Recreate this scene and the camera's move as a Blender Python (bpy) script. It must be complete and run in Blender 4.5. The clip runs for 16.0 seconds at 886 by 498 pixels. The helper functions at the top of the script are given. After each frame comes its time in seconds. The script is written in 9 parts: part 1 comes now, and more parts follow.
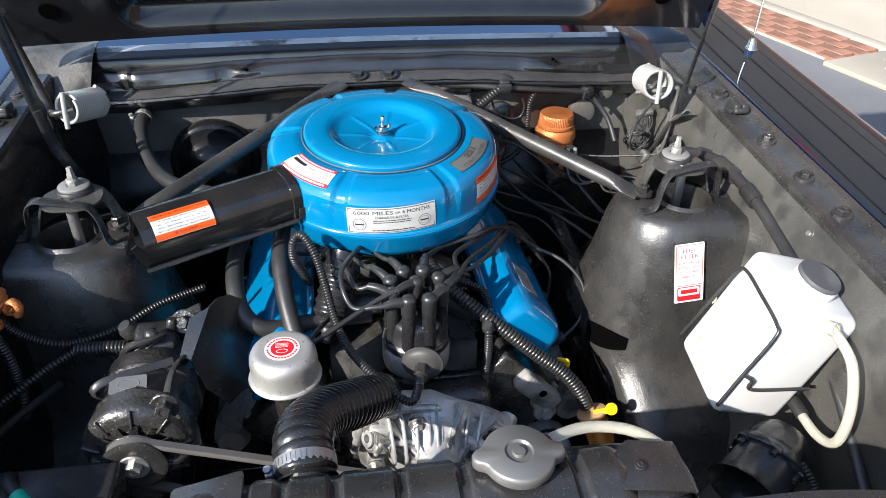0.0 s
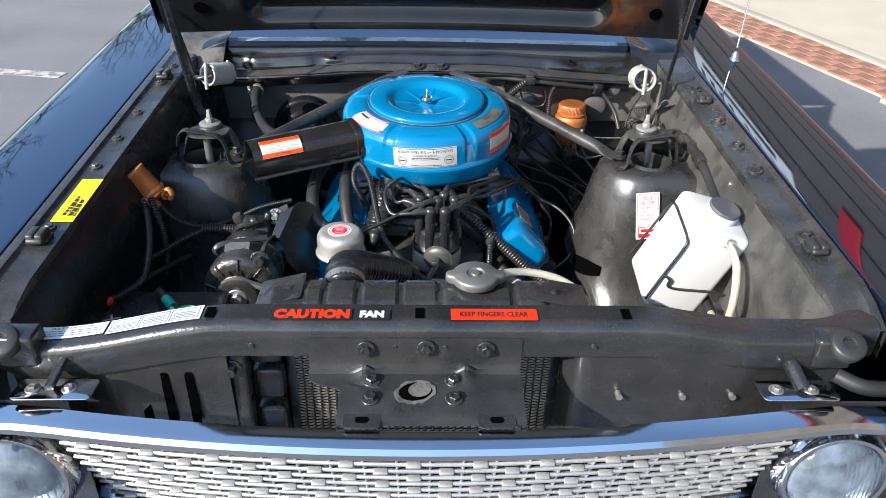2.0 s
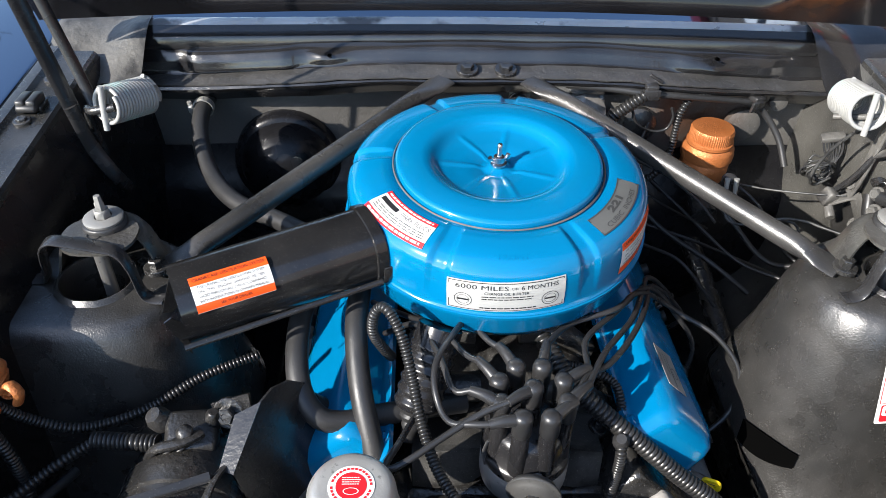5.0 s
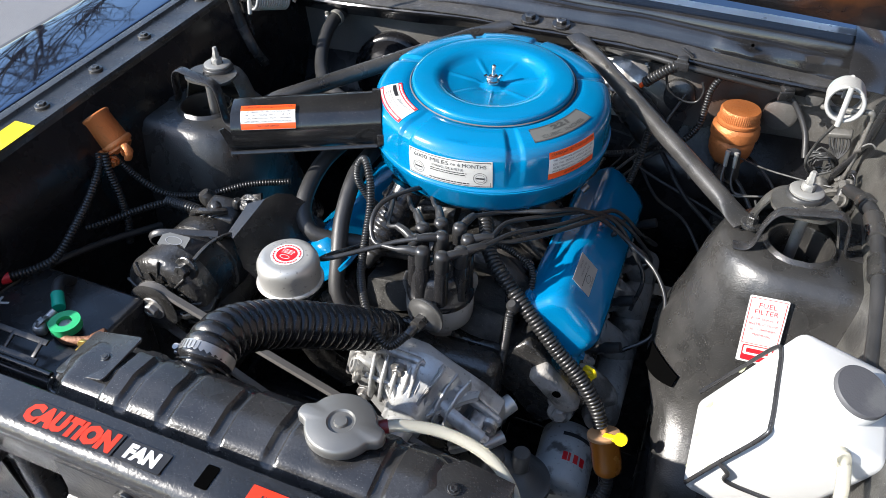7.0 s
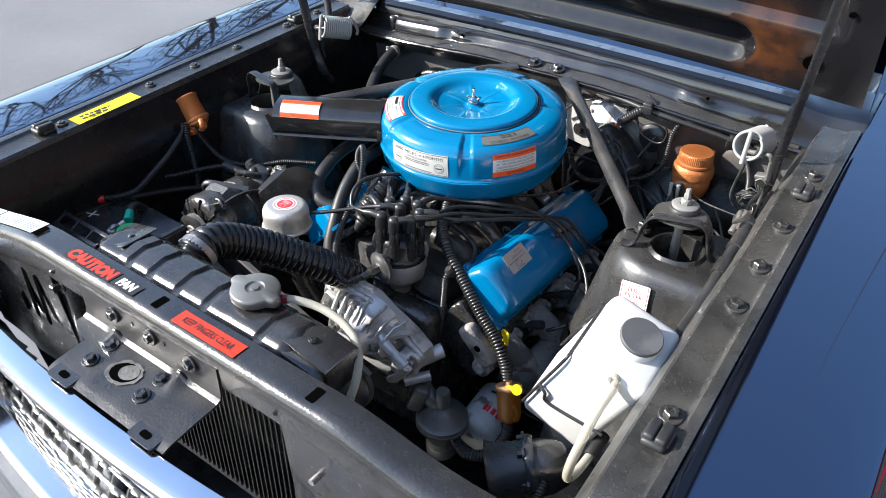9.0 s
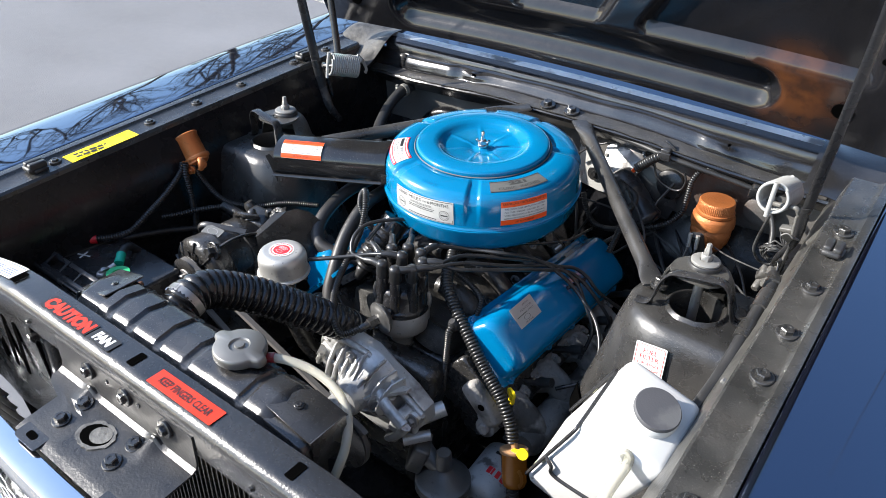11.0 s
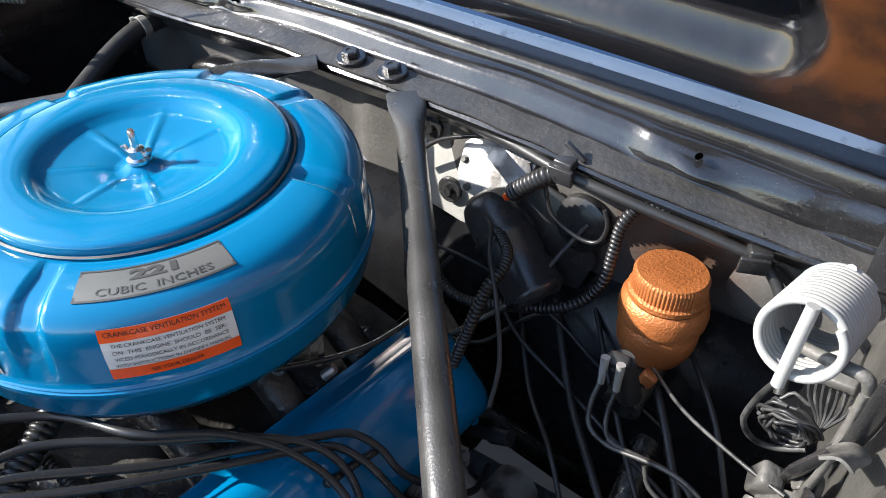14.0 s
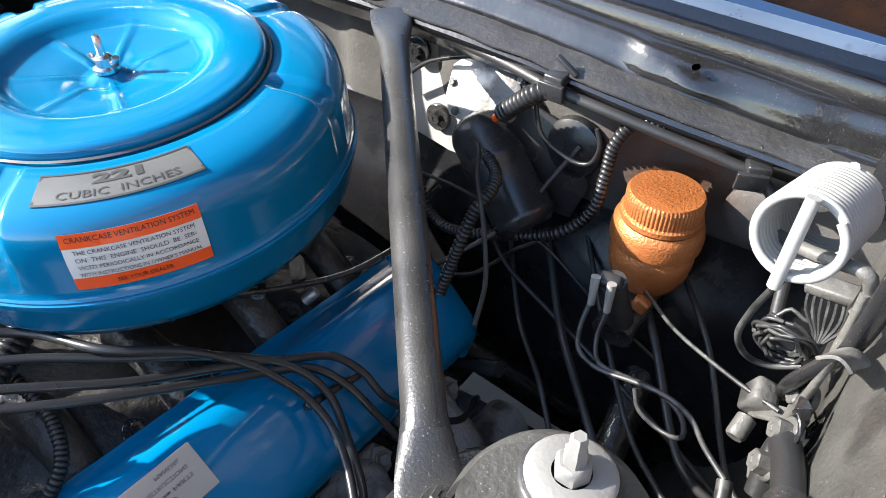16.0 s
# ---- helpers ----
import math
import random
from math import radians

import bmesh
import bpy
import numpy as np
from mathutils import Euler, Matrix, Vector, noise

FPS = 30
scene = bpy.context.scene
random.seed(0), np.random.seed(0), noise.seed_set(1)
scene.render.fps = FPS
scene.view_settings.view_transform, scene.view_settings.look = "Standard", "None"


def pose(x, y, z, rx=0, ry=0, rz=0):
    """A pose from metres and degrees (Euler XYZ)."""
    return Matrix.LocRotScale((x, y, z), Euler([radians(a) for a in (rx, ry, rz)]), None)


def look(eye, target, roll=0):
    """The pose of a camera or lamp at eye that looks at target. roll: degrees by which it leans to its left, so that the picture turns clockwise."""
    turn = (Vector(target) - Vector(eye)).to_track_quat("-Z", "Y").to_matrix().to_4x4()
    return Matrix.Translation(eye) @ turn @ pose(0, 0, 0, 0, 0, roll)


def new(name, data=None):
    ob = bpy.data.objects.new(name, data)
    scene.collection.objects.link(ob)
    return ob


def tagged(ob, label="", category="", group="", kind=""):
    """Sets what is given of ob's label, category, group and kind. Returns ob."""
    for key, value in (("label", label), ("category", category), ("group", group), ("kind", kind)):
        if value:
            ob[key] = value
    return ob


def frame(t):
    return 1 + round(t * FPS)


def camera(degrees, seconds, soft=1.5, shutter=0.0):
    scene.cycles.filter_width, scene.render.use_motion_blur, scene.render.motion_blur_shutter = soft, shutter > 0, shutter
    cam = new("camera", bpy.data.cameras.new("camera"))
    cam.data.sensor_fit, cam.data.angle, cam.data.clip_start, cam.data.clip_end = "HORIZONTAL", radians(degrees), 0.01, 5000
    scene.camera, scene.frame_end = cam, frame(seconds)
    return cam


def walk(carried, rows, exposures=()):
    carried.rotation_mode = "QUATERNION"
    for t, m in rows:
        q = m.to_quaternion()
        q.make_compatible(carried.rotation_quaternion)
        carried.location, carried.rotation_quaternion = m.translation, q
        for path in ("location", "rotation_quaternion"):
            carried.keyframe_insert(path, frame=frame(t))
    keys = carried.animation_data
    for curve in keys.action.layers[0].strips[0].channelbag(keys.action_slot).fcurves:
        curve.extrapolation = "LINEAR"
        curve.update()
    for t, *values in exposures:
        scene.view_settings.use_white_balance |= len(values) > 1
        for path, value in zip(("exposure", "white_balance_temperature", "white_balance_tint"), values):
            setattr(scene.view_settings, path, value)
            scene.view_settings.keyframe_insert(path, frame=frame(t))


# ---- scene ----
cam = camera(61.7, 16.0, soft=0.7)
EXPOSURE = 1.43
METRES, EYE, TILT, LEAN, TURN = 3.68, 1.4858, -33.734, -1.068, -8.633
ROWS = [
    (0.0, 0.0, 0.0, 0.0, -0.0, 0.0, -0.0),
    (0.5, 0.0025, -0.0515, -0.0198, 1.14, 0.11, -0.69),
    (1.0, 0.0184, -0.0933, -0.0376, 1.62, 0.72, -0.9),
    (1.5, 0.0363, -0.1193, -0.054, 4.43, 2.23, -2.86),
    (2.0, 0.0402, -0.1136, -0.0565, 6.29, 2.42, -4.22),
    (2.5, 0.0205, -0.0795, -0.0386, 6.27, 2.01, -4.33),
    (3.0, -0.0028, -0.0401, -0.0153, 6.01, 1.15, -4.27),
    (3.5, -0.0131, -0.0043, 0.0072, 5.48, -0.15, -3.85),
    (6.0, 0.0032, 0.0995, 0.051, 7.07, -6.73, -4.68),
    (6.5, 0.0549, 0.0856, 0.0485, 16.51, -7.58, -10.51),
    (7.0, 0.1035, 0.0296, 0.0272, 25.88, -9.26, -16.4),
    (7.5, 0.1553, 0.0062, 0.027, 30.0, -10.0, -18.4),
    (8.0, 0.2047, 0.0052, 0.0245, 31.79, -9.44, -19.23),
    (8.5, 0.2238, 0.0014, 0.0285, 35.43, -9.08, -21.24),
    (9.0, 0.2287, 0.0028, 0.0281, 38.8, -8.58, -23.1),
    (11.5, 0.2059, 0.0382, 0.0442, 40.25, -6.7, -24.01),
    (12.0, 0.1811, 0.0754, 0.055, 40.16, -6.87, -23.98),
    (12.5, 0.1658, 0.1217, 0.0669, 40.15, -7.95, -23.88),
    (13.0, 0.1496, 0.1744, 0.0909, 39.99, -9.48, -23.83),
    (13.5, 0.1363, 0.2195, 0.0946, 40.0, -10.54, -23.83),
    (14.0, 0.13, 0.2389, 0.0947, 40.11, -11.71, -23.95),
    (14.5, 0.1269, 0.2555, 0.0952, 40.18, -12.48, -23.99),
    (15.0, 0.1244, 0.2683, 0.0933, 40.16, -12.96, -24.08),
    (15.5, 0.1247, 0.2717, 0.0911, 40.04, -13.67, -24.02),
    (16.0, 0.1334, 0.2477, 0.0844, 40.01, -14.27, -23.93),
]
walk(cam, [(t, pose(-0.0865, -0.3518, EYE, TILT, LEAN, TURN) @ pose(METRES * x, METRES * y, METRES * z, 90 + pitch, roll, yaw)) for t, x, y, z, yaw, pitch, roll in ROWS], [(0.0, EXPOSURE + 0.02), (1.0, EXPOSURE - 0.06), (2.5, EXPOSURE - 0.05), (3.7, EXPOSURE + 0.05), (6.0, EXPOSURE + 0.02), (8.0, EXPOSURE + 0.26), (11.5, EXPOSURE + 0.20), (14.0, EXPOSURE + 0.33), (16.0, EXPOSURE + 0.72)])

# ---- light ----
SUN_ELEVATION, SUN_TURN = 30.0, -126.0
world = bpy.data.worlds.new("sky")
scene.world = world
world.use_nodes = True
wn = world.node_tree.nodes
sky = wn.new("ShaderNodeTexSky")
sky.sky_type, sky.sun_disc = "NISHITA", False
sky.dust_density, sky.ozone_density = 0.6, 1.8
sky.sun_elevation, sky.sun_rotation = radians(SUN_ELEVATION), radians(SUN_TURN)
wn["Background"].inputs["Strength"].default_value = 0.15
world.node_tree.links.new(sky.outputs["Color"], wn["Background"].inputs["Color"])
to_sun = Vector((math.sin(radians(SUN_TURN)) * math.cos(radians(SUN_ELEVATION)), math.cos(radians(SUN_TURN)) * math.cos(radians(SUN_ELEVATION)), math.sin(radians(SUN_ELEVATION))))
sun = new("sun", bpy.data.lights.new("sun", "SUN"))
sun.data.energy, sun.data.angle, sun.data.color = 3.9, radians(0.55), (1.0, 0.95, 0.885)
sun.matrix_basis = look(to_sun * 20, (0, 0, 0))


# ---- materials ----
def material(name, color, rough=0.5, metal=0.0, vary=0.2, scale=7.0, bump=0.0, grain=420.0, dust=0.0, coat=0.0, second=None, amount=0.5, clear=0.0, alpha=1.0, spot=0.0, ior=1.5):
    """Colour that varies at a large scale, fine grain as relief, light specks of dust and painted glints, patches of a
    second colour.
    """
    m = bpy.data.materials.new(name)
    m.use_nodes = True
    n, l = m.node_tree.nodes, m.node_tree.links
    p = n["Principled BSDF"]
    p.inputs["Metallic"].default_value = metal
    p.inputs["Coat Weight"].default_value = coat
    p.inputs["Coat Roughness"].default_value = 0.04
    p.inputs["Transmission Weight"].default_value = clear
    p.inputs["Alpha"].default_value = alpha
    p.inputs["IOR"].default_value = ior
    where = n.new("ShaderNodeTexCoord").outputs["Object"]

    def noise_at(size, detail=3.0):
        x = n.new("ShaderNodeTexNoise")
        x.inputs["Scale"].default_value, x.inputs["Detail"].default_value = size, detail
        l.new(where, x.inputs["Vector"])
        return x.outputs["Fac"]

    def span(value, a, b, c, d):
        x = n.new("ShaderNodeMapRange")
        for i, v in enumerate((a, b, c, d)):
            x.inputs[i + 1].default_value = v
        l.new(value, x.inputs[0])
        return x.outputs[0]

    def mixed(fac, a, b):
        x = n.new("ShaderNodeMix")
        x.data_type = "RGBA"
        l.new(fac, x.inputs[0])
        for i, v in ((6, a), (7, b)):
            if isinstance(v, tuple):
                x.inputs[i].default_value = (*v[:3], 1)
            else:
                l.new(v, x.inputs[i])
        return x.outputs[2]

    big = noise_at(scale)
    low = tuple(c * (1 - vary) for c in color)
    high = tuple(min(1.0, c * (1 + vary)) for c in color)
    out = mixed(span(big, 0.3, 0.7, 0, 1), low, high)
    if second:
        out = mixed(span(noise_at(scale * 2.3, 6.0), 0.62 - 0.25 * amount, 0.72 - 0.25 * amount, 0, 1), out, second)
    if spot:
        out = mixed(span(noise_at(140.0, 4.0), 0.62, 0.7, 0, spot), out, tuple(c * 0.35 for c in color))
    if dust:
        # pale specks: dust, and fine glints put into the colour
        out = mixed(span(noise_at(900.0, 1.0), 0.705, 0.745, 0, dust * 0.8), out, (0.42, 0.40, 0.37))
        out = mixed(span(noise_at(17.0, 5.0), 0.35, 0.8, 0, dust * 0.10), out, (0.36, 0.33, 0.30))
    l.new(out, p.inputs["Base Color"])
    l.new(span(noise_at(scale * 4, 4.0), 0.3, 0.7, max(0.0, rough - 0.09 * min(1, rough * 3)), min(1.0, rough + 0.09 * min(1, rough * 3))), p.inputs["Roughness"])
    if bump:
        b = n.new("ShaderNodeBump")
        b.inputs["Strength"].default_value, b.inputs["Distance"].default_value = bump, 0.002
        l.new(noise_at(grain, 3.0), b.inputs["Height"])
        l.new(b.outputs[0], p.inputs["Normal"])
    return m


BLACK = material("semi gloss black paint", (0.015, 0.015, 0.0155), 0.24, bump=0.24, grain=230, dust=0.35, vary=0.35, ior=1.6)
ROUGHBLACK = material("textured black undercoat", (0.019, 0.0187, 0.018), 0.29, bump=0.24, grain=460, dust=0.6, vary=0.4, ior=1.58)
CAPBAND = material("dull grey distributor casting", (0.26, 0.255, 0.245), 0.45, metal=0.35, bump=0.2, grain=200, spot=0.5)
BRACEPAINT = material("grainy semi gloss brace paint", (0.031, 0.0302, 0.029), 0.32, metal=0.15, bump=0.17, grain=520, dust=0.8, vary=0.4, ior=1.6)
CAPBLACK = material("glossy black moulded plastic", (0.010, 0.010, 0.011), 0.24, dust=0.3, bump=0.05)
RAILPAINT = material("dusty dark flange paint", (0.020, 0.020, 0.019), 0.28, bump=0.22, grain=330, dust=0.8, vary=0.4, ior=1.58)
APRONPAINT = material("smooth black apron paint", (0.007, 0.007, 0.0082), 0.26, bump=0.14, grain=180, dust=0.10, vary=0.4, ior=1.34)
# dusty, and paler than APRONPAINT: sunlight is put into this colour
DUSTYLITBLACK = material("dusty black paint paled for sunlight", (0.050, 0.0488, 0.044), 0.36, bump=0.4, grain=240, dust=0.7, vary=0.35, second=(0.026, 0.0255, 0.024), amount=0.35, ior=1.6)
INTAKE = material("dusty dark grey intake casting", (0.038, 0.0372, 0.035), 0.36, bump=0.9, grain=110, dust=0.7, vary=0.5, second=(0.010, 0.0097, 0.0093), amount=0.6)
LAMPGLASS = material("fluted milky lamp glass", (0.16, 0.20, 0.25), 0.10, vary=0.5, scale=30, clear=0.45, bump=0.5, grain=60, ior=1.5)
HINGEGREY = material("overspray grey hinge paint", (0.085, 0.082, 0.075), 0.5, bump=0.8, grain=110, dust=0.5, vary=0.4, second=(0.026, 0.025, 0.024), amount=0.5)
# black paint; blue base and specular tint paint in the sky's reflected blue
GLOSS = material("polished black car paint tinted sky blue", (0.003, 0.0035, 0.007), 0.035, vary=0.1, ior=2.35)
GLOSS.node_tree.nodes["Principled BSDF"].inputs["Specular Tint"].default_value = (0.50, 0.70, 1.0, 1.0)
SNORKELBLACK = material("gloss black snorkel enamel", (0.009, 0.009, 0.0095), 0.16, bump=0.05, dust=0.3, vary=0.2, ior=1.6)
SATIN = material("satin black steel", (0.021, 0.021, 0.022), 0.27, bump=0.06, dust=0.35)
RUBBER = material("black rubber", (0.020, 0.020, 0.0205), 0.45, bump=0.10, dust=0.2)
LOOM = material("black split loom plastic", (0.015, 0.015, 0.015), 0.33, dust=0.15)
DIRTY = material("oily black engine paint", (0.014, 0.0136, 0.013), 0.26, bump=0.7, grain=130, dust=0.6, ior=1.6)
BLUE = material("blue engine enamel", (0.0004, 0.142, 0.306), 0.15, vary=0.08, scale=4, bump=0.06, grain=90, coat=0.15)
SILVER = material("silver zinc plate", (0.46, 0.45, 0.42), 0.48, metal=0.7, bump=0.10, spot=0.6)
# shade inside openings as plain black; most lie on uncut metal
HOLESHADE = material("black for the shade in holes", (0.0015, 0.0015, 0.0015), 0.9, ior=1.02)
CANMETAL = material("dull grey painted can", (0.12, 0.119, 0.115), 0.36, metal=0.6, bump=0.1, grain=200, spot=0.5, dust=0.3)
GREYIRON = material("dull dark grey metal", (0.13, 0.128, 0.122), 0.40, metal=0.45, bump=0.2, grain=200, spot=0.4, dust=0.3)
PALEGREY = material("pale grey firewall pad", (0.33, 0.325, 0.305), 0.5, bump=0.35, grain=150, vary=0.15, dust=0.3, spot=0.2)
TANKBLACK = material("glossy black radiator paint", (0.016, 0.016, 0.0165), 0.25, bump=0.16, grain=340, dust=0.5, vary=0.3, ior=1.6)
PRESSED = material("flat black pressed steel", (0.013, 0.013, 0.0137), 0.36, bump=0.25, grain=260, dust=0.6, vary=0.35)
OLDWHITE = material("scuffed white canister paint", (0.40, 0.40, 0.39), 0.55, bump=0.05, vary=0.2, scale=14, second=(0.10, 0.095, 0.09), amount=0.2, spot=0.6)
DIMINK = material("worn dark grey print", (0.035, 0.036, 0.036), 0.5, vary=0.2)
WIREBLACK = material("smooth black wire rubber", (0.018, 0.018, 0.0185), 0.32, vary=0.2, dust=0.2)
WASHER = material("dull plated washer metal", (0.24, 0.235, 0.22), 0.5, metal=0.3, bump=0.15, vary=0.2)
CAPGREY = material("cast radiator cap metal", (0.19, 0.187, 0.178), 0.42, metal=0.55, bump=0.05)
ALLOY = material("raw cast aluminium", (0.50, 0.50, 0.49), 0.38, metal=0.45, bump=0.35, grain=160, second=(0.17, 0.16, 0.15), amount=0.3, spot=0.6)
STEEL = material("dull steel", (0.34, 0.33, 0.32), 0.42, metal=0.8, bump=0.1, spot=0.6)
IRON = material("dusty cast iron", (0.24, 0.228, 0.212), 0.7, bump=0.9, grain=160, dust=0.6, vary=0.35, second=(0.055, 0.054, 0.050), amount=0.5, spot=0.7)
COPPER = material("copper coloured paint", (0.50, 0.165, 0.048), 0.38, metal=0.4, bump=0.55, grain=380, vary=0.3, dust=0.2, spot=0.3)
TARNISH = material("tarnished copper", (0.17, 0.075, 0.038), 0.55, metal=0.4, bump=0.6, grain=300, vary=0.4, second=(0.10, 0.11, 0.08), amount=0.3)
CHROME = material("bright chrome", (0.58, 0.60, 0.63), 0.08, metal=1.0, vary=0.08, bump=0.03, grain=60)
LAMPBOWL = material("frosted lamp reflector", (0.55, 0.60, 0.66), 0.35, metal=0.8, vary=0.1, scale=30)
GRILLE = material("stamped anodised aluminium", (0.40, 0.395, 0.38), 0.32, metal=0.55, vary=0.12, spot=0.25)
GLASS = material("clear lamp glass", (0.95, 0.97, 1.0), 0.02, vary=0.01, clear=1.0, ior=1.25)
SILVERPAPER = material("silver sticker paper", (0.50, 0.50, 0.48), 0.36, metal=0.25, vary=0.05, scale=30)
WHITE = material("white moulded plastic", (0.50, 0.50, 0.485), 0.42, vary=0.06, bump=0.08, grain=90)
WORNTANK = material("yellowed scuffed plastic", (0.36, 0.37, 0.25), 0.6, vary=0.3, scale=60)
DARKCAP = material("dark grey rubber cap", (0.065, 0.065, 0.07), 0.62, bump=0.15, second=(0.10, 0.10, 0.10), amount=0.4)
TUBE = material("yellowed clear tube", (0.70, 0.67, 0.56), 0.18, vary=0.04, clear=0.6, ior=1.2)
AMBER = material("amber filter bowl", (0.45, 0.155, 0.018), 0.22, vary=0.2, clear=0.3)
FILTERLID = material("tan filter plastic", (0.42, 0.24, 0.12), 0.4, vary=0.1)
YELLOWBRASS = material("dull yellow brass", (0.42, 0.30, 0.09), 0.4, metal=0.7, vary=0.2, bump=0.2)
YELLOW = material("yellow plastic", (0.85, 0.62, 0.01), 0.4, vary=0.05)
GREEN = material("green terminal", (0.03, 0.42, 0.16), 0.42, vary=0.1)
TEAL = material("teal rubber boot", (0.0, 0.36, 0.24), 0.5, vary=0.1)
RED = material("red tape", (0.55, 0.015, 0.02), 0.45, vary=0.1)
SPRING = material("grey painted spring steel", (0.28, 0.28, 0.27), 0.45, vary=0.1, bump=0.15, second=(0.18, 0.34, 0.33), amount=0.2)
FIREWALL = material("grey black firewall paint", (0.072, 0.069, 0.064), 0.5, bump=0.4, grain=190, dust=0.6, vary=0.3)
SEALER = material("aged seam sealer", (0.036, 0.035, 0.034), 0.42, bump=0.7, grain=120, dust=0.8, second=(0.03, 0.03, 0.03), amount=0.6)
COWLPAINT = material("glossy black cowl paint", (0.012, 0.012, 0.013), 0.17, bump=0.10, grain=180, dust=0.22, vary=0.3, ior=1.65)
ALTBLACK = material("dusty black alternator metal", (0.017, 0.0166, 0.016), 0.30, bump=0.6, grain=190, dust=0.7, vary=0.3, ior=1.6)
HOODPAINT = material("hood underside black with rust primer", (0.008, 0.008, 0.0095), 0.15, bump=0.10, grain=120, vary=0.25, dust=0.06, ior=1.45)
STRIP = material("weathered cowl edge metal", (0.46, 0.46, 0.45), 0.33, metal=0.5, bump=0.3, grain=140, second=(0.10, 0.10, 0.10), amount=0.4)
ORANGE = material("orange sticker", (0.78, 0.085, 0.010), 0.35, vary=0.03)
PAPER = material("white sticker paper", (0.62, 0.62, 0.60), 0.4, vary=0.05, scale=30)
FOIL = material("silver foil plate", (0.50, 0.50, 0.49), 0.36, metal=0.6, vary=0.06)
PLATE = material("dull grey emblem plate", (0.105, 0.108, 0.105), 0.5, metal=0.2, vary=0.08)
INK = material("black ink", (0.012, 0.012, 0.014), 0.5)
REDINK = material("red ink", (0.62, 0.012, 0.02), 0.4)
LETTERRED = material("red orange letters", (0.62, 0.030, 0.006), 0.4, vary=0.04)
LETTERWHITE = material("white letters", (0.8, 0.8, 0.8), 0.4, vary=0.03)
YELLOWTAG = material("yellow sticker", (0.86, 0.70, 0.0), 0.4, vary=0.03)
FINS = material("pale dusty radiator fins", (0.42, 0.385, 0.33), 0.6, metal=0.1, vary=0.25, scale=40)
ASPHALT = material("worn pale asphalt", (0.135, 0.136, 0.142), 0.9, bump=0.8, grain=150, vary=0.16, scale=1.2, dust=0.5)
CONCRETE = material("pale concrete slab", (0.34, 0.30, 0.24), 0.9, bump=0.3, grain=90, vary=0.1, scale=1.5, spot=0.15)
BRICKS = material("red paving brick", (0.25, 0.125, 0.082), 0.9, bump=0.4, grain=80, vary=0.5, scale=5)
PAINTLINE = material("white road paint", (0.36, 0.34, 0.30), 0.8, vary=0.3, second=(0.16, 0.16, 0.16), amount=0.5)
MORTAR = material("sandy joint mortar", (0.40, 0.34, 0.27), 0.95, bump=0.4)
TYRE = material("tyre rubber", (0.02, 0.02, 0.02), 0.7)
BELT = material("worn belt rubber", (0.10, 0.095, 0.09), 0.6, vary=0.2)
SIDING = material("tan brown siding", (0.10, 0.083, 0.068), 0.8, vary=0.08, scale=0.6)
SIGNWHITE = material("white sign board", (0.75, 0.75, 0.73), 0.5, vary=0.04, scale=2)
MAROON = material("dark red panel", (0.16, 0.012, 0.016), 0.35, vary=0.1)
BARE = material("bare bright steel", (0.62, 0.62, 0.62), 0.22, metal=1.0, vary=0.06)
BARK = material("grey bark", (0.10, 0.085, 0.07), 0.9, bump=0.4)


def add_primer(mat, centre, hollow):
    """Lets rust brown primer show round one place of a surface, but not within the hollow beside it."""
    n, l = mat.node_tree.nodes, mat.node_tree.links
    where = n.new("ShaderNodeTexCoord").outputs["Object"]
    base = n["Principled BSDF"].inputs["Base Color"]
    was = base.links[0].from_socket

    def away(p, near, far, a, b):
        d = n.new("ShaderNodeVectorMath")
        d.operation = "DISTANCE"
        d.inputs[1].default_value = p
        l.new(where, d.inputs[0])
        r = n.new("ShaderNodeMapRange")
        r.interpolation_type = "SMOOTHSTEP"
        for i, v in enumerate((near, far, a, b)):
            r.inputs[i + 1].default_value = v
        l.new(d.outputs["Value"], r.inputs[0])
        return r.outputs[0]
    rough_edge = n.new("ShaderNodeTexNoise")
    rough_edge.inputs["Scale"].default_value, rough_edge.inputs["Detail"].default_value = 26.0, 5.0
    l.new(where, rough_edge.inputs["Vector"])
    worn = n.new("ShaderNodeMapRange")
    for i, v in enumerate((0.36, 0.56, 0.35, 1.0)):
        worn.inputs[i + 1].default_value = v
    l.new(rough_edge.outputs["Fac"], worn.inputs[0])
    times = n.new("ShaderNodeMath")
    times.operation = "MULTIPLY"
    l.new(away(centre, 0.015, 0.115, 1.0, 0.0), times.inputs[0])
    l.new(away(hollow, 0.045, 0.056, 0.0, 1.0), times.inputs[1])
    mix = n.new("ShaderNodeMix")
    mix.data_type = "RGBA"
    both = n.new("ShaderNodeMath")
    both.operation = "MULTIPLY"
    l.new(times.outputs[0], both.inputs[0])
    l.new(worn.outputs[0], both.inputs[1])
    l.new(both.outputs[0], mix.inputs[0])
    l.new(was, mix.inputs[6])
    mix.inputs[7].default_value = (0.075, 0.029, 0.012, 1)
    l.new(mix.outputs[2], base)


# ---- building helpers ----
def thing(name, at, label, category, group="", kind=""):
    ob = new(name)
    ob.empty_display_size = 0.05
    ob.location = at
    return tagged(ob, label, category, group, kind)


def adopt(ob, parent, label=""):
    if parent is not None:
        ob.parent = parent
        if parent.type == "EMPTY":
            ob.matrix_parent_inverse = Matrix.Translation(parent.location).inverted()
    if label:
        ob["label"] = label
    return ob


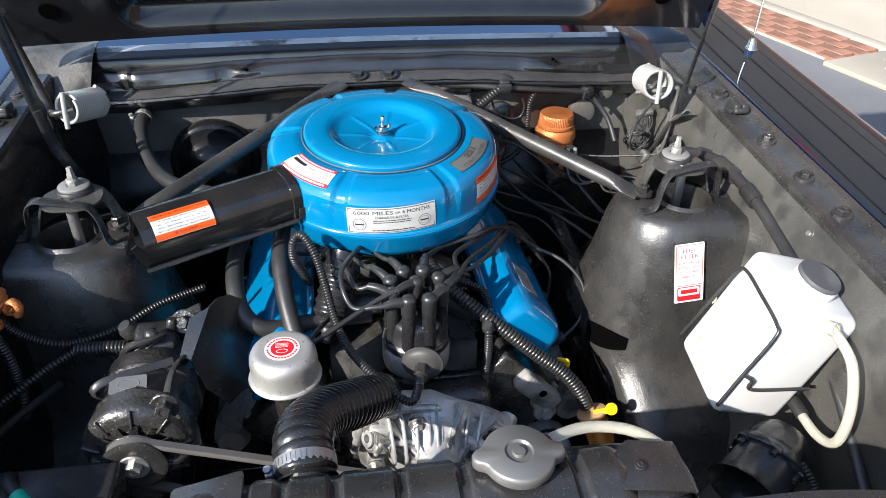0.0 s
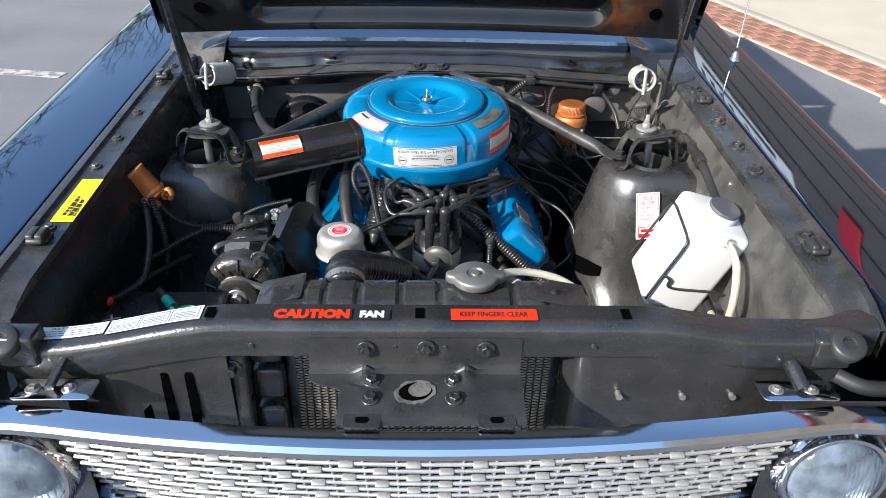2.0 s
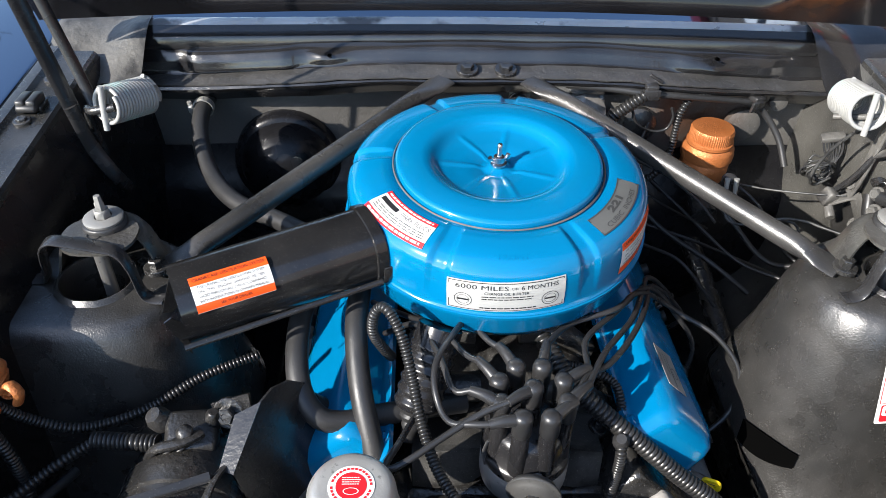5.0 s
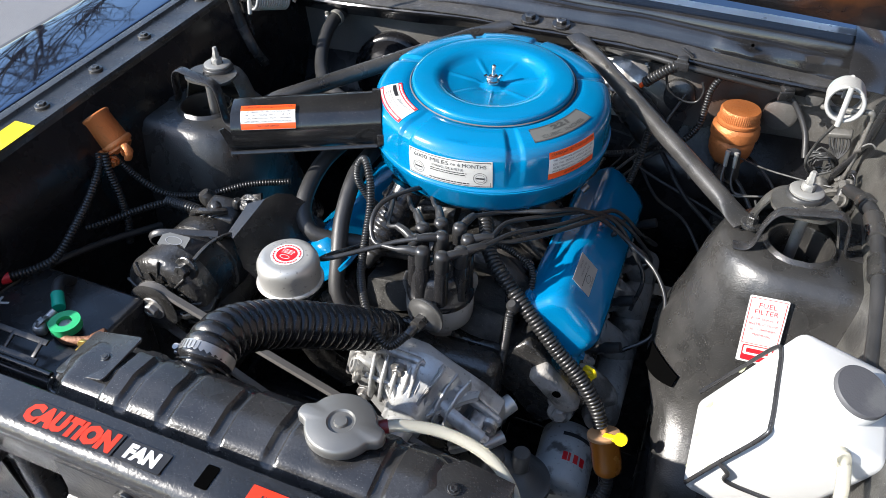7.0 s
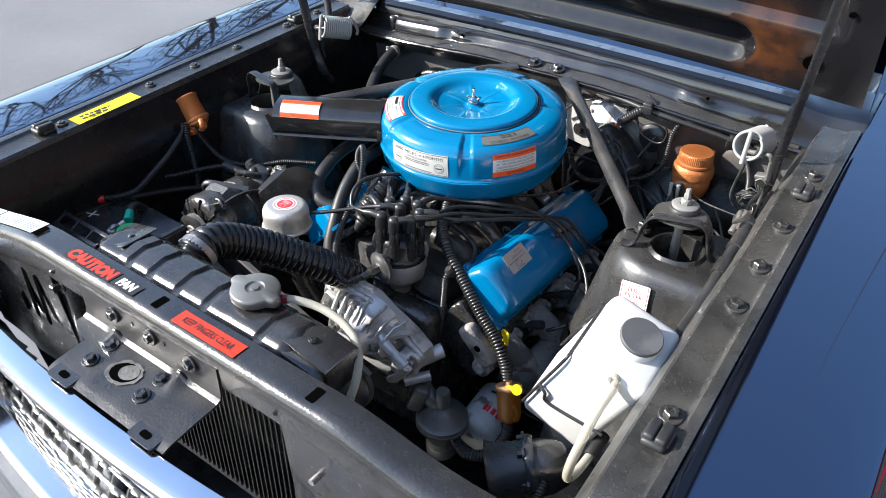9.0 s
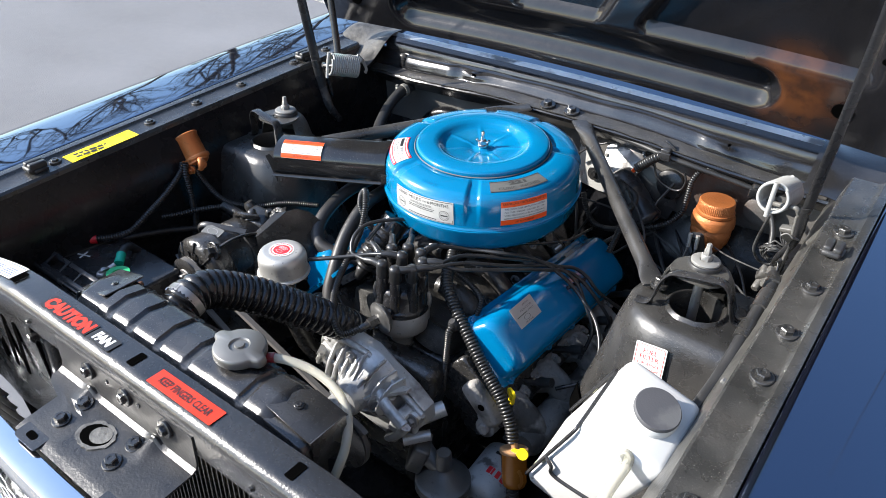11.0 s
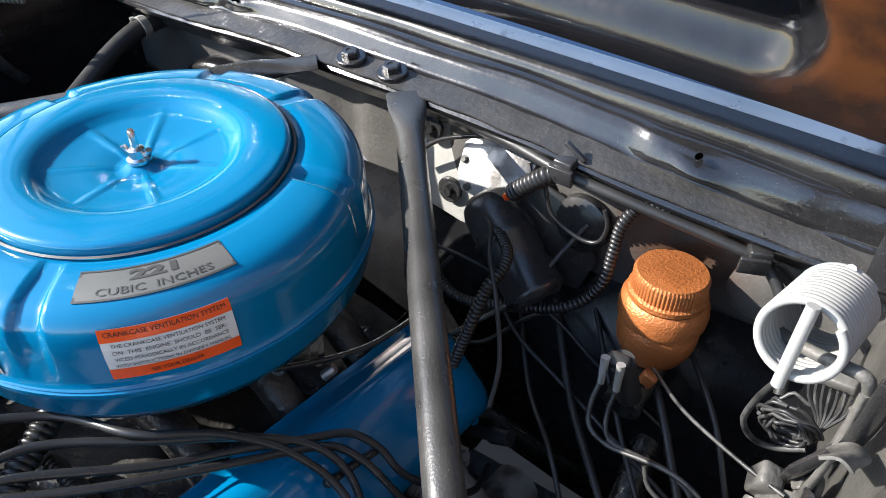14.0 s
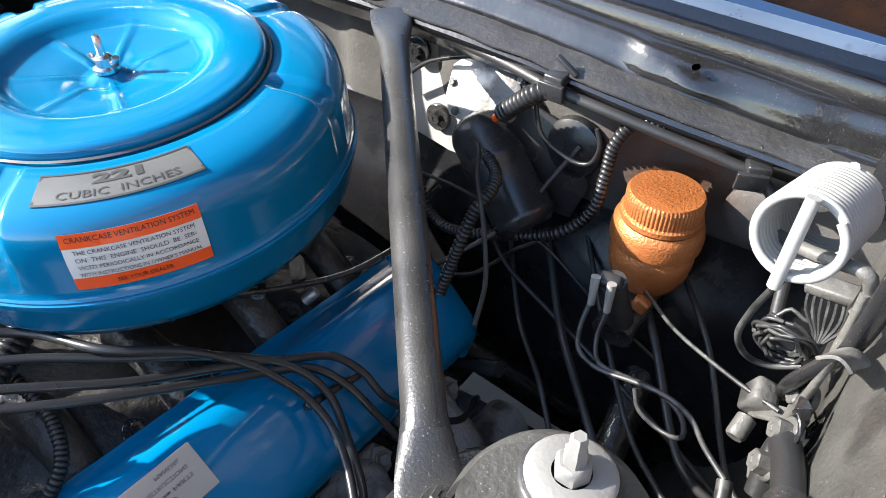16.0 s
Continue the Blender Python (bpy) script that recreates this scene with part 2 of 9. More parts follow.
def to_mesh_data(name, bm, mat, sharp=38.0):
    bmesh.ops.recalc_face_normals(bm, faces=bm.faces)
    me = bpy.data.meshes.new(name)
    bm.to_mesh(me)
    bm.free()
    me.materials.append(mat)
    me.polygons.foreach_set("use_smooth", [True] * len(me.polygons))
    me.set_sharp_from_angle(angle=radians(sharp))
    return me


def part(name, bm, mat, parent=None, label="", sharp=47.0):
    return adopt(new(name, to_mesh_data(name, bm, mat, sharp)), parent, label)


def box(bm, size, m=Matrix(), bevel=0.0, segments=2):
    got = bmesh.ops.create_cube(bm, size=1.0, matrix=m @ Matrix.Diagonal((*size, 1)))
    if bevel:
        edges = list({e for v in got["verts"] for e in v.link_edges})
        bmesh.ops.bevel(bm, geom=edges, offset=bevel, segments=segments, affect="EDGES", profile=0.5)
    return bm


def turned(bm, profile, m=Matrix(), seg=32):
    """A shape of revolution about the local z axis, from (radius, height) pairs."""
    rings = []
    for r, z in profile:
        if r < 1e-6:
            rings.append([bm.verts.new(m @ Vector((0, 0, z)))])
        else:
            rings.append([bm.verts.new(m @ Vector((r * math.cos(2 * math.pi * i / seg), r * math.sin(2 * math.pi * i / seg), z))) for i in range(seg)])
    for a, b in zip(rings, rings[1:]):
        for i in range(seg):
            j = (i + 1) % seg
            if len(a) == 1 and len(b) > 1:
                bm.faces.new((a[0], b[j], b[i]))
            elif len(b) == 1 and len(a) > 1:
                bm.faces.new((a[i], a[j], b[0]))
            elif len(a) > 1:
                bm.faces.new((a[i], a[j], b[j], b[i]))
    return bm


def glide(points, step):
    """Points along a smooth curve through the given ones, about step apart."""
    p = [Vector(q) for q in points]
    if len(p) == 2:
        count = max(1, round((p[1] - p[0]).length / step))
        return [p[0].lerp(p[1], i / count) for i in range(count + 1)]
    p = [2 * p[0] - p[1], *p, 2 * p[-1] - p[-2]]
    out = []
    for a, b, c, d in zip(p, p[1:], p[2:], p[3:]):
        count = max(2, round((c - b).length / step))
        for i in range(count):
            t = i / count
            out.append(0.5 * (2 * b + (c - a) * t + (2 * a - 5 * b + 4 * c - d) * t * t + (3 * b - a - 3 * c + d) * t ** 3))
    out.append(p[-2])
    return out


def tube(bm, points, radius, seg=10, ribs=None, step=None, ends=True, flat=None):
    """A round hose or wire. ribs: (pitch, depth) of a corrugated hose. radius may be a function of 0..1."""
    step = step or (ribs[0] / 4 if ribs else max(0.006, (radius if not callable(radius) else 0.01) * 0.9))
    path = glide(points, step)
    size = len(path)
    tangents = [(path[min(i + 1, size - 1)] - path[max(i - 1, 0)]).normalized() for i in range(size)]
    side = tangents[0].orthogonal().normalized()
    rings = []
    for i, (q, t) in enumerate(zip(path, tangents)):
        side = (side - t * side.dot(t)).normalized()
        up = t.cross(side)
        r = radius(i / (size - 1)) if callable(radius) else radius
        if ribs:
            r += ribs[1] * (1, 0.75, -0.9, 0.75)[i % 4]
        w = flat if flat else 1.0
        rings.append([bm.verts.new(q + side * (r * math.cos(2 * math.pi * k / seg)) + up * (r * w * math.sin(2 * math.pi * k / seg))) for k in range(seg)])
    for a, b in zip(rings, rings[1:]):
        for k in range(seg):
            bm.faces.new((a[k], a[(k + 1) % seg], b[(k + 1) % seg], b[k]))
    if ends:
        bm.faces.new(rings[0][::-1])
        bm.faces.new(rings[-1])
    return bm


def slab(bm, outline, thick, m=Matrix(), bevel=0.0, hole=None):
    """A flat plate with the outline given in its own plane, from z = 0 down to -thick; hole: an inner outline with as many points."""
    top = [bm.verts.new(m @ Vector((x, y, 0))) for x, y in outline]
    low = [bm.verts.new(m @ Vector((x, y, -thick))) for x, y in outline]
    size = len(outline)
    for i in range(size):
        bm.faces.new((top[i], low[i], low[(i + 1) % size], top[(i + 1) % size]))
    if hole:
        t2 = [bm.verts.new(m @ Vector((x, y, 0))) for x, y in hole]
        l2 = [bm.verts.new(m @ Vector((x, y, -thick))) for x, y in hole]
        for i in range(size):
            j = (i + 1) % size
            bm.faces.new((top[i], top[j], t2[j], t2[i]))
            bm.faces.new((low[j], low[i], l2[i], l2[j]))
            bm.faces.new((t2[i], t2[j], l2[j], l2[i]))
        return bm
    a, b = bm.faces.new(top), bm.faces.new(low[::-1])
    if bevel:
        bmesh.ops.bevel(bm, geom=list(a.edges) + list(b.edges), offset=bevel, segments=2, affect="EDGES", profile=0.5)
    return bm


def rounded(w, h, r, n=5, cx=0.0, cy=0.0):
    pts = []
    for sx, sy, a0 in ((1, 1, 0), (-1, 1, 90), (-1, -1, 180), (1, -1, 270)):
        for i in range(n):
            a = radians(a0 + 90 * i / (n - 1))
            pts.append((cx + sx * (w / 2 - r) + r * math.cos(a), cy + sy * (h / 2 - r) + r * math.sin(a)))
    return pts


def circle(r, n=20, cx=0.0, cy=0.0, a0=0.0):
    return [(cx + r * math.cos(a0 + 2 * math.pi * i / n), cy + r * math.sin(a0 + 2 * math.pi * i / n)) for i in range(n)]


def sheet(bm, f, nu, nv, thick=0.0):
    """A surface from f(u, v), u and v from 0 to 1; thick adds a second side behind it."""
    g = [[bm.verts.new(Vector(f(i / nu, j / nv))) for j in range(nv + 1)] for i in range(nu + 1)]
    faces = [bm.faces.new((g[i][j], g[i + 1][j], g[i + 1][j + 1], g[i][j + 1])) for i in range(nu) for j in range(nv)]
    if thick:
        bmesh.ops.recalc_face_normals(bm, faces=faces)
        bmesh.ops.solidify(bm, geom=faces, thickness=thick)
    return bm


def aim(at, normal, turn=0.0):
    """A pose at a place whose z axis points along normal."""
    return Matrix.Translation(at) @ Vector(normal).to_track_quat("Z", "Y").to_matrix().to_4x4() @ pose(0, 0, 0, 0, 0, turn)


def frame_of(at, x_axis, up):
    x = Vector(x_axis).normalized()
    z = (Vector(up) - x * Vector(up).dot(x)).normalized()
    y = z.cross(x)
    return Matrix.LocRotScale(Vector(at), Matrix((x, y, z)).transposed(), None)


def smooth(a, b, x):
    t = min(1.0, max(0.0, (x - a) / (b - a)))
    return t * t * (3 - 2 * t)


bolt_data = {}


def bolt(at, normal, parent, r=0.0075, mat=None, name="bolt", turn=None, tall=0.7, flange=1.75):
    """A hexagonal bolt head on a washer; heads of one size share their mesh."""
    mat = mat or BLACK
    key = (round(r, 4), mat.name, tall, flange)
    if key not in bolt_data:
        bm = bmesh.new()
        turned(bm, [(0, -r * 0.5), (r * flange, -r * 0.5), (r * flange, r * 0.12), (r * flange * 0.92, r * 0.22), (0, r * 0.22)], seg=20)
        turned(bm, [(r, 0.1 * r), (r, r * (tall + 0.1)), (r * 0.86, r * (tall + 0.25)), (r * 0.45, r * (tall + 0.25)), (r * 0.4, r * (tall + 0.16)), (0, r * (tall + 0.16))], seg=6)
        bolt_data[key] = to_mesh_data(name, bm, mat, 25)
    ob = new(name, bolt_data[key])
    adopt(ob, parent)
    ob.matrix_basis = aim(at, normal, turn if turn is not None else random.uniform(0, 60))
    return ob


def clamp(at, axis, r, parent, mat=None):
    """A worm-drive hose clamp: band, housing and screw in one mesh."""
    bm = bmesh.new()
    m = aim(at, axis)
    turned(bm, [(r, -0.006), (r + 0.0015, -0.006), (r + 0.0015, 0.006), (r, 0.006), (r, -0.006)], m, 28)
    for k in range(9):
        box(bm, (0.0008, 0.003, 0.008), m @ pose(0, 0, 0, 0, 0, 20 + k * 9) @ pose(r + 0.0017, 0, 0))
    box(bm, (0.009, 0.013, 0.013), m @ pose(0, 0, 0, 0, 0, -6) @ pose(r + 0.005, 0, 0), 0.002)
    turned(bm, [(0, -0.012), (0.004, -0.012), (0.004, 0.012), (0, 0.012)], m @ pose(0, 0, 0, 0, 0, -6) @ pose(r + 0.006, 0, 0, 90, 0, 0), 8)
    return part("hose_clamp", bm, mat or SILVER, parent, "silver worm-drive hose clamp")


text_bank = {}


def text_mesh(body, size, mat, width=None, height=None, align="CENTER", bold=0.0):
    """Letters of the built-in font as a flat mesh about the origin, scaled to a width and height if given."""
    cu = bpy.data.curves.new("lettering", "FONT")
    cu.body, cu.size, cu.align_x, cu.align_y, cu.resolution_u = body, size, align, "CENTER", 2
    cu.offset = bold * size
    ob = bpy.data.objects.new("lettering", cu)
    me = bpy.data.meshes.new_from_object(ob)
    bpy.data.objects.remove(ob)
    bpy.data.curves.remove(cu)
    co = np.empty(len(me.vertices) * 3)
    me.vertices.foreach_get("co", co)
    co = co.reshape(-1, 3)
    lo, hi = co.min(0), co.max(0)
    sx = width / (hi[0] - lo[0]) if width else 1.0
    sy = height / (hi[1] - lo[1]) if height else (sx if width else 1.0)
    if align == "CENTER":
        co -= (lo + hi) / 2
    co *= (sx, sy, 1)
    me.vertices.foreach_set("co", co.ravel())
    me.materials.clear()
    me.materials.append(mat)
    return me


def place_mesh(me, where, parent, name="lettering"):
    """Links a mesh whose points are carried by where: a pose or a function of a point."""
    for v in me.vertices:
        v.co = where(v.co) if callable(where) else where @ v.co
    me.update()
    return adopt(new(name, me), parent)


def bar_lines(where, parent, mat, x0, x1, y0, y1, count, fill=0.45, name="fine_print", seed=1):
    """Lines of print too small to read, as plain bars of the words' lengths."""
    rnd = random.Random(seed)
    bm = bmesh.new()
    pitch = (y1 - y0) / count
    for k in range(count):
        y = y1 - (k + 0.5) * pitch
        x = x0
        while x < x1 - 0.002:
            w = min(rnd.uniform(0.004, 0.011) * (x1 - x0) / 0.08, x1 - x)
            n = max(1, int(w / 0.004))
            for i in range(n):
                q = [bm.verts.new(where(Vector((xx, yy, 0)))) if callable(where) else bm.verts.new(where @ Vector((xx, yy, 0)))
                     for xx, yy in ((x + w * i / n, y - pitch * fill / 2), (x + w * (i + 1) / n, y - pitch * fill / 2), (x + w * (i + 1) / n, y + pitch * fill / 2), (x + w * i / n, y + pitch * fill / 2))]
                bm.faces.new(q)
            x += w + 0.0016 * (x1 - x0) / 0.08
    return part(name, bm, mat, parent)


def patch(where, w, h, mat, parent, name, label="", nx=12, cx=0.0, cy=0.0, lift=0.0):
    """A thin sticker of a width and height carried by where."""
    bm = bmesh.new()
    f = (lambda u, v: where(Vector((cx + (u - 0.5) * w, cy + (v - 0.5) * h, lift)))) if callable(where) else (lambda u, v: where @ Vector((cx + (u - 0.5) * w, cy + (v - 0.5) * h, lift)))
    sheet(bm, f, nx, max(1, nx // 4))
    return part(name, bm, mat, parent, label)


def strap(bm, points, wide, thick):
    """A flat strip bent along a path, its width lying across the path and near the y axis."""
    path = glide(points, 0.004)
    rings = []
    for i, p in enumerate(path):
        d = (path[min(i + 1, len(path) - 1)] - path[max(i - 1, 0)]).normalized()
        across = (Vector((0, 1, 0)) - d * d.y).normalized()
        up = d.cross(across).normalized()
        w, t = across * wide / 2, up * thick / 2
        k = 0.8
        rings.append([bm.verts.new(p + q) for q in (w * k + t, w + t * 0.3, w - t * 0.3, w * k - t, -w * k - t, -w - t * 0.3, -w + t * 0.3, -w * k + t)])
    for a, b in zip(rings, rings[1:]):
        for i in range(8):
            bm.faces.new((a[i], a[(i + 1) % 8], b[(i + 1) % 8], b[i]))
    bm.faces.new(rings[0])
    bm.faces.new(rings[-1])
    return bm


# ---- ground ----
def build_ground():
    bm = bmesh.new()
    sheet(bm, lambda u, v: ((u - 0.5) * 900, (v - 0.5) * 900, 0), 2, 2)
    tagged(part("ground", bm, ASPHALT), "pale grey worn asphalt parking lot", "ground", kind="structure")
    along = Vector((-0.28, 1.0, 0)).normalized()
    out = Vector((along.y, -along.x, 0))
    edge = Vector((2.60, 4.55, 0))
    f = Matrix(((out.x, along.x, 0, edge.x), (out.y, along.y, 0, edge.y), (0, 0, 1, 0), (0, 0, 0, 1)))
    bm = bmesh.new()
    box(bm, (8.0, 40.0, 0.03), f @ pose(4.52, 0, 0.012), 0.006)
    tagged(part("pavement", bm, CONCRETE), "pale tan concrete slab beside the parking lot", "pavement", kind="structure")
    bm = bmesh.new()
    box(bm, (0.1, 40.0, 0.045), f @ pose(0.47, 0, 0.012), 0.006)
    tagged(part("pavement_edge", bm, CONCRETE), "light concrete edging along the brick band", "kerb", kind="structure")
    bm = bmesh.new()
    box(bm, (0.44, 21.0, 0.02), f @ pose(0.2, 9.5, 0.004))
    band = tagged(part("brick_band", bm, MORTAR), "band of red paving bricks set in sandy mortar", "brick paving", kind="structure")
    bm = bmesh.new()
    box(bm, (0.52, 12.0, 0.03), f @ pose(0.16, -7.06, 0.012), 0.006)
    tagged(part("pavement_slab", bm, CONCRETE), "pale concrete slab where the brick band ends", "pavement", kind="structure")
    bm = bmesh.new()
    box(bm, (0.1, 2.6, 0.004), pose(-3.6, 4.0, 0.002, 0, 0, 82))
    tagged(part("road_marking", bm, PAINTLINE), "faded white painted parking line", "road marking", kind="structure")
    return f, band


def body_z(y):
    return 0.912 + 0.061 * y


GROUND_FRAME, BRICK_BAND = build_ground()
car = thing("car", (0, 0.6, 0), "black classic sedan with its hood open", "car")


# ---- outer body ----
def fender(s):
    section = [(0.669, -0.045), (0.669, -0.002), (0.6694, 0.0003), (0.6705, 0.0013), (0.6725, 0.0018), (0.6735, 0.00185), (0.678, 0.0018), (0.70, 0.0010), (0.75, -0.0015), (0.80, -0.0052), (0.84, -0.0096), (0.862, -0.0150), (0.873, -0.024), (0.879, -0.042), (0.884, -0.10), (0.905, -0.20), (0.90, -0.32), (0.885, -0.50)]

    def f(u, v):
        y = -0.16 + 2.3 * u
        k = v * (len(section) - 1)
        i = min(int(k), len(section) - 2)
        a, b = section[i], section[i + 1]
        x, z = (a[0] + (b[0] - a[0]) * (k - i), a[1] + (b[1] - a[1]) * (k - i))
        return (s * x, y, body_z(y) + 0.006 + z - 0.03 * smooth(0.0, -0.16, y) ** 2)
    bm = sheet(bmesh.new(), f, 46, len(section) - 1, 0.0015)
    return part("fender", bm, GLOSS, car, "glossy black fender reflecting the sky", 60)


def fender_rail(s):
    section = [(0.597, -0.03), (0.599, -0.004), (0.603, 0.0), (0.643, 0.0), (0.649, 0.0032), (0.653, 0.0068), (0.664, 0.0080), (0.6668, 0.0074), (0.6675, 0.0045), (0.6676, -0.045)]

    def f(u, v):
        y = 0.02 + 1.05 * u
        i = round(v * (len(section) - 1))
        x, z = section[i]
        return (s * x, y, body_z(y) + z - 0.025 * smooth(0.09, 0.02, y))
    ob = part("fender_rail", sheet(bmesh.new(), f, 24, len(section) - 1), RAILPAINT, car, "black painted inner fender flange with bolts", 30)
    for y in (0.239, 0.47, 0.572, 0.690, 0.868) if s > 0 else (0.25, 0.46, 0.58, 0.705, 0.87, 0.98):
        bolt((s * 0.632, y, body_z(y) + 0.0025), (0, -0.06, 1), ob, 0.0095 if s > 0 else 0.0072, ROUGHBLACK if s > 0 else RAILPAINT, flange=1.6, tall=0.7 if s > 0 else 0.45)
    for y in (0.198, 0.80) if s > 0 else (0.213, 0.905):
        bm = bmesh.new()
        m = pose(s * 0.632, y, body_z(y) + 0.009)
        box(bm, (0.016, 0.040, 0.020), m @ pose(-0.0085, 0, 0.001), 0.004)
        box(bm, (0.016, 0.040, 0.020), m @ pose(0.0085, 0, 0.001), 0.004)
        box(bm, (0.034, 0.016, 0.012), m @ pose(0, -0.016, -0.002), 0.005)
        box(bm, (0.040, 0.030, 0.008), m @ pose(0, 0.004, -0.006), 0.002)
        bmesh.ops.scale(bm, vec=(0.84, 0.84, 0.9), space=m.inverted(), verts=bm.verts)
        part("rubber_bumper", bm, RUBBER, ob, "black rubber hood bumper")
    return ob


def apron(s):
    def f(u, v):
        y = 0.03 + 1.1 * u
        z = body_z(y) - 0.012 - 0.62 * v
        pull = 0.024 if s > 0 else 0.030
        x = 0.600 - pull * smooth(0, 0.1, v) - 0.035 * v - 0.10 * smooth(0.55, 1.0, v)
        x += 0.010 * math.sin(9 * y) * smooth(0.05, 0.3, v)
        return (s * x, y, z)
    # the right panel takes the paler copy that has its sunlight painted in
    ob = part("inner_fender", sheet(bmesh.new(), f, 30, 18, 0.0015), DUSTYLITBLACK if s > 0 else APRONPAINT, car, "dusty black inner fender panel, paint paled for the sun" if s > 0 else "smooth black inner fender panel")
    return ob


def shock_tower(s):
    levels = [(0.868, 0.404, 0.592, 0.748, 0.068), (0.865, 0.390, 0.584, 0.754, 0.085), (0.853, 0.380, 0.574, 0.760, 0.095), (0.82, 0.370, 0.564, 0.766, 0.105), (0.74, 0.354, 0.545, 0.775, 0.112),
              (0.68, 0.338, 0.535, 0.785, 0.115), (0.63, 0.330, 0.522, 0.80, 0.110), (0.59, 0.350, 0.490, 0.82, 0.10), (0.555, 0.37, 0.440, 0.84, 0.07), (0.50, 0.38, 0.400, 0.86, 0.05), (0.38, 0.40, 0.385, 0.87, 0.05)]

    def outline(z, xi, y0, y1, r):
        pts = []
        for sx, sy, a0, q in ((1, 1, 0, 0.03), (-1, 1, 90, 0.085 if z > 0.6 else 0.05), (-1, -1, 180, r), (1, -1, 270, 0.03)):
            for i in range(8):
                a = radians(a0 + 90 * i / 7)
                pts.append(((0.612 - q if sx > 0 else xi + q) + q * math.cos(a), (y1 - q if sy > 0 else y0 + q) + q * math.sin(a)))
        return [(p[0] + (r[0] - p[0]) * k / 3, p[1] + (r[1] - p[1]) * k / 3) for p, r in zip(pts, pts[1:] + pts[:1]) for k in range(3)]
    bm = bmesh.new()
    rings = []
    hole = (0.490, 0.662)
    first = outline(*levels[0])

    def around(r, z):
        out = []
        for x, y in first:
            a = math.atan2(y - hole[1], x - hole[0])
            out.append(bm.verts.new((s * (hole[0] + r * math.cos(a)), hole[1] + r * math.sin(a), z)))
        return out
    rings += [around(0.042, 0.780), around(0.042, 0.8715), around(0.0428, 0.874), around(0.0448, 0.875), around(0.047, 0.873), around(0.050, 0.8695)]
    for z, xi, y0, y1, r in levels:
        rings.append([bm.verts.new((s * x, y, z)) for x, y in outline(z, xi, y0, y1, r)])
    for a, b in zip(rings, rings[1:]):
        for i in range(96):
            bm.faces.new((a[i], a[(i + 1) % 96], b[(i + 1) % 96], b[i]))
    ob = part("shock_tower", bm, ROUGHBLACK, car, "black stamped steel shock tower", 42)
    bm = bmesh.new()
    strap(bm, [(s * 0.402, 0.628, 0.8695), (s * 0.418, 0.630, 0.8700), (s * 0.427, 0.631, 0.880), (s * 0.434, 0.635, 0.912), (s * 0.446, 0.640, 0.930), (s * 0.468, 0.642, 0.9355), (s * 0.500, 0.645, 0.940), (s * 0.521, 0.648, 0.940), (s * 0.535, 0.652, 0.924), (s * 0.543, 0.658, 0.885), (s * 0.550, 0.662, 0.8725), (s * 0.570, 0.664, 0.8695)], 0.019, 0.0036)
    part("arch_bracket", bm, SATIN, ob, "bent black steel arch over the tower opening")
    bm = bmesh.new()
    top = (s * 0.477, 0.696, 0)
    line = [(0.070, 0.866), (0.064, 0.870), (0.060, 0.884), (0.053, 0.908), (0.046, 0.921), (0.040, 0.925), (0.026, 0.9265), (0.0, 0.9265)]

    def dome(u, v):
        r, z = line[round(v * 7)]
        a = radians(-14 + 208 * u)
        return (top[0] + s * r * math.cos(a), top[1] - 0.010 + r * math.sin(a), z)
    sheet(bm, dome, 36, 7, 0.003)
    slab(bm, rounded(0.086, 0.07, 0.03, 6), 0.004, pose(top[0], 0.674, 0.9285))
    part("mount_cup", bm, DUSTYLITBLACK, ob, "dusty black stamped shock mount")
    bm = bmesh.new()
    turned(bm, [(0.026, 0.925), (0.026, 0.933), (0.024, 0.935), (0.0, 0.935)], pose(*top), 28)
    part("rubber_bushing", bm, RUBBER, ob)
    bm = bmesh.new()
    turned(bm, [(0.0225, 0.935), (0.023, 0.938), (0.0205, 0.940), (0.010, 0.940)], pose(*top), 28)
    turned(bm, [(0.0095, 0.939), (0.0095, 0.948), (0.0080, 0.9495), (0.0060, 0.9495), (0.0060, 0.957), (0.0046, 0.959), (0.0046, 0.966), (0.0035, 0.968), (0, 0.968)], pose(*top), 6)
    part("stud_nut", bm, WASHER, ob, "pale grey shock absorber stud nut and washer")
    bm = bmesh.new()
    turned(bm, [(0.008, 0.60), (0.008, 0.93)], pose(s * 0.482, 0.672, 0, 0, 0, 0), 12)
    part("shock_rod", bm, STEEL, ob)
    # black sheet on the tower wall, in place of a shaded opening
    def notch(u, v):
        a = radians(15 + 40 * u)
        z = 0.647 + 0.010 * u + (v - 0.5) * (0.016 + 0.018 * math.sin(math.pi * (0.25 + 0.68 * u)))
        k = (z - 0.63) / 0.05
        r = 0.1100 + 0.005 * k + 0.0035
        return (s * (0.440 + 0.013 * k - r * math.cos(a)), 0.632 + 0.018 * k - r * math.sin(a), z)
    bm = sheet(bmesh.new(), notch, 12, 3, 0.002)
    part("access_notch", bm, HOLESHADE, ob, "access opening drawn as a black patch of shade")
    bolt((s * 0.421, 0.672, 0.8815), (0, 0, 1), ob, 0.0085, ROUGHBLACK, tall=1.2)
    for y in (0.56, 0.79):
        bolt((s * 0.585, y, 0.872), (-s * 0.3, 0, 1), ob, 0.006, ROUGHBLACK, tall=1.4)
    return ob


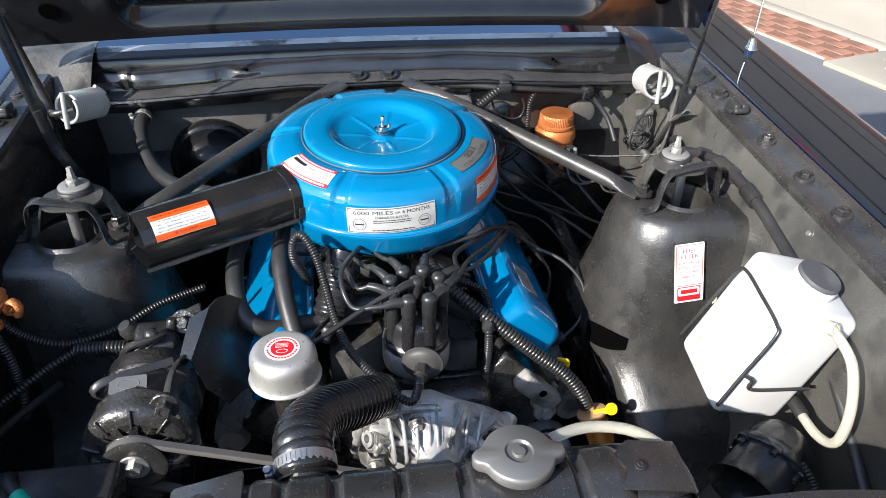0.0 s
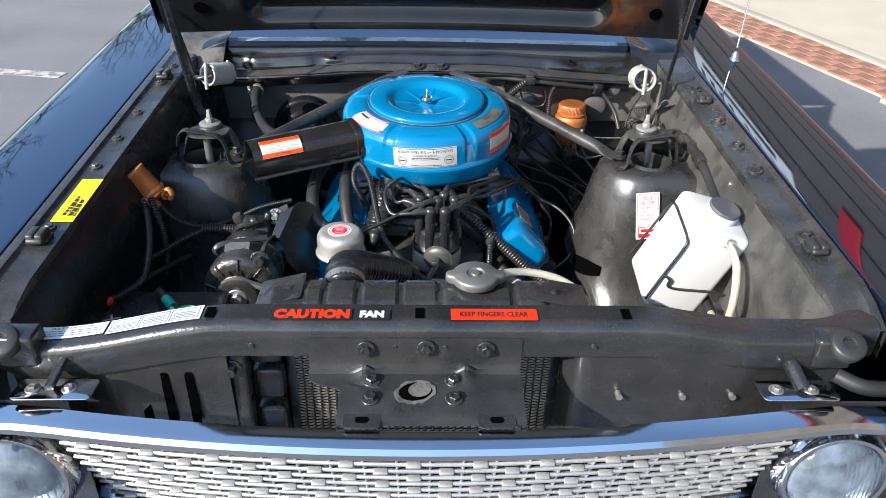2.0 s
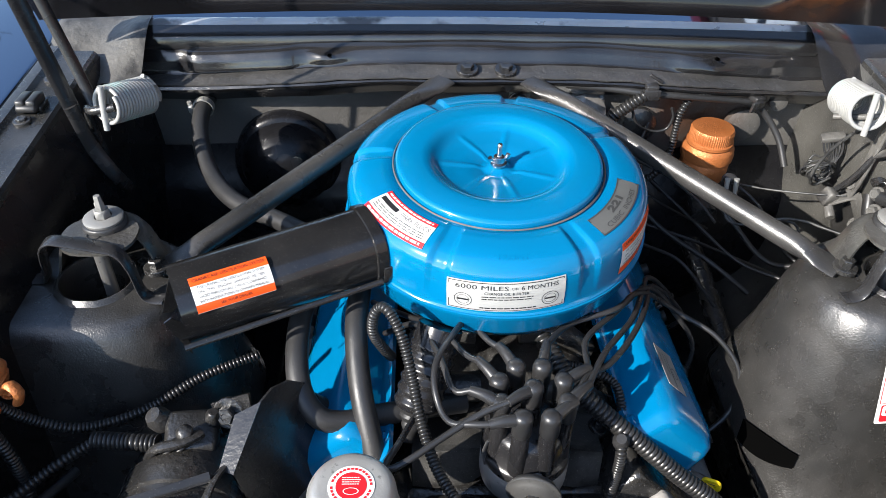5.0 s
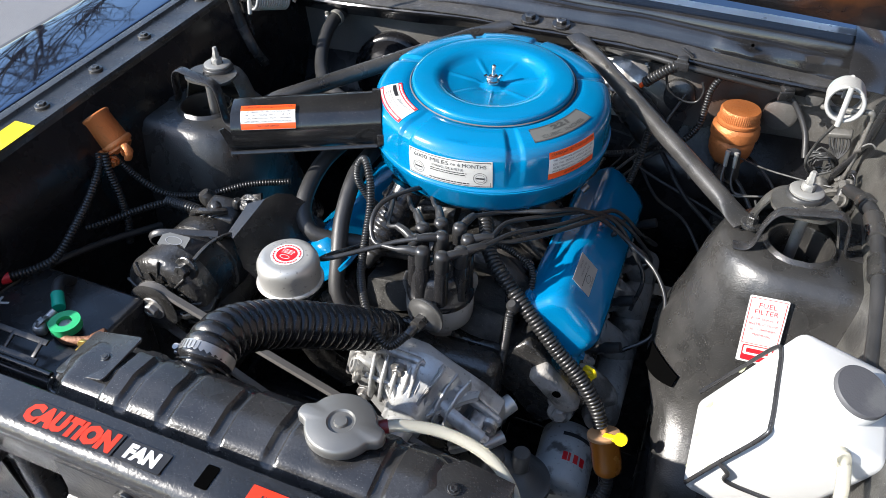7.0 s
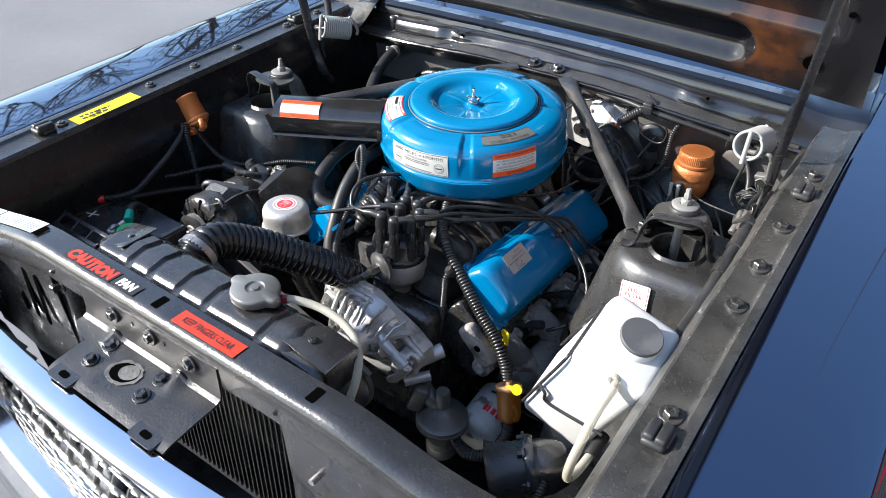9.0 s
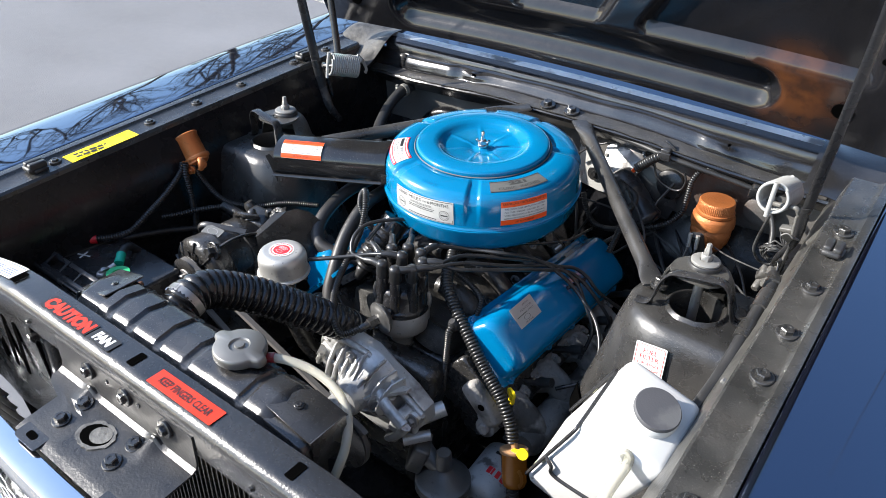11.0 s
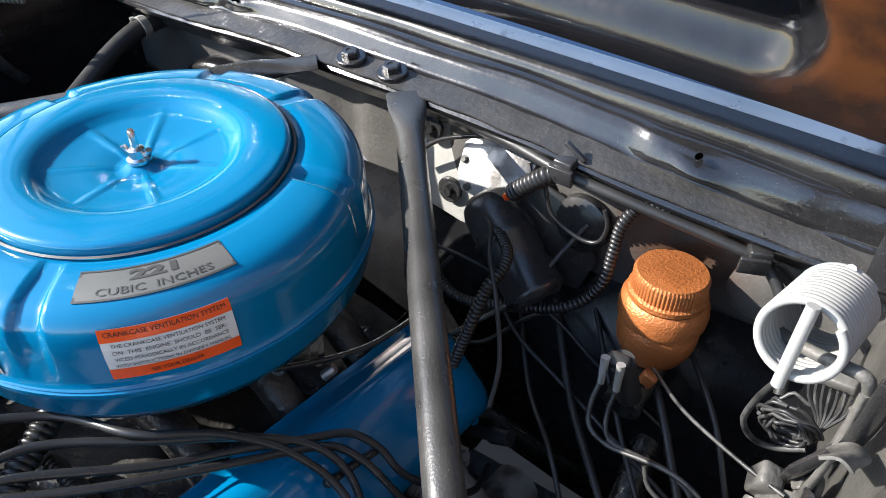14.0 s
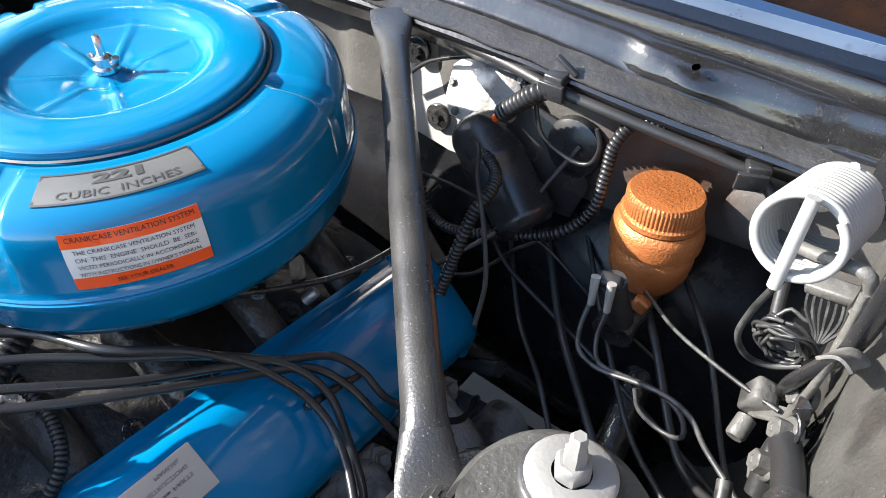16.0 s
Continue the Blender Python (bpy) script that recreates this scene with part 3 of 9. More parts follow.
def firewall():
    def f(u, v):
        x = -0.62 + 1.24 * u
        z = 0.945 - 0.17 * v
        y = 1.128
        y -= 0.018 * smooth(0.20, 0.14, math.hypot(x - 0.20, (z - 0.84) * 1.1)) * smooth(0.06, 0.09, abs(x))
        y += 0.015 * smooth(0.03, 0.01, abs(x + 0.10))
        return (x, y, z)
    add_primer(FIREWALL, (0.370, 1.128, 0.880), (0.0, 0.0, 0.0))
    ob = part("firewall", sheet(bmesh.new(), f, 60, 16), FIREWALL, car, "grey-black painted firewall")

    def toe(u, v):
        x = -0.62 + 1.24 * u
        return (x, 1.122 - 0.05 * smooth(0.0, 0.25, v) + 0.09 * smooth(0.5, 1.0, v) + 0.006 * math.sin(14 * x), 0.785 - 0.46 * v)
    # blacker than the firewall above: shade from the clutter put into the paint
    part("toe_board", sheet(bmesh.new(), toe, 40, 16, 0.003), APRONPAINT, ob, "lower firewall painted black for the shade there")
    bm = bmesh.new()
    m = aim((-0.335, 1.10, 0.760), (0.05, -1, 0.12)) @ Matrix.Scale(0.88, 4)
    turned(bm, [(0.105, -0.03), (0.104, 0.0), (0.098, 0.010), (0.090, 0.012), (0.082, 0.030), (0.066, 0.052), (0.044, 0.066), (0.02, 0.072), (0, 0.073)], m, 40)
    part("blower_housing", bm, APRONPAINT, ob, "domed black heater blower housing")
    bm = bmesh.new()
    turned(bm, [(0.030, 0.0), (0.030, 0.012), (0.022, 0.016), (0.0, 0.016)], aim((0.455, 1.118, 0.835), (0, -1, 0)), 24)
    turned(bm, [(0.016, 0.0), (0.015, 0.02), (0.0, 0.024)], aim((0.50, 1.115, 0.885), (0, -1, 0)), 20)
    part("grommet", bm, FIREWALL, ob)
    return ob


def cowl():
    line = [(1.086, 0.905), (1.056, 0.934), (1.054, 0.9385), (1.058, 0.943), (1.086, 0.949), (1.093, 0.954), (1.0965, 0.962), (1.100, 0.970), (1.106, 0.976), (1.113, 0.9785), (1.118, 0.976), (1.122, 0.970), (1.150, 0.966)]

    def f(u, v):
        x = -0.60 + 1.2 * u
        k = v * (len(line) - 1)
        i = min(int(k), len(line) - 2)
        y = line[i][0] + (line[i + 1][0] - line[i][0]) * (k - i)
        z = line[i][1] + (line[i + 1][1] - line[i][1]) * (k - i)
        z -= 0.028 * smooth(0.12, 0.56, abs(x)) * (1 - smooth(0.5, 0.95, v) * 0.6)
        y += 0.022 * smooth(0.25, 0.55, abs(x)) * (1 - v)
        dip = math.exp(-((x - 0.372) / 0.024) ** 2 - ((k - 6.2) / 1.1) ** 2) + math.exp(-((x + 0.247) / 0.024) ** 2 - ((k - 6.2) / 1.1) ** 2)
        y -= 0.009 * dip
        z += 0.0022 * noise.noise(Vector((x * 11, v * 5.0, 1.7))) * smooth(4, 5, k)
        box_rise = smooth(-0.49, -0.46, x) * smooth(-0.29, -0.32, x) + 0.7 * smooth(0.30, 0.33, x) * smooth(0.50, 0.46, x)
        y -= 0.011 * box_rise * smooth(4.5, 5.5, k) * smooth(11, 9, k)
        z += 0.004 * math.sin(31 * x) * smooth(4, 0, k) * 0.25
        return (x, y, z)
    ob = part("cowl_panel", sheet(bmesh.new(), f, 110, 36), COWLPAINT, car, "black cowl panel with stamped hollows", 50)

    def g(u, v):
        x = -0.57 + 1.14 * u
        y, z = 1.0535 + 0.034 * v, 0.9445 + 0.0062 * v
        z -= 0.028 * smooth(0.12, 0.56, abs(x))
        y += 0.022 * smooth(0.25, 0.55, abs(x))
        n = noise.noise(Vector((x * 24, v * 2.0, 3))) * 0.0022 - 0.0005 * max(0.0, 1 - abs((x * 31.3 + 0.9 * math.sin(x * 17) + 0.3 * v) % 1.0 - 0.5) / 0.03)
        return (x, y + n * 0.7, z + n + 0.0012)
    part("seam_strip", sheet(bmesh.new(), g, 460, 5, 0.002), SEALER, ob, "wrinkled black seam sealer along the cowl lip", 30)
    for x in (-0.030, 0.031):
        bolt((x, 1.071, 0.9525), (0, -0.2, 1), ob, 0.0105, BLACK, flange=1.7)
    for x in (-0.247, 0.372):
        # small cup coloured black for the shade in the hole
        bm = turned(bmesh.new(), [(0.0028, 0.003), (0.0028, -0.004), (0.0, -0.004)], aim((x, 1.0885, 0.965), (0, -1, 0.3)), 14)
        part("cowl_hole", bm, HOLESHADE, ob)

    def h(u, v):
        x = -0.545 + 1.09 * u
        z0 = 0.004 * math.cos(x * 2.6)
        i = round(v * (len(pts) - 1))
        return (x, pts[i][0] + 0.02 * (1 - abs(x)) - 0.014, pts[i][1] + z0 - 0.003)
    pts = [(1.120, 0.962), (1.1205, 0.9795), (1.1235, 0.9840), (1.1285, 0.9885), (1.1340, 0.9928), (1.1380, 0.9955)]
    part("cowl_ridge", sheet(bmesh.new(), h, 60, 5, 0.0015), COWLPAINT, ob, "glossy black cowl ridge reflecting the sky", 60)
    pts = [(1.1376, 0.9956), (1.143, 0.9994), (1.149, 1.0018), (1.156, 1.0005)]
    part("cowl_edge", sheet(bmesh.new(), h, 60, 3, 0.0015), STRIP, ob, "weathered bare metal cowl edge strip", 40)
    for s in (-1, 1):
        def k(u, v):
            x = 0.53 + 0.14 * u
            y = 1.02 + 0.22 * v
            return (s * x, y, 0.985 + 0.02 * v - 0.045 * (1 - smooth(0.0, 0.5, v)) * (1 - 0.3 * u) + 0.006 * math.sin(7 * u + 3 * v))
        part("cowl_corner", sheet(bmesh.new(), k, 14, 12, 0.0015), HINGEGREY if s < 0 else COWLPAINT, ob)

    def w(u, v):
        x = -0.70 + 1.4 * u
        return (x, 1.15 + 0.42 * v, 0.972 + 0.05 * v - 0.03 * (x / 0.7) ** 2)
    part("cowl_top", sheet(bmesh.new(), w, 24, 6, 0.002), GLOSS, ob, "glossy black cowl top")
    return ob


HOOD_REAR, HOOD_SLOPE = (1.078, 1.024), 66.0


def hood_point(x, d, h):
    """A point of the open hood: d metres from its rear edge, h metres below its skin."""
    a = radians(HOOD_SLOPE)
    crown = 0.03 * (1 - (x / 0.68) ** 2)
    y, z = HOOD_REAR[0] - d * math.cos(a), HOOD_REAR[1] + d * math.sin(a)
    up = crown + 0.02 - h
    return Vector((x, y + up * math.sin(a), z + up * math.cos(a)))


def hood():
    bm = bmesh.new()
    sheet(bm, lambda u, v: hood_point(-0.67 + 1.34 * u, 0.024 + 1.196 * v, 0.0), 24, 20, 0.0012)
    for s in (-1, 1):
        sheet(bm, lambda u, v: hood_point(s * 0.67, 0.024 + 1.196 * u, 0.05 * v), 20, 2, 0.0012)
    ob = part("hood", bm, GLOSS, car, "open black hood", 60)

    def inner(u, v):
        x = -0.655 + 1.31 * u
        d = 0.020 + 1.18 * v
        h = 0.05
        groove = 1 - smooth(0.020, 0.056, math.hypot(max(0.0, abs(x) - 0.40), d - 0.090))
        h -= 0.034 * groove
        reach = 0.11 + 0.62 * max(0.0, d - 0.12)
        rib = abs(abs(x) - reach)
        field = smooth(0.158, 0.162, d) * smooth(1.14, 1.11, d) * smooth(0.036, 0.048, rib) * smooth(0.60, 0.57, abs(x))
        h -= 0.020 * field
        h -= 0.012 * math.exp(-((rib / 0.018) ** 2)) * smooth(0.2, 0.3, d) * smooth(1.1, 1.0, d)
        return hood_point(x, d + 0.006, h)
    add_primer(HOODPAINT, hood_point(0.468, 0.115, 0.05), hood_point(0.405, 0.096, 0.03))
    part("hood_inner_panel", sheet(bmesh.new(), inner, 150, 110), HOODPAINT, ob, "black stamped hood underside with rust-brown primer showing", 50)
    for s in (-1, 1):
        for dx, dd in ((0.555, 0.10), (0.60, 0.22)):
            # black disc painted as a hole's shade; the panel is not pierced
            bm = bmesh.new()
            mm = Matrix.LocRotScale(hood_point(s * dx, dd, 0.0522), Euler((radians(-HOOD_SLOPE), 0, 0)), None)
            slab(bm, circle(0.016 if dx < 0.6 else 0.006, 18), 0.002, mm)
            part("hood_hole", bm, HOLESHADE, ob)
    for s in (-1, 1):
        bm = bmesh.new()
        a, b = Vector((s * 0.568, 0.885, 0.972)), hood_point(s * 0.604, 0.56, 0.075)
        tube(bm, [a, a.lerp(b, 0.5) + Vector((s * 0.003, 0, 0.004)), b], 0.0105, 10, flat=0.32)
        if s < 0:
            tube(bm, [Vector((s * 0.575, 0.965, 0.93)), Vector((s * 0.595, 0.985, 0.985)), hood_point(s * 0.630, 0.10, 0.06)], 0.0085, 8, flat=0.6)
        tube(bm, [a + Vector((0, -0.004, 0.012)), a + Vector((-s * 0.004, 0.012, -0.06)), Vector((s * 0.546, 0.900, 0.865)), Vector((s * 0.545, 0.93, 0.82))], 0.010, 8, flat=0.5)
        slab(bm, rounded(0.05, 0.14, 0.02), 0.004, frame_of(hood_point(s * 0.600, 0.50, 0.070), (0, -math.cos(radians(HOOD_SLOPE)), math.sin(radians(HOOD_SLOPE))), (s, 0, 0)))
        part("hood_hinge", bm, SATIN, car, "black steel hood hinge arms")
    return ob


for side in (-1, 1):
    fender(side)
    fender_rail(side)
    apron(side)
    shock_tower(side)
firewall()
cowl()
hood()


def bay_floor():
    """What lies below the engine: crossmember and splash pans, all in deep shade."""
    bm = sheet(bmesh.new(), lambda u, v: (-0.60 + 1.2 * u, 0.02 + 1.15 * v, 0.26 + 0.03 * math.sin(5 * u) * math.sin(4 * v)), 12, 12)
    ob = part("splash_pan", bm, APRONPAINT, car, "grimy black splash pan below the engine")
    for s in (-1, 1):
        part("frame_rail", box(bmesh.new(), (0.07, 1.2, 0.10), pose(s * 0.40, 0.62, 0.36), 0.01), APRONPAINT, ob)
    part("crossmember", box(bmesh.new(), (0.8, 0.12, 0.08), pose(0, 0.55, 0.34), 0.01), APRONPAINT, ob)


bay_floor()


# ---- nose ----
def radiator_support():
    def drop(x):
        return 0.022 * smooth(0.30, 0.48, x) + 0.045 * smooth(0.27, 0.56, -x)
    line = [(0.040, -0.05), (0.040, -0.006), (0.036, 0.0), (0.006, 0.0), (0.000, -0.0008), (-0.0055, -0.0032), (-0.0095, -0.0072), (-0.0118, -0.0120), (-0.0125, -0.0175), (-0.0125, -0.050), (-0.010, -0.057), (0.004, -0.060)]

    def f(u, v):
        x = -0.655 + 1.31 * u
        i = round(v * (len(line) - 1))
        y, z = line[i]
        y += 0.030 * smooth(0.56, 0.655, abs(x))
        return (x, y, 0.928 - drop(x) + z)
    bm = sheet(bmesh.new(), f, 70, len(line) - 1, 0.0015)
    ob = part("radiator_support", bm, BLACK, car, "black steel radiator support bar with warning stickers", 30)
    for x in (-0.309, -0.016, 0.276):
        # slot shade as a black plate on top of the bar
        bm = slab(bmesh.new(), rounded(0.013, 0.024, 0.002), 0.0006, pose(x, 0.015, 0.929))
        part("slot", bm, HOLESHADE, ob)
    for x in (-0.25, -0.05, 0.02, 0.23, 0.50):
        bolt((x, -0.0130, 0.892 - drop(x)), (0, -1, 0), ob, 0.0035, SATIN, flange=1.3)
    return ob


support = radiator_support()


def latch_plate():
    bm = bmesh.new()
    x0, x1 = -0.172, 0.128

    def f(u, v):
        edge = x0 + 0.046 * smooth(3.4, 3.7, v * 6)
        x = edge + (x1 - edge) * u
        line = [(-0.0145, 0.906), (-0.0150, 0.862), (-0.0170, 0.854), (-0.024, 0.850), (-0.060, 0.847), (-0.100, 0.842), (-0.112, 0.838)]
        k = v * 6
        i = min(int(k), 5)
        y = line[i][0] + (line[i + 1][0] - line[i][0]) * (k - i)
        z = line[i][1] + (line[i + 1][1] - line[i][1]) * (k - i)
        z += 0.012 * math.exp(-((abs(x + 0.022) - 0.072) / 0.011) ** 2 - ((k - 2.6) / 0.8) ** 2)
        return (x, y, z)
    sheet(bm, f, 56, 24, 0.003)
    ob = part("latch_plate", bm, PRESSED, car, "black hood latch plate with bolts and a round opening", 16)
    m = aim((-0.021, -0.058, 0.8475), (0, -0.1, 0.99), 12)
    rng = random.Random(8)
    oval = [((0.0235 + rng.uniform(-0.0006, 0.0006)) * math.cos(a), (0.0165 + rng.uniform(-0.0006, 0.0006)) * math.sin(a)) for a in (radians(10 * k) for k in range(36))]
    rim = [((0.0285 + rng.uniform(-0.0022, 0.0022)) * math.cos(a), (0.0215 + rng.uniform(-0.0022, 0.0022)) * math.sin(a)) for a in (radians(10 * k) for k in range(36))]
    bm = slab(bmesh.new(), rim, 0.0022, m @ pose(0, 0, 0.0012), hole=oval)
    part("opening_ring", bm, HINGEGREY, ob, "ragged worn metal edge round the latch opening")
    # black oval gives the shaded depth of the opening
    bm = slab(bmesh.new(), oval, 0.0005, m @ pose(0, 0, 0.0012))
    part("opening", bm, HOLESHADE, ob)
    # pale ellipse added for the lighter interior; the black left round it is shade
    bm = slab(bmesh.new(), [(0.0062 + 0.0160 * x, 0.0020 + 0.0130 * y) for x, y in circle(1.0, 20)], 0.0008, m @ pose(0, 0, 0.0017))
    part("opening_inside", bm, HINGEGREY, ob, "pale patch for the grey inside of the opening")
    for x in (-0.083, 0.022):
        for y, z in ((-0.037, 0.8495), (-0.070, 0.8465)):
            bolt((x + 0.01 * (x > 0), y, z), (0, -0.1, 0.99), ob, 0.0085, BLACK, flange=1.5)
    for x, z in ((-0.091, 0.890), (-0.007, 0.892), (0.077, 0.890)):
        bolt((x, -0.0180, z), (0, -1, 0.05), ob, 0.0075, BLACK)
    for x in (-0.092, 0.088):
        bm = slab(bmesh.new(), rounded(0.05, 0.026, 0.007), 0.003, aim((x, -0.106, 0.8415), (0, -0.1, 0.99)))
        part("slotted_tab", bm, BLACK, ob)
        # tab slot: its shade is a black plate
        bm = slab(bmesh.new(), rounded(0.018, 0.010, 0.004), 0.0005, aim((x, -0.1062, 0.8423), (0, -0.1, 0.99)))
        part("slot", bm, HOLESHADE, ob)
    return ob


latch_plate()


def closing_panels():
    for s, x0, x1 in ((-1, -0.60, -0.292), (1, 0.200, 0.60)):
        def f(u, v):
            x = x0 + (x1 - x0) * u
            z = 0.875 - 0.27 * v
            y = -0.002 + 0.014 * v - 0.007 * math.exp(-((u - 0.5) / 0.2) ** 2) * smooth(0.05, 0.3, v)
            y += (0.045 * smooth(0.05, 0.0, u)) if s > 0 else 0.0
            return (x, y, z)
        ob = part("closing_panel", sheet(bmesh.new(), f, 30, 14, 0.0015), BLACK, car, "black stamped closing panel beside the radiator")
        if s < 0:
            for k, z in enumerate((0.845, 0.775, 0.69)):
                bm = box(bmesh.new(), (0.048, 0.03, 0.062 + 0.02 * (k > 1)), pose(-0.248, 0.052, z, 3, 0, 0), 0.010, 3)
                part("side_pocket", bm, BLACK, ob)
            bm = box(bmesh.new(), (0.03, 0.03, 0.26), pose(-0.284, 0.022, 0.74), 0.006)
            part("side_post", bm, BLACK, ob)
            bolt((-0.288, 0.006, 0.835), (0, -1, 0), ob, 0.008, BLACK, tall=1.6)
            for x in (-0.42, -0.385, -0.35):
                # louvre shade as black strips on the closed panel
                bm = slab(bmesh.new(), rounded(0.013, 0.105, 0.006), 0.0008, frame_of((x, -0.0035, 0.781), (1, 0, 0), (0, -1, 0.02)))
                part("louvre_slot", bm, HOLESHADE, ob)
        else:
            for x in (0.28, 0.375, 0.45):
                bm = turned(bmesh.new(), [(0.005, 0), (0.005, 0.016), (0.0, 0.016)], aim((x, 0.004, 0.795), (0, -1, 0)), 10)
                part("stud", bm, STEEL, ob)


closing_panels()


def headlamp(x, s):
    m = aim((x, -0.078, 0.705), (0, -1, 0.06))
    bm = turned(bmesh.new(), [(0.069, -0.01), (0.069, 0.006), (0.0725, 0.012), (0.0785, 0.013), (0.083, 0.006), (0.086, -0.012), (0.088, -0.03)], m, 48)
    ob = part("headlamp", bm, CHROME, car, "round sealed-beam headlamp in a chrome bezel")
    bm = turned(bmesh.new(), [(0.070, -0.02), (0.070, 0.004), (0.066, 0.013), (0.052, 0.022), (0.030, 0.028), (0, 0.030)], m, 48)
    part("lens", bm, LAMPGLASS, ob, "fluted milky glass lens").visible_shadow = False
    bm = turned(bmesh.new(), [(0.0, -0.034), (0.02, -0.032), (0.05, -0.018), (0.068, -0.002)], m, 36)
    part("reflector", bm, LAMPBOWL, ob, "mirrored reflector bowl")
    bm = bmesh.new()
    for k in range(-9, 10):
        xx = k * 0.0068
        h = math.sqrt(max(0.0, 0.064 ** 2 - xx * xx))
        z = 0.030 - 0.0062 * (abs(xx) / 0.03) ** 2 - 0.012
        tube(bm, [(m @ Vector((xx, -h, 0.0))), (m @ Vector((xx, 0, z))), (m @ Vector((xx, h, 0.0)))], 0.0012, 5, step=0.02)
    part("lens_flutes", bm, LAMPGLASS, ob).visible_shadow = False


for side in (-1, 1):
    headlamp(side * 0.594, side)
    headlamp(side * 0.775, side)


def bow(x):
    """How far the nose trim lies ahead of the support at a distance from the centre line."""
    return -0.118 + 0.16 * x * x


def grille():
    bm = bmesh.new()
    def back(z):
        return -0.024 + 0.42 * (0.808 - z)
    for z in (0.808, 0.600):
        tube(bm, [(x, bow(x) + back(z), z) for x in (-0.50, -0.3, 0, 0.3, 0.50)], 0.004, 6, step=0.05)
    ob = part("grille", bm, GRILLE, car, "bright stamped aluminium grille with small raised blocks")
    zs = [0.795 - 0.0235 * k for k in range(9)]
    xs = [-0.49 + 0.0445 * k for k in range(23)]
    for j, z in enumerate(zs):
        bm = bmesh.new()
        tube(bm, [(x, bow(x) + back(z) - 0.004, z) for x in (-0.50, -0.3, 0, 0.3, 0.50)], 0.0032, 6, step=0.05)
        part("horizontal_bar", bm, GRILLE, ob)
    for x in xs:
        bm = bmesh.new()
        box(bm, (0.0034, 0.014, 0.230), pose(x, bow(x) + back(0.704) + 0.004, 0.704, math.degrees(math.atan(0.42)), 0, 0), 0.0008, 1)
        part("vertical_bar", bm, GRILLE, ob)
    data = to_mesh_data("block", box(bmesh.new(), (0.0200, 0.010, 0.0075), Matrix(), 0.0022, 2), GRILLE)
    for j, z in enumerate(zs):
        for i in range(len(xs) - 1):
            if (i + j) % 2 == 0:
                x = (xs[i] + xs[i + 1]) / 2
                b = adopt(new("block", data), ob)
                b.matrix_basis = pose(x, bow(x) + back(z) - 0.0055, z, 22, 0, 0)


grille()


def nose_trim():
    def f(u, v):
        x = -0.88 + 1.76 * u
        line = [(0.004, 0.806), (0.004, 0.829), (0.002, 0.832), (-0.020, 0.832), (-0.029, 0.829), (-0.034, 0.822), (-0.034, 0.813), (-0.027, 0.807)]
        i = round(v * 7)
        return (x, bow(min(abs(x), 0.58)) + line[i][0], line[i][1] - 0.006 * smooth(0.5, 0.62, abs(x)))
    ob = part("grille_moulding", sheet(bmesh.new(), f, 60, 7), CHROME, car, "chrome moulding along the top of the grille", 25)
    for s in (-1, 1):
        bm = slab(bmesh.new(), rounded(0.11, 0.045, 0.008), 0.002, pose(s * 0.52, -0.045, 0.8405, -3, 0, 0), 0.0006)
        part("moulding_tab", bm, CHROME, ob)
        for dx in (-0.03, 0.02):
            bolt((s * 0.52 + dx, -0.045, 0.8412), (0, 0, 1), ob, 0.006, STEEL)
        bm = bmesh.new()
        tube(bm, [(s * 0.525, -0.05, 0.846), (s * 0.518, -0.01, 0.862), (s * 0.515, 0.02, 0.868)], 0.011, 10, flat=0.6)
        part("support_strut", bm, BLACK, ob)

    def g(u, v):
        x = -0.90 + 1.8 * u
        line = [(-0.035, 0.60), (-0.09, 0.603), (-0.135, 0.598), (-0.155, 0.57), (-0.155, 0.51), (-0.13, 0.47), (-0.06, 0.46)]
        k = v * 6
        i = min(int(k), 5)
        y = line[i][0] + (line[i + 1][0] - line[i][0]) * (k - i)
        z = line[i][1] + (line[i + 1][1] - line[i][1]) * (k - i)
        return (x, y - 0.045 + 0.20 * x * x, z)
    part("bumper", sheet(bmesh.new(), g, 40, 30, 0.003), CHROME, car, "chrome front bumper", 60)

    def lower(u, v):
        x = -0.88 + 1.76 * u
        return (x, bow(min(abs(x), 0.6)) + 0.068 - 0.03 * v, 0.602 - 0.012 * v)
    part("grille_sill", sheet(bmesh.new(), lower, 30, 2, 0.004), CHROME, car, "bright lower grille moulding")
    for s in (-1, 1):
        def nose(u, v):
            x = 0.50 + 0.385 * u
            z = 0.83 - 0.23 * v
            return (s * x, -0.058, z)
        part("lamp_panel", sheet(bmesh.new(), nose, 4, 4, 0.002), BLACK, car, "black panel behind the headlamps")
        bm = bmesh.new()
        box(bm, (0.055, 0.04, 0.05), pose(s * 0.575, 0.0, 0.882, 0, 0, 0), 0.005)
        part("bumper_bracket", bm, BLACK, support)
        bm = turned(bmesh.new(), [(0.024, 0), (0.025, 0.004), (0.025, 0.014), (0.022, 0.017), (0.010, 0.017), (0.009, 0.013), (0, 0.013)], aim((s * 0.588, -0.014, 0.892), (0, -0.45, 0.9)), 26)
        part("rubber_stop", bm, RUBBER, support, "round rubber hood stop")


nose_trim()


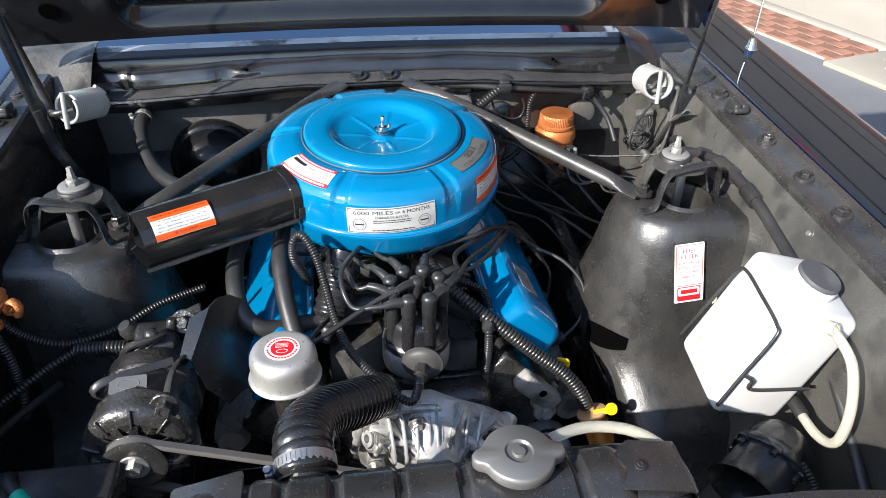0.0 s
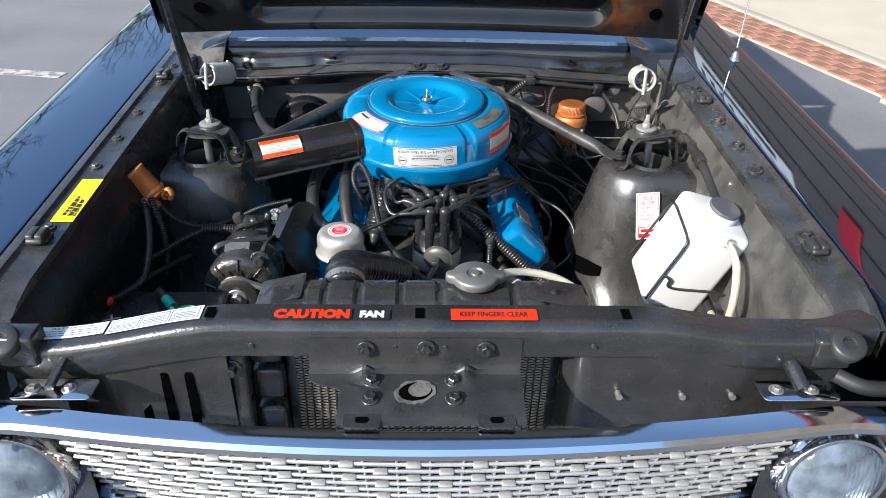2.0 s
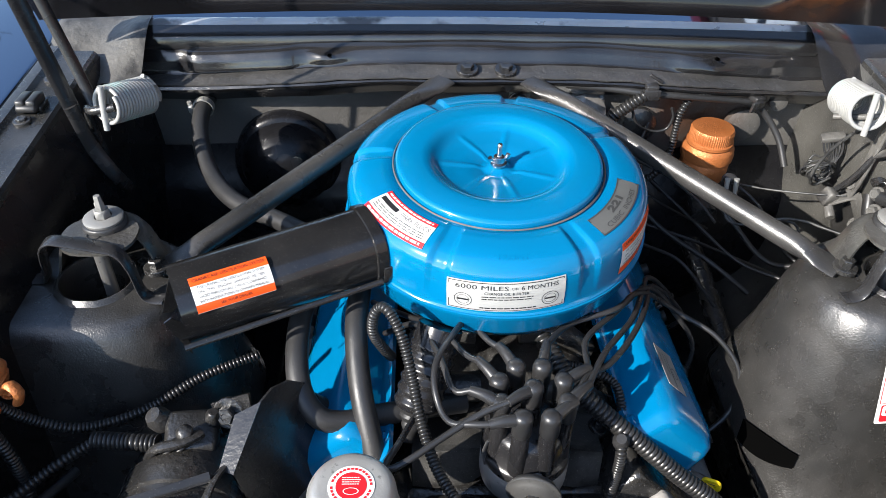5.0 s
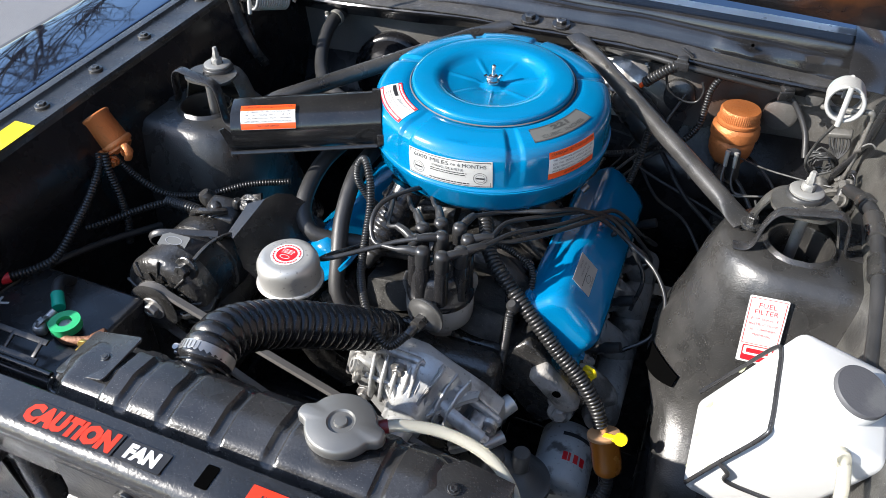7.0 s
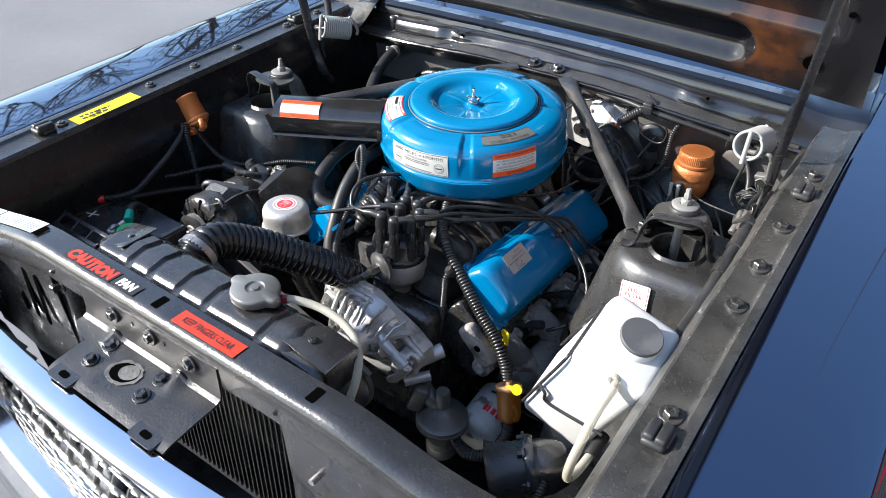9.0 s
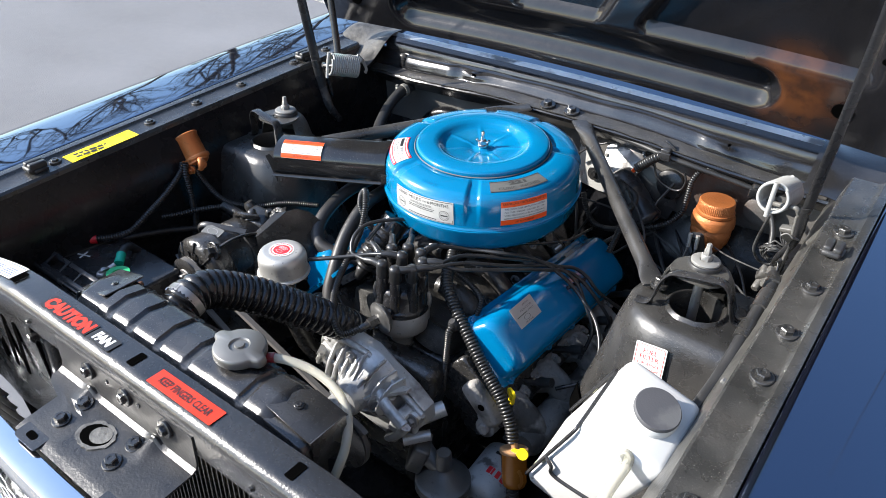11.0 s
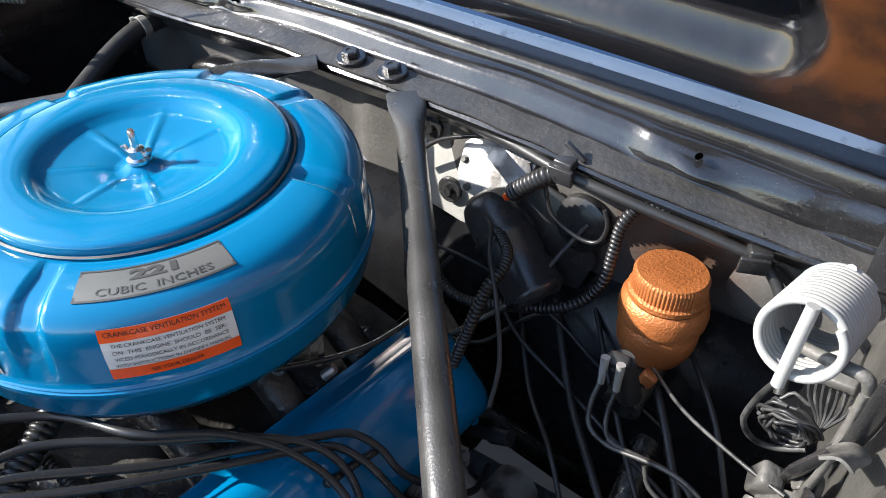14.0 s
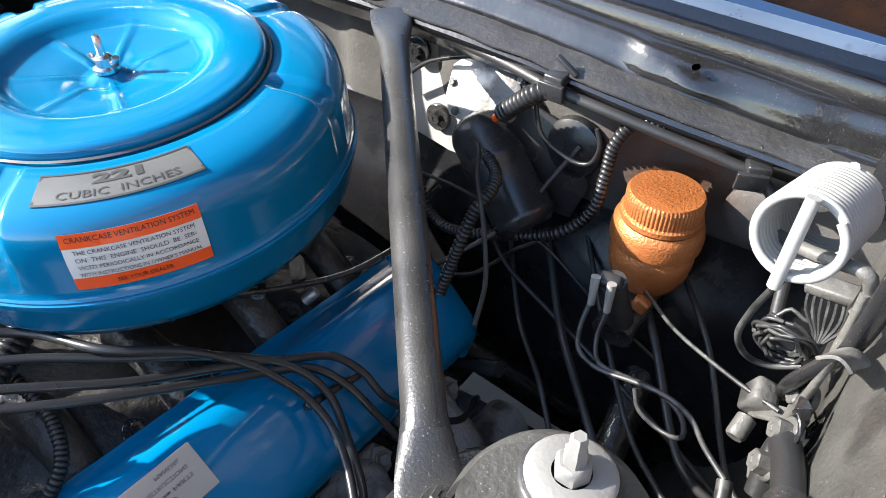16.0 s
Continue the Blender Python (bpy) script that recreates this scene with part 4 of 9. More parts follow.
# ---- radiator ----
def radiator():
    ob = thing("radiator", (0, 0.1, 0.45), "black painted radiator with a ribbed top tank", "radiator")
    x0, x1 = -0.238, 0.195

    def f(u, v):
        x = x0 - 0.022 + (x1 - x0 + 0.044) * u
        ends = (0.72 + 0.28 * smooth(-0.190, -0.184, x)) * smooth(0.198, 0.160, x)
        round_end = smooth(0.0, 0.05, u) * smooth(1.0, 0.95, u)
        rib = max(max(0.0, 1 - (abs(x - g) / 0.0075) ** 4) for g in (-0.158, -0.108, -0.045, 0.015, 0.125)) * smooth(0.28, 0.40, v) * smooth(0.86, 0.74, v)
        line = [(0.048, 0.845), (0.047, 0.880), (0.052, 0.898), (0.066, 0.910), (0.095, 0.916), (0.125, 0.911), (0.142, 0.896), (0.148, 0.874), (0.148, 0.845)]
        k = v * 8
        i = min(int(k), 7)
        y = line[i][0] + (line[i + 1][0] - line[i][0]) * (k - i)
        z = line[i][1] + (line[i + 1][1] - line[i][1]) * (k - i)
        bulge = smooth(0.04, 0.3, v) * smooth(1.0, 0.7, v)
        return (x, 0.098 + (y - 0.098) * (0.70 + 0.3 * round_end), z - 0.020 * (1 - ends) * bulge - 0.012 * (1 - round_end) - 0.0050 * rib)
    part("top_tank", sheet(bmesh.new(), f, 240, 32), TANKBLACK, ob, "black top tank with pressed grooves", 32)
    bm = bmesh.new()
    for s in (0.046, 0.150):
        tube(bm, [(x0 - 0.03, s, 0.848), (x1 + 0.03, s, 0.848)], 0.004, 8, step=0.1)
    part("tank_seam", bm, BLACK, ob)
    for x in (-0.222, 0.197):
        if x < 0:
            bm = slab(bmesh.new(), rounded(0.072, 0.066, 0.005), 0.0025, pose(-0.2285, 0.110, 0.9040, 0, -14, 0), 0.0006)
            tube(bm, [(-0.262, 0.074, 0.890), (-0.264, 0.070, 0.886), (-0.262, 0.064, 0.880), (-0.245, 0.061, 0.879)], 0.003, 8)
            part("mounting_plate", bm, TANKBLACK, ob, "flat black mounting plate with a screw")
            bolt((-0.216, 0.106, 0.9085), (-0.24, 0, 1), ob, 0.0038, SATIN, flange=1.5, tall=0.25)
            continue
        bm = bmesh.new()
        outline = rounded(0.088, 0.094, 0.010)
        rings = [[bm.verts.new((x - 0.002 + px * k + (1 - k) * 0.010, 0.098 + py * k, h - 3.2 * (px * k + 0.036) * max(0.0, h - 0.850))) for px, py in outline] for k, h in ((1.0, 0.850), (1.0, 0.876), (0.985, 0.884), (0.90, 0.897), (0.82, 0.9035), (0.76, 0.9055))]
        for a, b in zip(rings, rings[1:]):
            for i in range(len(a)):
                bm.faces.new((a[i], a[(i + 1) % len(a)], b[(i + 1) % len(a)], b[i]))
        bm.faces.new(rings[-1])
        part("tank_end", bm, TANKBLACK, ob, "tapered black end of the top tank")
        bm = slab(bmesh.new(), [(-0.036, -0.028), (0.040, -0.030), (0.043, 0.034), (-0.010, 0.034), (-0.026, 0.020)], 0.0025, pose(x, 0.100, 0.9055, 0, 11, 0), 0.0006)
        box(bm, (0.0025, 0.060, 0.040), pose(x + 0.0425, 0.100, 0.878, 0, -5, 0), 0.0006)
        part("mounting_plate", bm, TANKBLACK, ob, "flat black mounting plate with a screw")
        bolt((0.189, 0.100, 0.9085), (0.19, 0, 1), ob, 0.0042, SATIN, flange=1.5, tall=0.3)
    bm = bmesh.new()
    box(bm, (0.43, 0.05, 0.38), pose(-0.01, 0.100, 0.655))
    part("core", bm, BLACK, ob)
    data = to_mesh_data("tube", box(bmesh.new(), (0.0022, 0.004, 0.36)), BLACK)
    for k in range(34):
        adopt(new("tube", data), ob).matrix_basis = pose(-0.212 + 0.0122 * k, 0.073, 0.660)
    bm = bmesh.new()
    for k in range(33):
        x = -0.206 + 0.0122 * k
        for j in range(104):
            z = 0.838 - 0.0034 * j
            a = 0.0007 if j % 2 else -0.0007
            q = [bm.verts.new(v) for v in ((x - 0.0050, 0.0722, z + a), (x + 0.0050, 0.0722, z - a), (x + 0.0050, 0.0738, z - a - 0.0029), (x - 0.0050, 0.0738, z + a - 0.0029))]
            bm.faces.new(q)
    tagged(part("fin_pack", bm, FINS, ob, "pale dusty cooling fins"), kind="stuff")
    bm = turned(bmesh.new(), [(0.025, 0.895), (0.024, 0.922), (0.028, 0.926), (0.028, 0.929)], pose(0.068, 0.112, 0), 28)
    part("filler_neck", bm, BLACK, ob)
    return ob


radiator_thing = radiator()


def radiator_cap():
    bm = bmesh.new()
    c = pose(0.068, 0.112, 0.0)
    n = 72
    outline = []
    for i in range(n):
        a = 2 * math.pi * i / n
        lobe = max(math.exp(-((a - q) / 0.24) ** 4) for q in (0.0, math.pi, 2 * math.pi))
        outline.append((math.cos(a), math.sin(a), 0.0355 + 0.0100 * lobe))
    levels = [(0.96, 0.9195), (1.0, 0.9220), (1.005, 0.9290), (0.98, 0.9322), (0.93, 0.9336), (0.40, 0.9342), (0.35, 0.9318), (0.20, 0.9318), (0.17, 0.9345), (0.06, 0.9347)]
    rings = []
    for j, (k, z) in enumerate(levels):
        ring = []
        for cx, cy, r in outline:
            rr = r * k if j < 5 else 0.0355 * k
            ring.append(bm.verts.new(c @ Vector((cx * rr, cy * rr, z))))
        rings.append(ring)
    for a, b in zip(rings, rings[1:]):
        for i in range(n):
            bm.faces.new((a[i], a[(i + 1) % n], b[(i + 1) % n], b[i]))
    bm.faces.new(rings[-1])
    part("cap", bm, CAPGREY, radiator_thing, "grey metal radiator cap with two ears")


radiator_cap()


def battery():
    ob = thing("battery", (-0.49, 0.22, 0.55), "black car battery with a white plus mark", "battery")
    bm = box(bmesh.new(), (0.26, 0.18, 0.20), pose(-0.50, 0.22, 0.662), 0.006)
    part("case", bm, SATIN, ob)
    for y in (0.135,):
        part("hold_down_rod", tube(bmesh.new(), [(-0.63, y, 0.778), (-0.37, y, 0.778)], 0.005, 8, step=0.05), BLACK, ob)
    m = pose(-0.554, 0.220, 0.7632, 0, 0, 20)
    bm = bmesh.new()
    slab(bm, rounded(0.030, 0.0036, 0.001), 0.0005, m)
    slab(bm, rounded(0.0036, 0.024, 0.001), 0.0005, m @ pose(0, 0, 0.0004))
    part("plus_mark", bm, PAPER, ob)
    for x, y in ((-0.420, 0.213),):
        bm = turned(bmesh.new(), [(0.0095, 0.764), (0.0085, 0.779), (0, 0.779)], pose(x, y, 0), 16)
        part("post", bm, STEEL, ob)
    bm = bmesh.new()
    m = pose(-0.420, 0.213, 0.772)
    slab(bm, circle(0.021, 28), 0.012, m @ pose(0, 0, 0.012), hole=circle(0.010, 28))
    slab(bm, rounded(0.020, 0.018, 0.004), 0.006, m @ pose(-0.024, 0.000, 0.006), 0.002)
    part("terminal_clamp", bm, GREEN, ob, "pale green battery terminal clamp")
    bolt((-0.452, 0.204, 0.778), (-0.8, 0.1, 0.5), ob, 0.0065, STEEL)
    bm = bmesh.new()
    tube(bm, [(-0.425, 0.200, 0.770), (-0.405, 0.194, 0.772), (-0.385, 0.198, 0.774), (-0.366, 0.206, 0.776)], 0.0062, 8, flat=0.4)
    box(bm, (0.024, 0.014, 0.010), pose(-0.362, 0.212, 0.779, 0, -20, 40), 0.003)
    part("copper_lead", bm, TARNISH, ob, "tarnished copper lead under the terminal clamp")
    bolt((-0.372, 0.194, 0.772), (0.1, -1, 0.1), ob, 0.0062, YELLOWBRASS, tall=1.6)
    bm = bmesh.new()
    box(bm, (0.018, 0.016, 0.018), pose(-0.452, 0.198, 0.771, 10, 0, 20), 0.005)
    tube(bm, [(-0.452, 0.206, 0.776), (-0.446, 0.224, 0.784)], 0.0055, 8)
    part("crusted_bolt", bm, ALLOY, ob, "corroded pale clamp bolt")
    bm = turned(bmesh.new(), [(0.016, 0.762), (0.017, 0.770), (0.012, 0.776), (0.006, 0.777), (0.005, 0.786), (0, 0.786)], pose(-0.607, 0.213, 0), 18)
    part("far_post", bm, GREYIRON, ob)
    bm = bmesh.new()
    for k in range(4):
        box(bm, (0.006, 0.030, 0.003), pose(-0.558 + 0.048 * k, 0.158, 0.783, 25, 0, 0), 0.0006)
    for y, z in ((0.146, 0.7775), (0.170, 0.7885)):
        box(bm, (0.158, 0.008, 0.003), pose(-0.484, y, z, 25, 0, 0), 0.0006)
    box(bm, (0.158, 0.0025, 0.020), pose(-0.484, 0.142, 0.768), 0.0006)
    part("hold_down", bm, SATIN, ob, "slotted black battery hold-down strip")
    bm = bmesh.new()
    tube(bm, [(-0.448, 0.232, 0.781), (-0.466, 0.250, 0.786)], 0.0088, 14)
    cable = tube(bmesh.new(), [(-0.466, 0.250, 0.786), (-0.480, 0.268, 0.786), (-0.490, 0.290, 0.770), (-0.495, 0.320, 0.72), (-0.495, 0.345, 0.65)], 0.0080, 12)
    part("ground_cable", cable, RUBBER, ob, "black battery cable")
    part("boot", bm, TEAL, ob, "teal rubber cable boot")
    return ob


battery()


# ---- engine ----
engine = thing("engine", (0, 0.72, 0.35), "small V8 engine with blue valve covers and black block", "engine")


def valve_cover(s, y0, y1):
    """A stamped cover on one bank; the banks lean outward and the engine falls a little to the rear."""
    mid = 0.77
    o = Vector((s * 0.234, mid, 0.634))
    e1 = Vector((-s * 0.707, 0, 0.707))
    n = Vector((s * 0.707, 0, 0.707))
    ax = Vector((0, 1, -0.072))

    def at(w, y, h):
        return o + e1 * w + ax * (y - mid) + n * h
    bm = bmesh.new()
    length, width = y1 - y0, 0.138
    rings = []
    for inset, h, r in ((0.0, 0.0, 0.014), (0.0, 0.006, 0.014), (0.007, 0.0085, 0.016), (0.010, 0.014, 0.018), (0.013, 0.040, 0.020), (0.017, 0.052, 0.022), (0.026, 0.060, 0.024), (0.040, 0.0635, 0.026), (0.055, 0.0640, 0.012)):
        pts = rounded(width - 2 * inset, length - 2 * inset, max(0.004, min(r, (width - 2 * inset) / 2 - 0.001)), 7, width / 2, (y0 + y1) / 2)
        rings.append([bm.verts.new(at(x, y, h)) for x, y in pts])
    for a, b in zip(rings, rings[1:]):
        for i in range(len(a)):
            bm.faces.new((a[i], a[(i + 1) % len(a)], b[(i + 1) % len(a)], b[i]))
    bm.faces.new(rings[-1])
    ob = part("valve_cover", bm, BLUE, engine, "glossy blue stamped steel valve cover", 50)
    for y in (y0 + 0.03, y0 + 0.165, (y0 + y1) / 2 + 0.02, y1 - 0.025):
        bolt(at(0.006, y, 0.0085), n, ob, 0.0062, BLUE, flange=1.5)
    for y in (y0 + 0.03, y1 - 0.03):
        bolt(at(0.131, y, 0.0085), n, ob, 0.0062, BLUE, flange=1.5)
    if s > 0:
        m = Matrix.LocRotScale(at(0.095, 0.616, 0.0646), Matrix((ax.normalized(), -e1, n)).transposed(), None) @ pose(0, 0, 0, 0, 0, -2)
        bm = slab(bmesh.new(), rounded(0.072, 0.040, 0.001), 0.0006, m @ pose(0, 0, 0.0004))
        part("foil_plate", bm, FOIL, ob, "silver foil parts plate with faded print")
        bm = slab(bmesh.new(), circle(0.011, 24), 0.0002, m @ pose(-0.004, 0.0088, 0.0008) @ Matrix.Diagonal((0.9, 0.42, 1, 1)), hole=circle(0.0098, 24))
        part("oval_mark", bm, PLATE, ob)
        for words, x, y, wide in (("GENUINE", -0.004, 0.0165, 0.026), ("PARTS", 0.016, 0.0010, 0.018), ("INSTRUCTIONS", 0.006, -0.0062, 0.038), ("MANUAL", 0.012, -0.0134, 0.022)):
            place_mesh(text_mesh(words, 0.01, PLATE, wide, 0.0034), m @ pose(x, y, 0.0008), ob)
        bar_lines(m @ pose(0, 0, 0.0008), ob, PLATE, -0.030, 0.004, -0.0008, 0.0028, 1, 0.5, seed=5)
    if s < 0:
        bm = turned(bmesh.new(), [(0.022, 0.0), (0.021, 0.018), (0.018, 0.022), (0, 0.022)], aim(at(0.07, y0 + 0.07, 0.062), n), 24)
        part("filler_grommet", bm, RUBBER, ob)
    return ob


valve_cover(1, 0.512, 0.985)
valve_cover(-1, 0.490, 0.965)


def long_block():
    bm = bmesh.new()
    box(bm, (0.26, 0.52, 0.30), pose(0, 0.74, 0.50, -4, 0, 0), 0.02)
    part("block", bm, DIRTY, engine, "grimy black engine block")
    for s in (-1, 1):
        bm = bmesh.new()
        m = pose(s * 0.165, 0.745, 0.600, -4, s * 45, 0)
        box(bm, (0.150, 0.50, 0.10), m, 0.008)
        part("cylinder_head", bm, DIRTY, engine, "grimy cast iron cylinder head")
        bm = bmesh.new()
        turned(bm, [(0.0, -0.245), (0.022, -0.240), (0.030, -0.225), (0.030, 0.0), (0.032, 0.10), (0.030, 0.235), (0.0, 0.245)], frame_of((s * 0.286, 0.76, 0.525), (1, 0, 0), (0, 1, -0.07)), 18)
        tube(bm, [(s * 0.286, 0.95, 0.51), (s * 0.28, 0.995, 0.48), (s * 0.27, 1.0, 0.42)], 0.029, 14)
        ob = part("exhaust_manifold", bm, IRON, engine, "rough grey cast iron exhaust manifold")
        out = Vector((s * 0.76, 0, 0.65))
        for k in range(4):
            y = 0.548 + 0.114 * k
            bm = bmesh.new()
            turned(bm, [(0.031, -0.03), (0.033, -0.004), (0.030, 0.010), (0.021, 0.020), (0.0, 0.023)], aim((s * 0.250, y, 0.594), out), 18)
            tube(bm, [(s * 0.246, y, 0.598), (s * 0.270, y + 0.004, 0.582), (s * 0.284, y + 0.012, 0.552), (s * 0.287, y + 0.016, 0.522)], 0.026, 14)
            box(bm, (0.018, 0.088, 0.034), pose(s * 0.240, y, 0.600, 0, s * -49, 0), 0.007, 3)
            port = part("port", bm, IRON, ob)
            for side in (-1, 1):
                at = Vector((s * 0.2475, y + side * 0.034, 0.6065))
                lock = slab(bmesh.new(), [(-0.011, -0.010), (0.011, -0.010), (0.013, 0.004), (0.008, 0.013), (-0.008, 0.012)], 0.0018, aim(at, out, 14 * side + 9 * k))
                part("lock_tab", lock, IRON, port)
                bolt(at + out * 0.001, out, port, 0.0068, IRON, flange=1.25, tall=0.9, turn=17 * k + 11 * side)
        if s > 0:
            bm = bmesh.new()
            box(bm, (0.036, 0.030, 0.092), pose(0.213, 0.492, 0.626, 0, -45, 0), 0.010, 3)
            box(bm, (0.030, 0.034, 0.044), pose(0.226, 0.500, 0.588, 0, -30, 0), 0.008, 3)
            end = part("head_end", bm, IRON, engine, "rough grey end of the cylinder head")
            # black disc as the shade of an undrilled bolt hole
            part("bolt_hole", slab(bmesh.new(), circle(0.0068, 18), 0.0012, aim((0.219, 0.4765, 0.630), (0, -1, 0))), HOLESHADE, end)
            bolt((0.228, 0.482, 0.584), (0.1, -1, 0.2), end, 0.011, IRON, tall=0.8)
        for k in range(4):
            y = 0.600 + 0.118 * k
            bm = turned(bmesh.new(), [(0.007, 0), (0.007, 0.035), (0.010, 0.04), (0.009, 0.065), (0, 0.066)], aim((s * 0.232, y, 0.612), (s * 0.9, 0, 0.45)), 10)
            part("spark_plug_boot", bm, RUBBER, engine)
    bm = bmesh.new()
    def f(u, v):
        x = -0.115 + 0.23 * u
        y = 0.52 + 0.46 * v
        return (x, y, 0.735 - 0.03 * v - 0.035 * abs(u - 0.5) + 0.012 * math.sin(16 * v) * math.cos(9 * (u - 0.5)))
    sheet(bm, f, 18, 26, 0.05)
    ob = part("intake_manifold", bm, INTAKE, engine, "dusty dark grey intake manifold")
    for s in (-1, 1):
        for k in range(4):
            bm = tube(bmesh.new(), [(s * 0.03, 0.60 + 0.10 * k, 0.745), (s * 0.08, 0.60 + 0.10 * k, 0.742), (s * 0.125, 0.60 + 0.10 * k, 0.705)], 0.019, 10)
            part("runner", bm, INTAKE, ob)
    for s in (-1, 1):
        for k in range(5):
            bolt((s * 0.116, 0.56 + 0.09 * k, 0.716), (s * 0.5, 0, 1), ob, 0.007, BLACK)
    bm = bmesh.new()
    box(bm, (0.13, 0.15, 0.075), pose(-0.005, 0.78, 0.79), 0.012)
    turned(bm, [(0.058, 0.80), (0.055, 0.84)], pose(-0.006, 0.777, 0), 28)
    for x, y, a in ((0.072, 0.73, 30), (0.070, 0.80, -20), (-0.076, 0.76, 10), (0.02, 0.69, 60)):
        box(bm, (0.03, 0.035, 0.022), pose(x, y, 0.785, 10, 15, a), 0.004)
    part("carburettor", bm, DIRTY, engine, "dark carburettor under the air cleaner")
    bm = bmesh.new()
    tube(bm, [(0.075, 0.73, 0.80), (0.12, 0.77, 0.79), (0.16, 0.86, 0.77), (0.17, 0.95, 0.76)], 0.003, 8)
    slab(bm, rounded(0.016, 0.05, 0.007), 0.002, pose(0.115, 0.80, 0.79, 60, 0, 30))
    slab(bm, rounded(0.014, 0.035, 0.006), 0.002, pose(0.135, 0.83, 0.78, 60, 0, 50))
    link = part("throttle_linkage", bm, DIRTY, engine, "small grimy throttle linkage")
    bm = turned(bmesh.new(), [(0.0055, 0), (0.0055, 0.013), (0.004, 0.015), (0, 0.015)], aim((0.158, 0.815, 0.770), (0.45, 0.5, 0.6)), 12)
    part("linkage_nut", bm, STEEL, link, "bright steel nut")


long_block()


def dipstick():
    ob = thing("dipstick", (0.252, 0.522, 0.56), "oil dipstick with a yellow plastic handle beside the blue valve cover", "dipstick")
    part("tube", tube(bmesh.new(), [(0.240, 0.535, 0.52), (0.250, 0.522, 0.575), (0.2575, 0.5145, 0.640)], 0.0042, 10), DIRTY, ob)
    bm = turned(bmesh.new(), [(0.0058, 0.0), (0.0062, 0.010), (0.0045, 0.014), (0.0, 0.014)], aim((0.2570, 0.515, 0.636), (0.1, -0.1, 1)), 14)
    slab(bm, rounded(0.017, 0.024, 0.007), 0.0045, frame_of((0.259, 0.513, 0.662), (0.8, -0.5, 0.2), (0.5, 0.8, 0.0)) @ pose(0, 0, 0, 0, 0, 90), 0.0012, hole=rounded(0.007, 0.012, 0.003))
    part("handle", bm, YELLOW, ob, "yellow plastic handle")


dipstick()


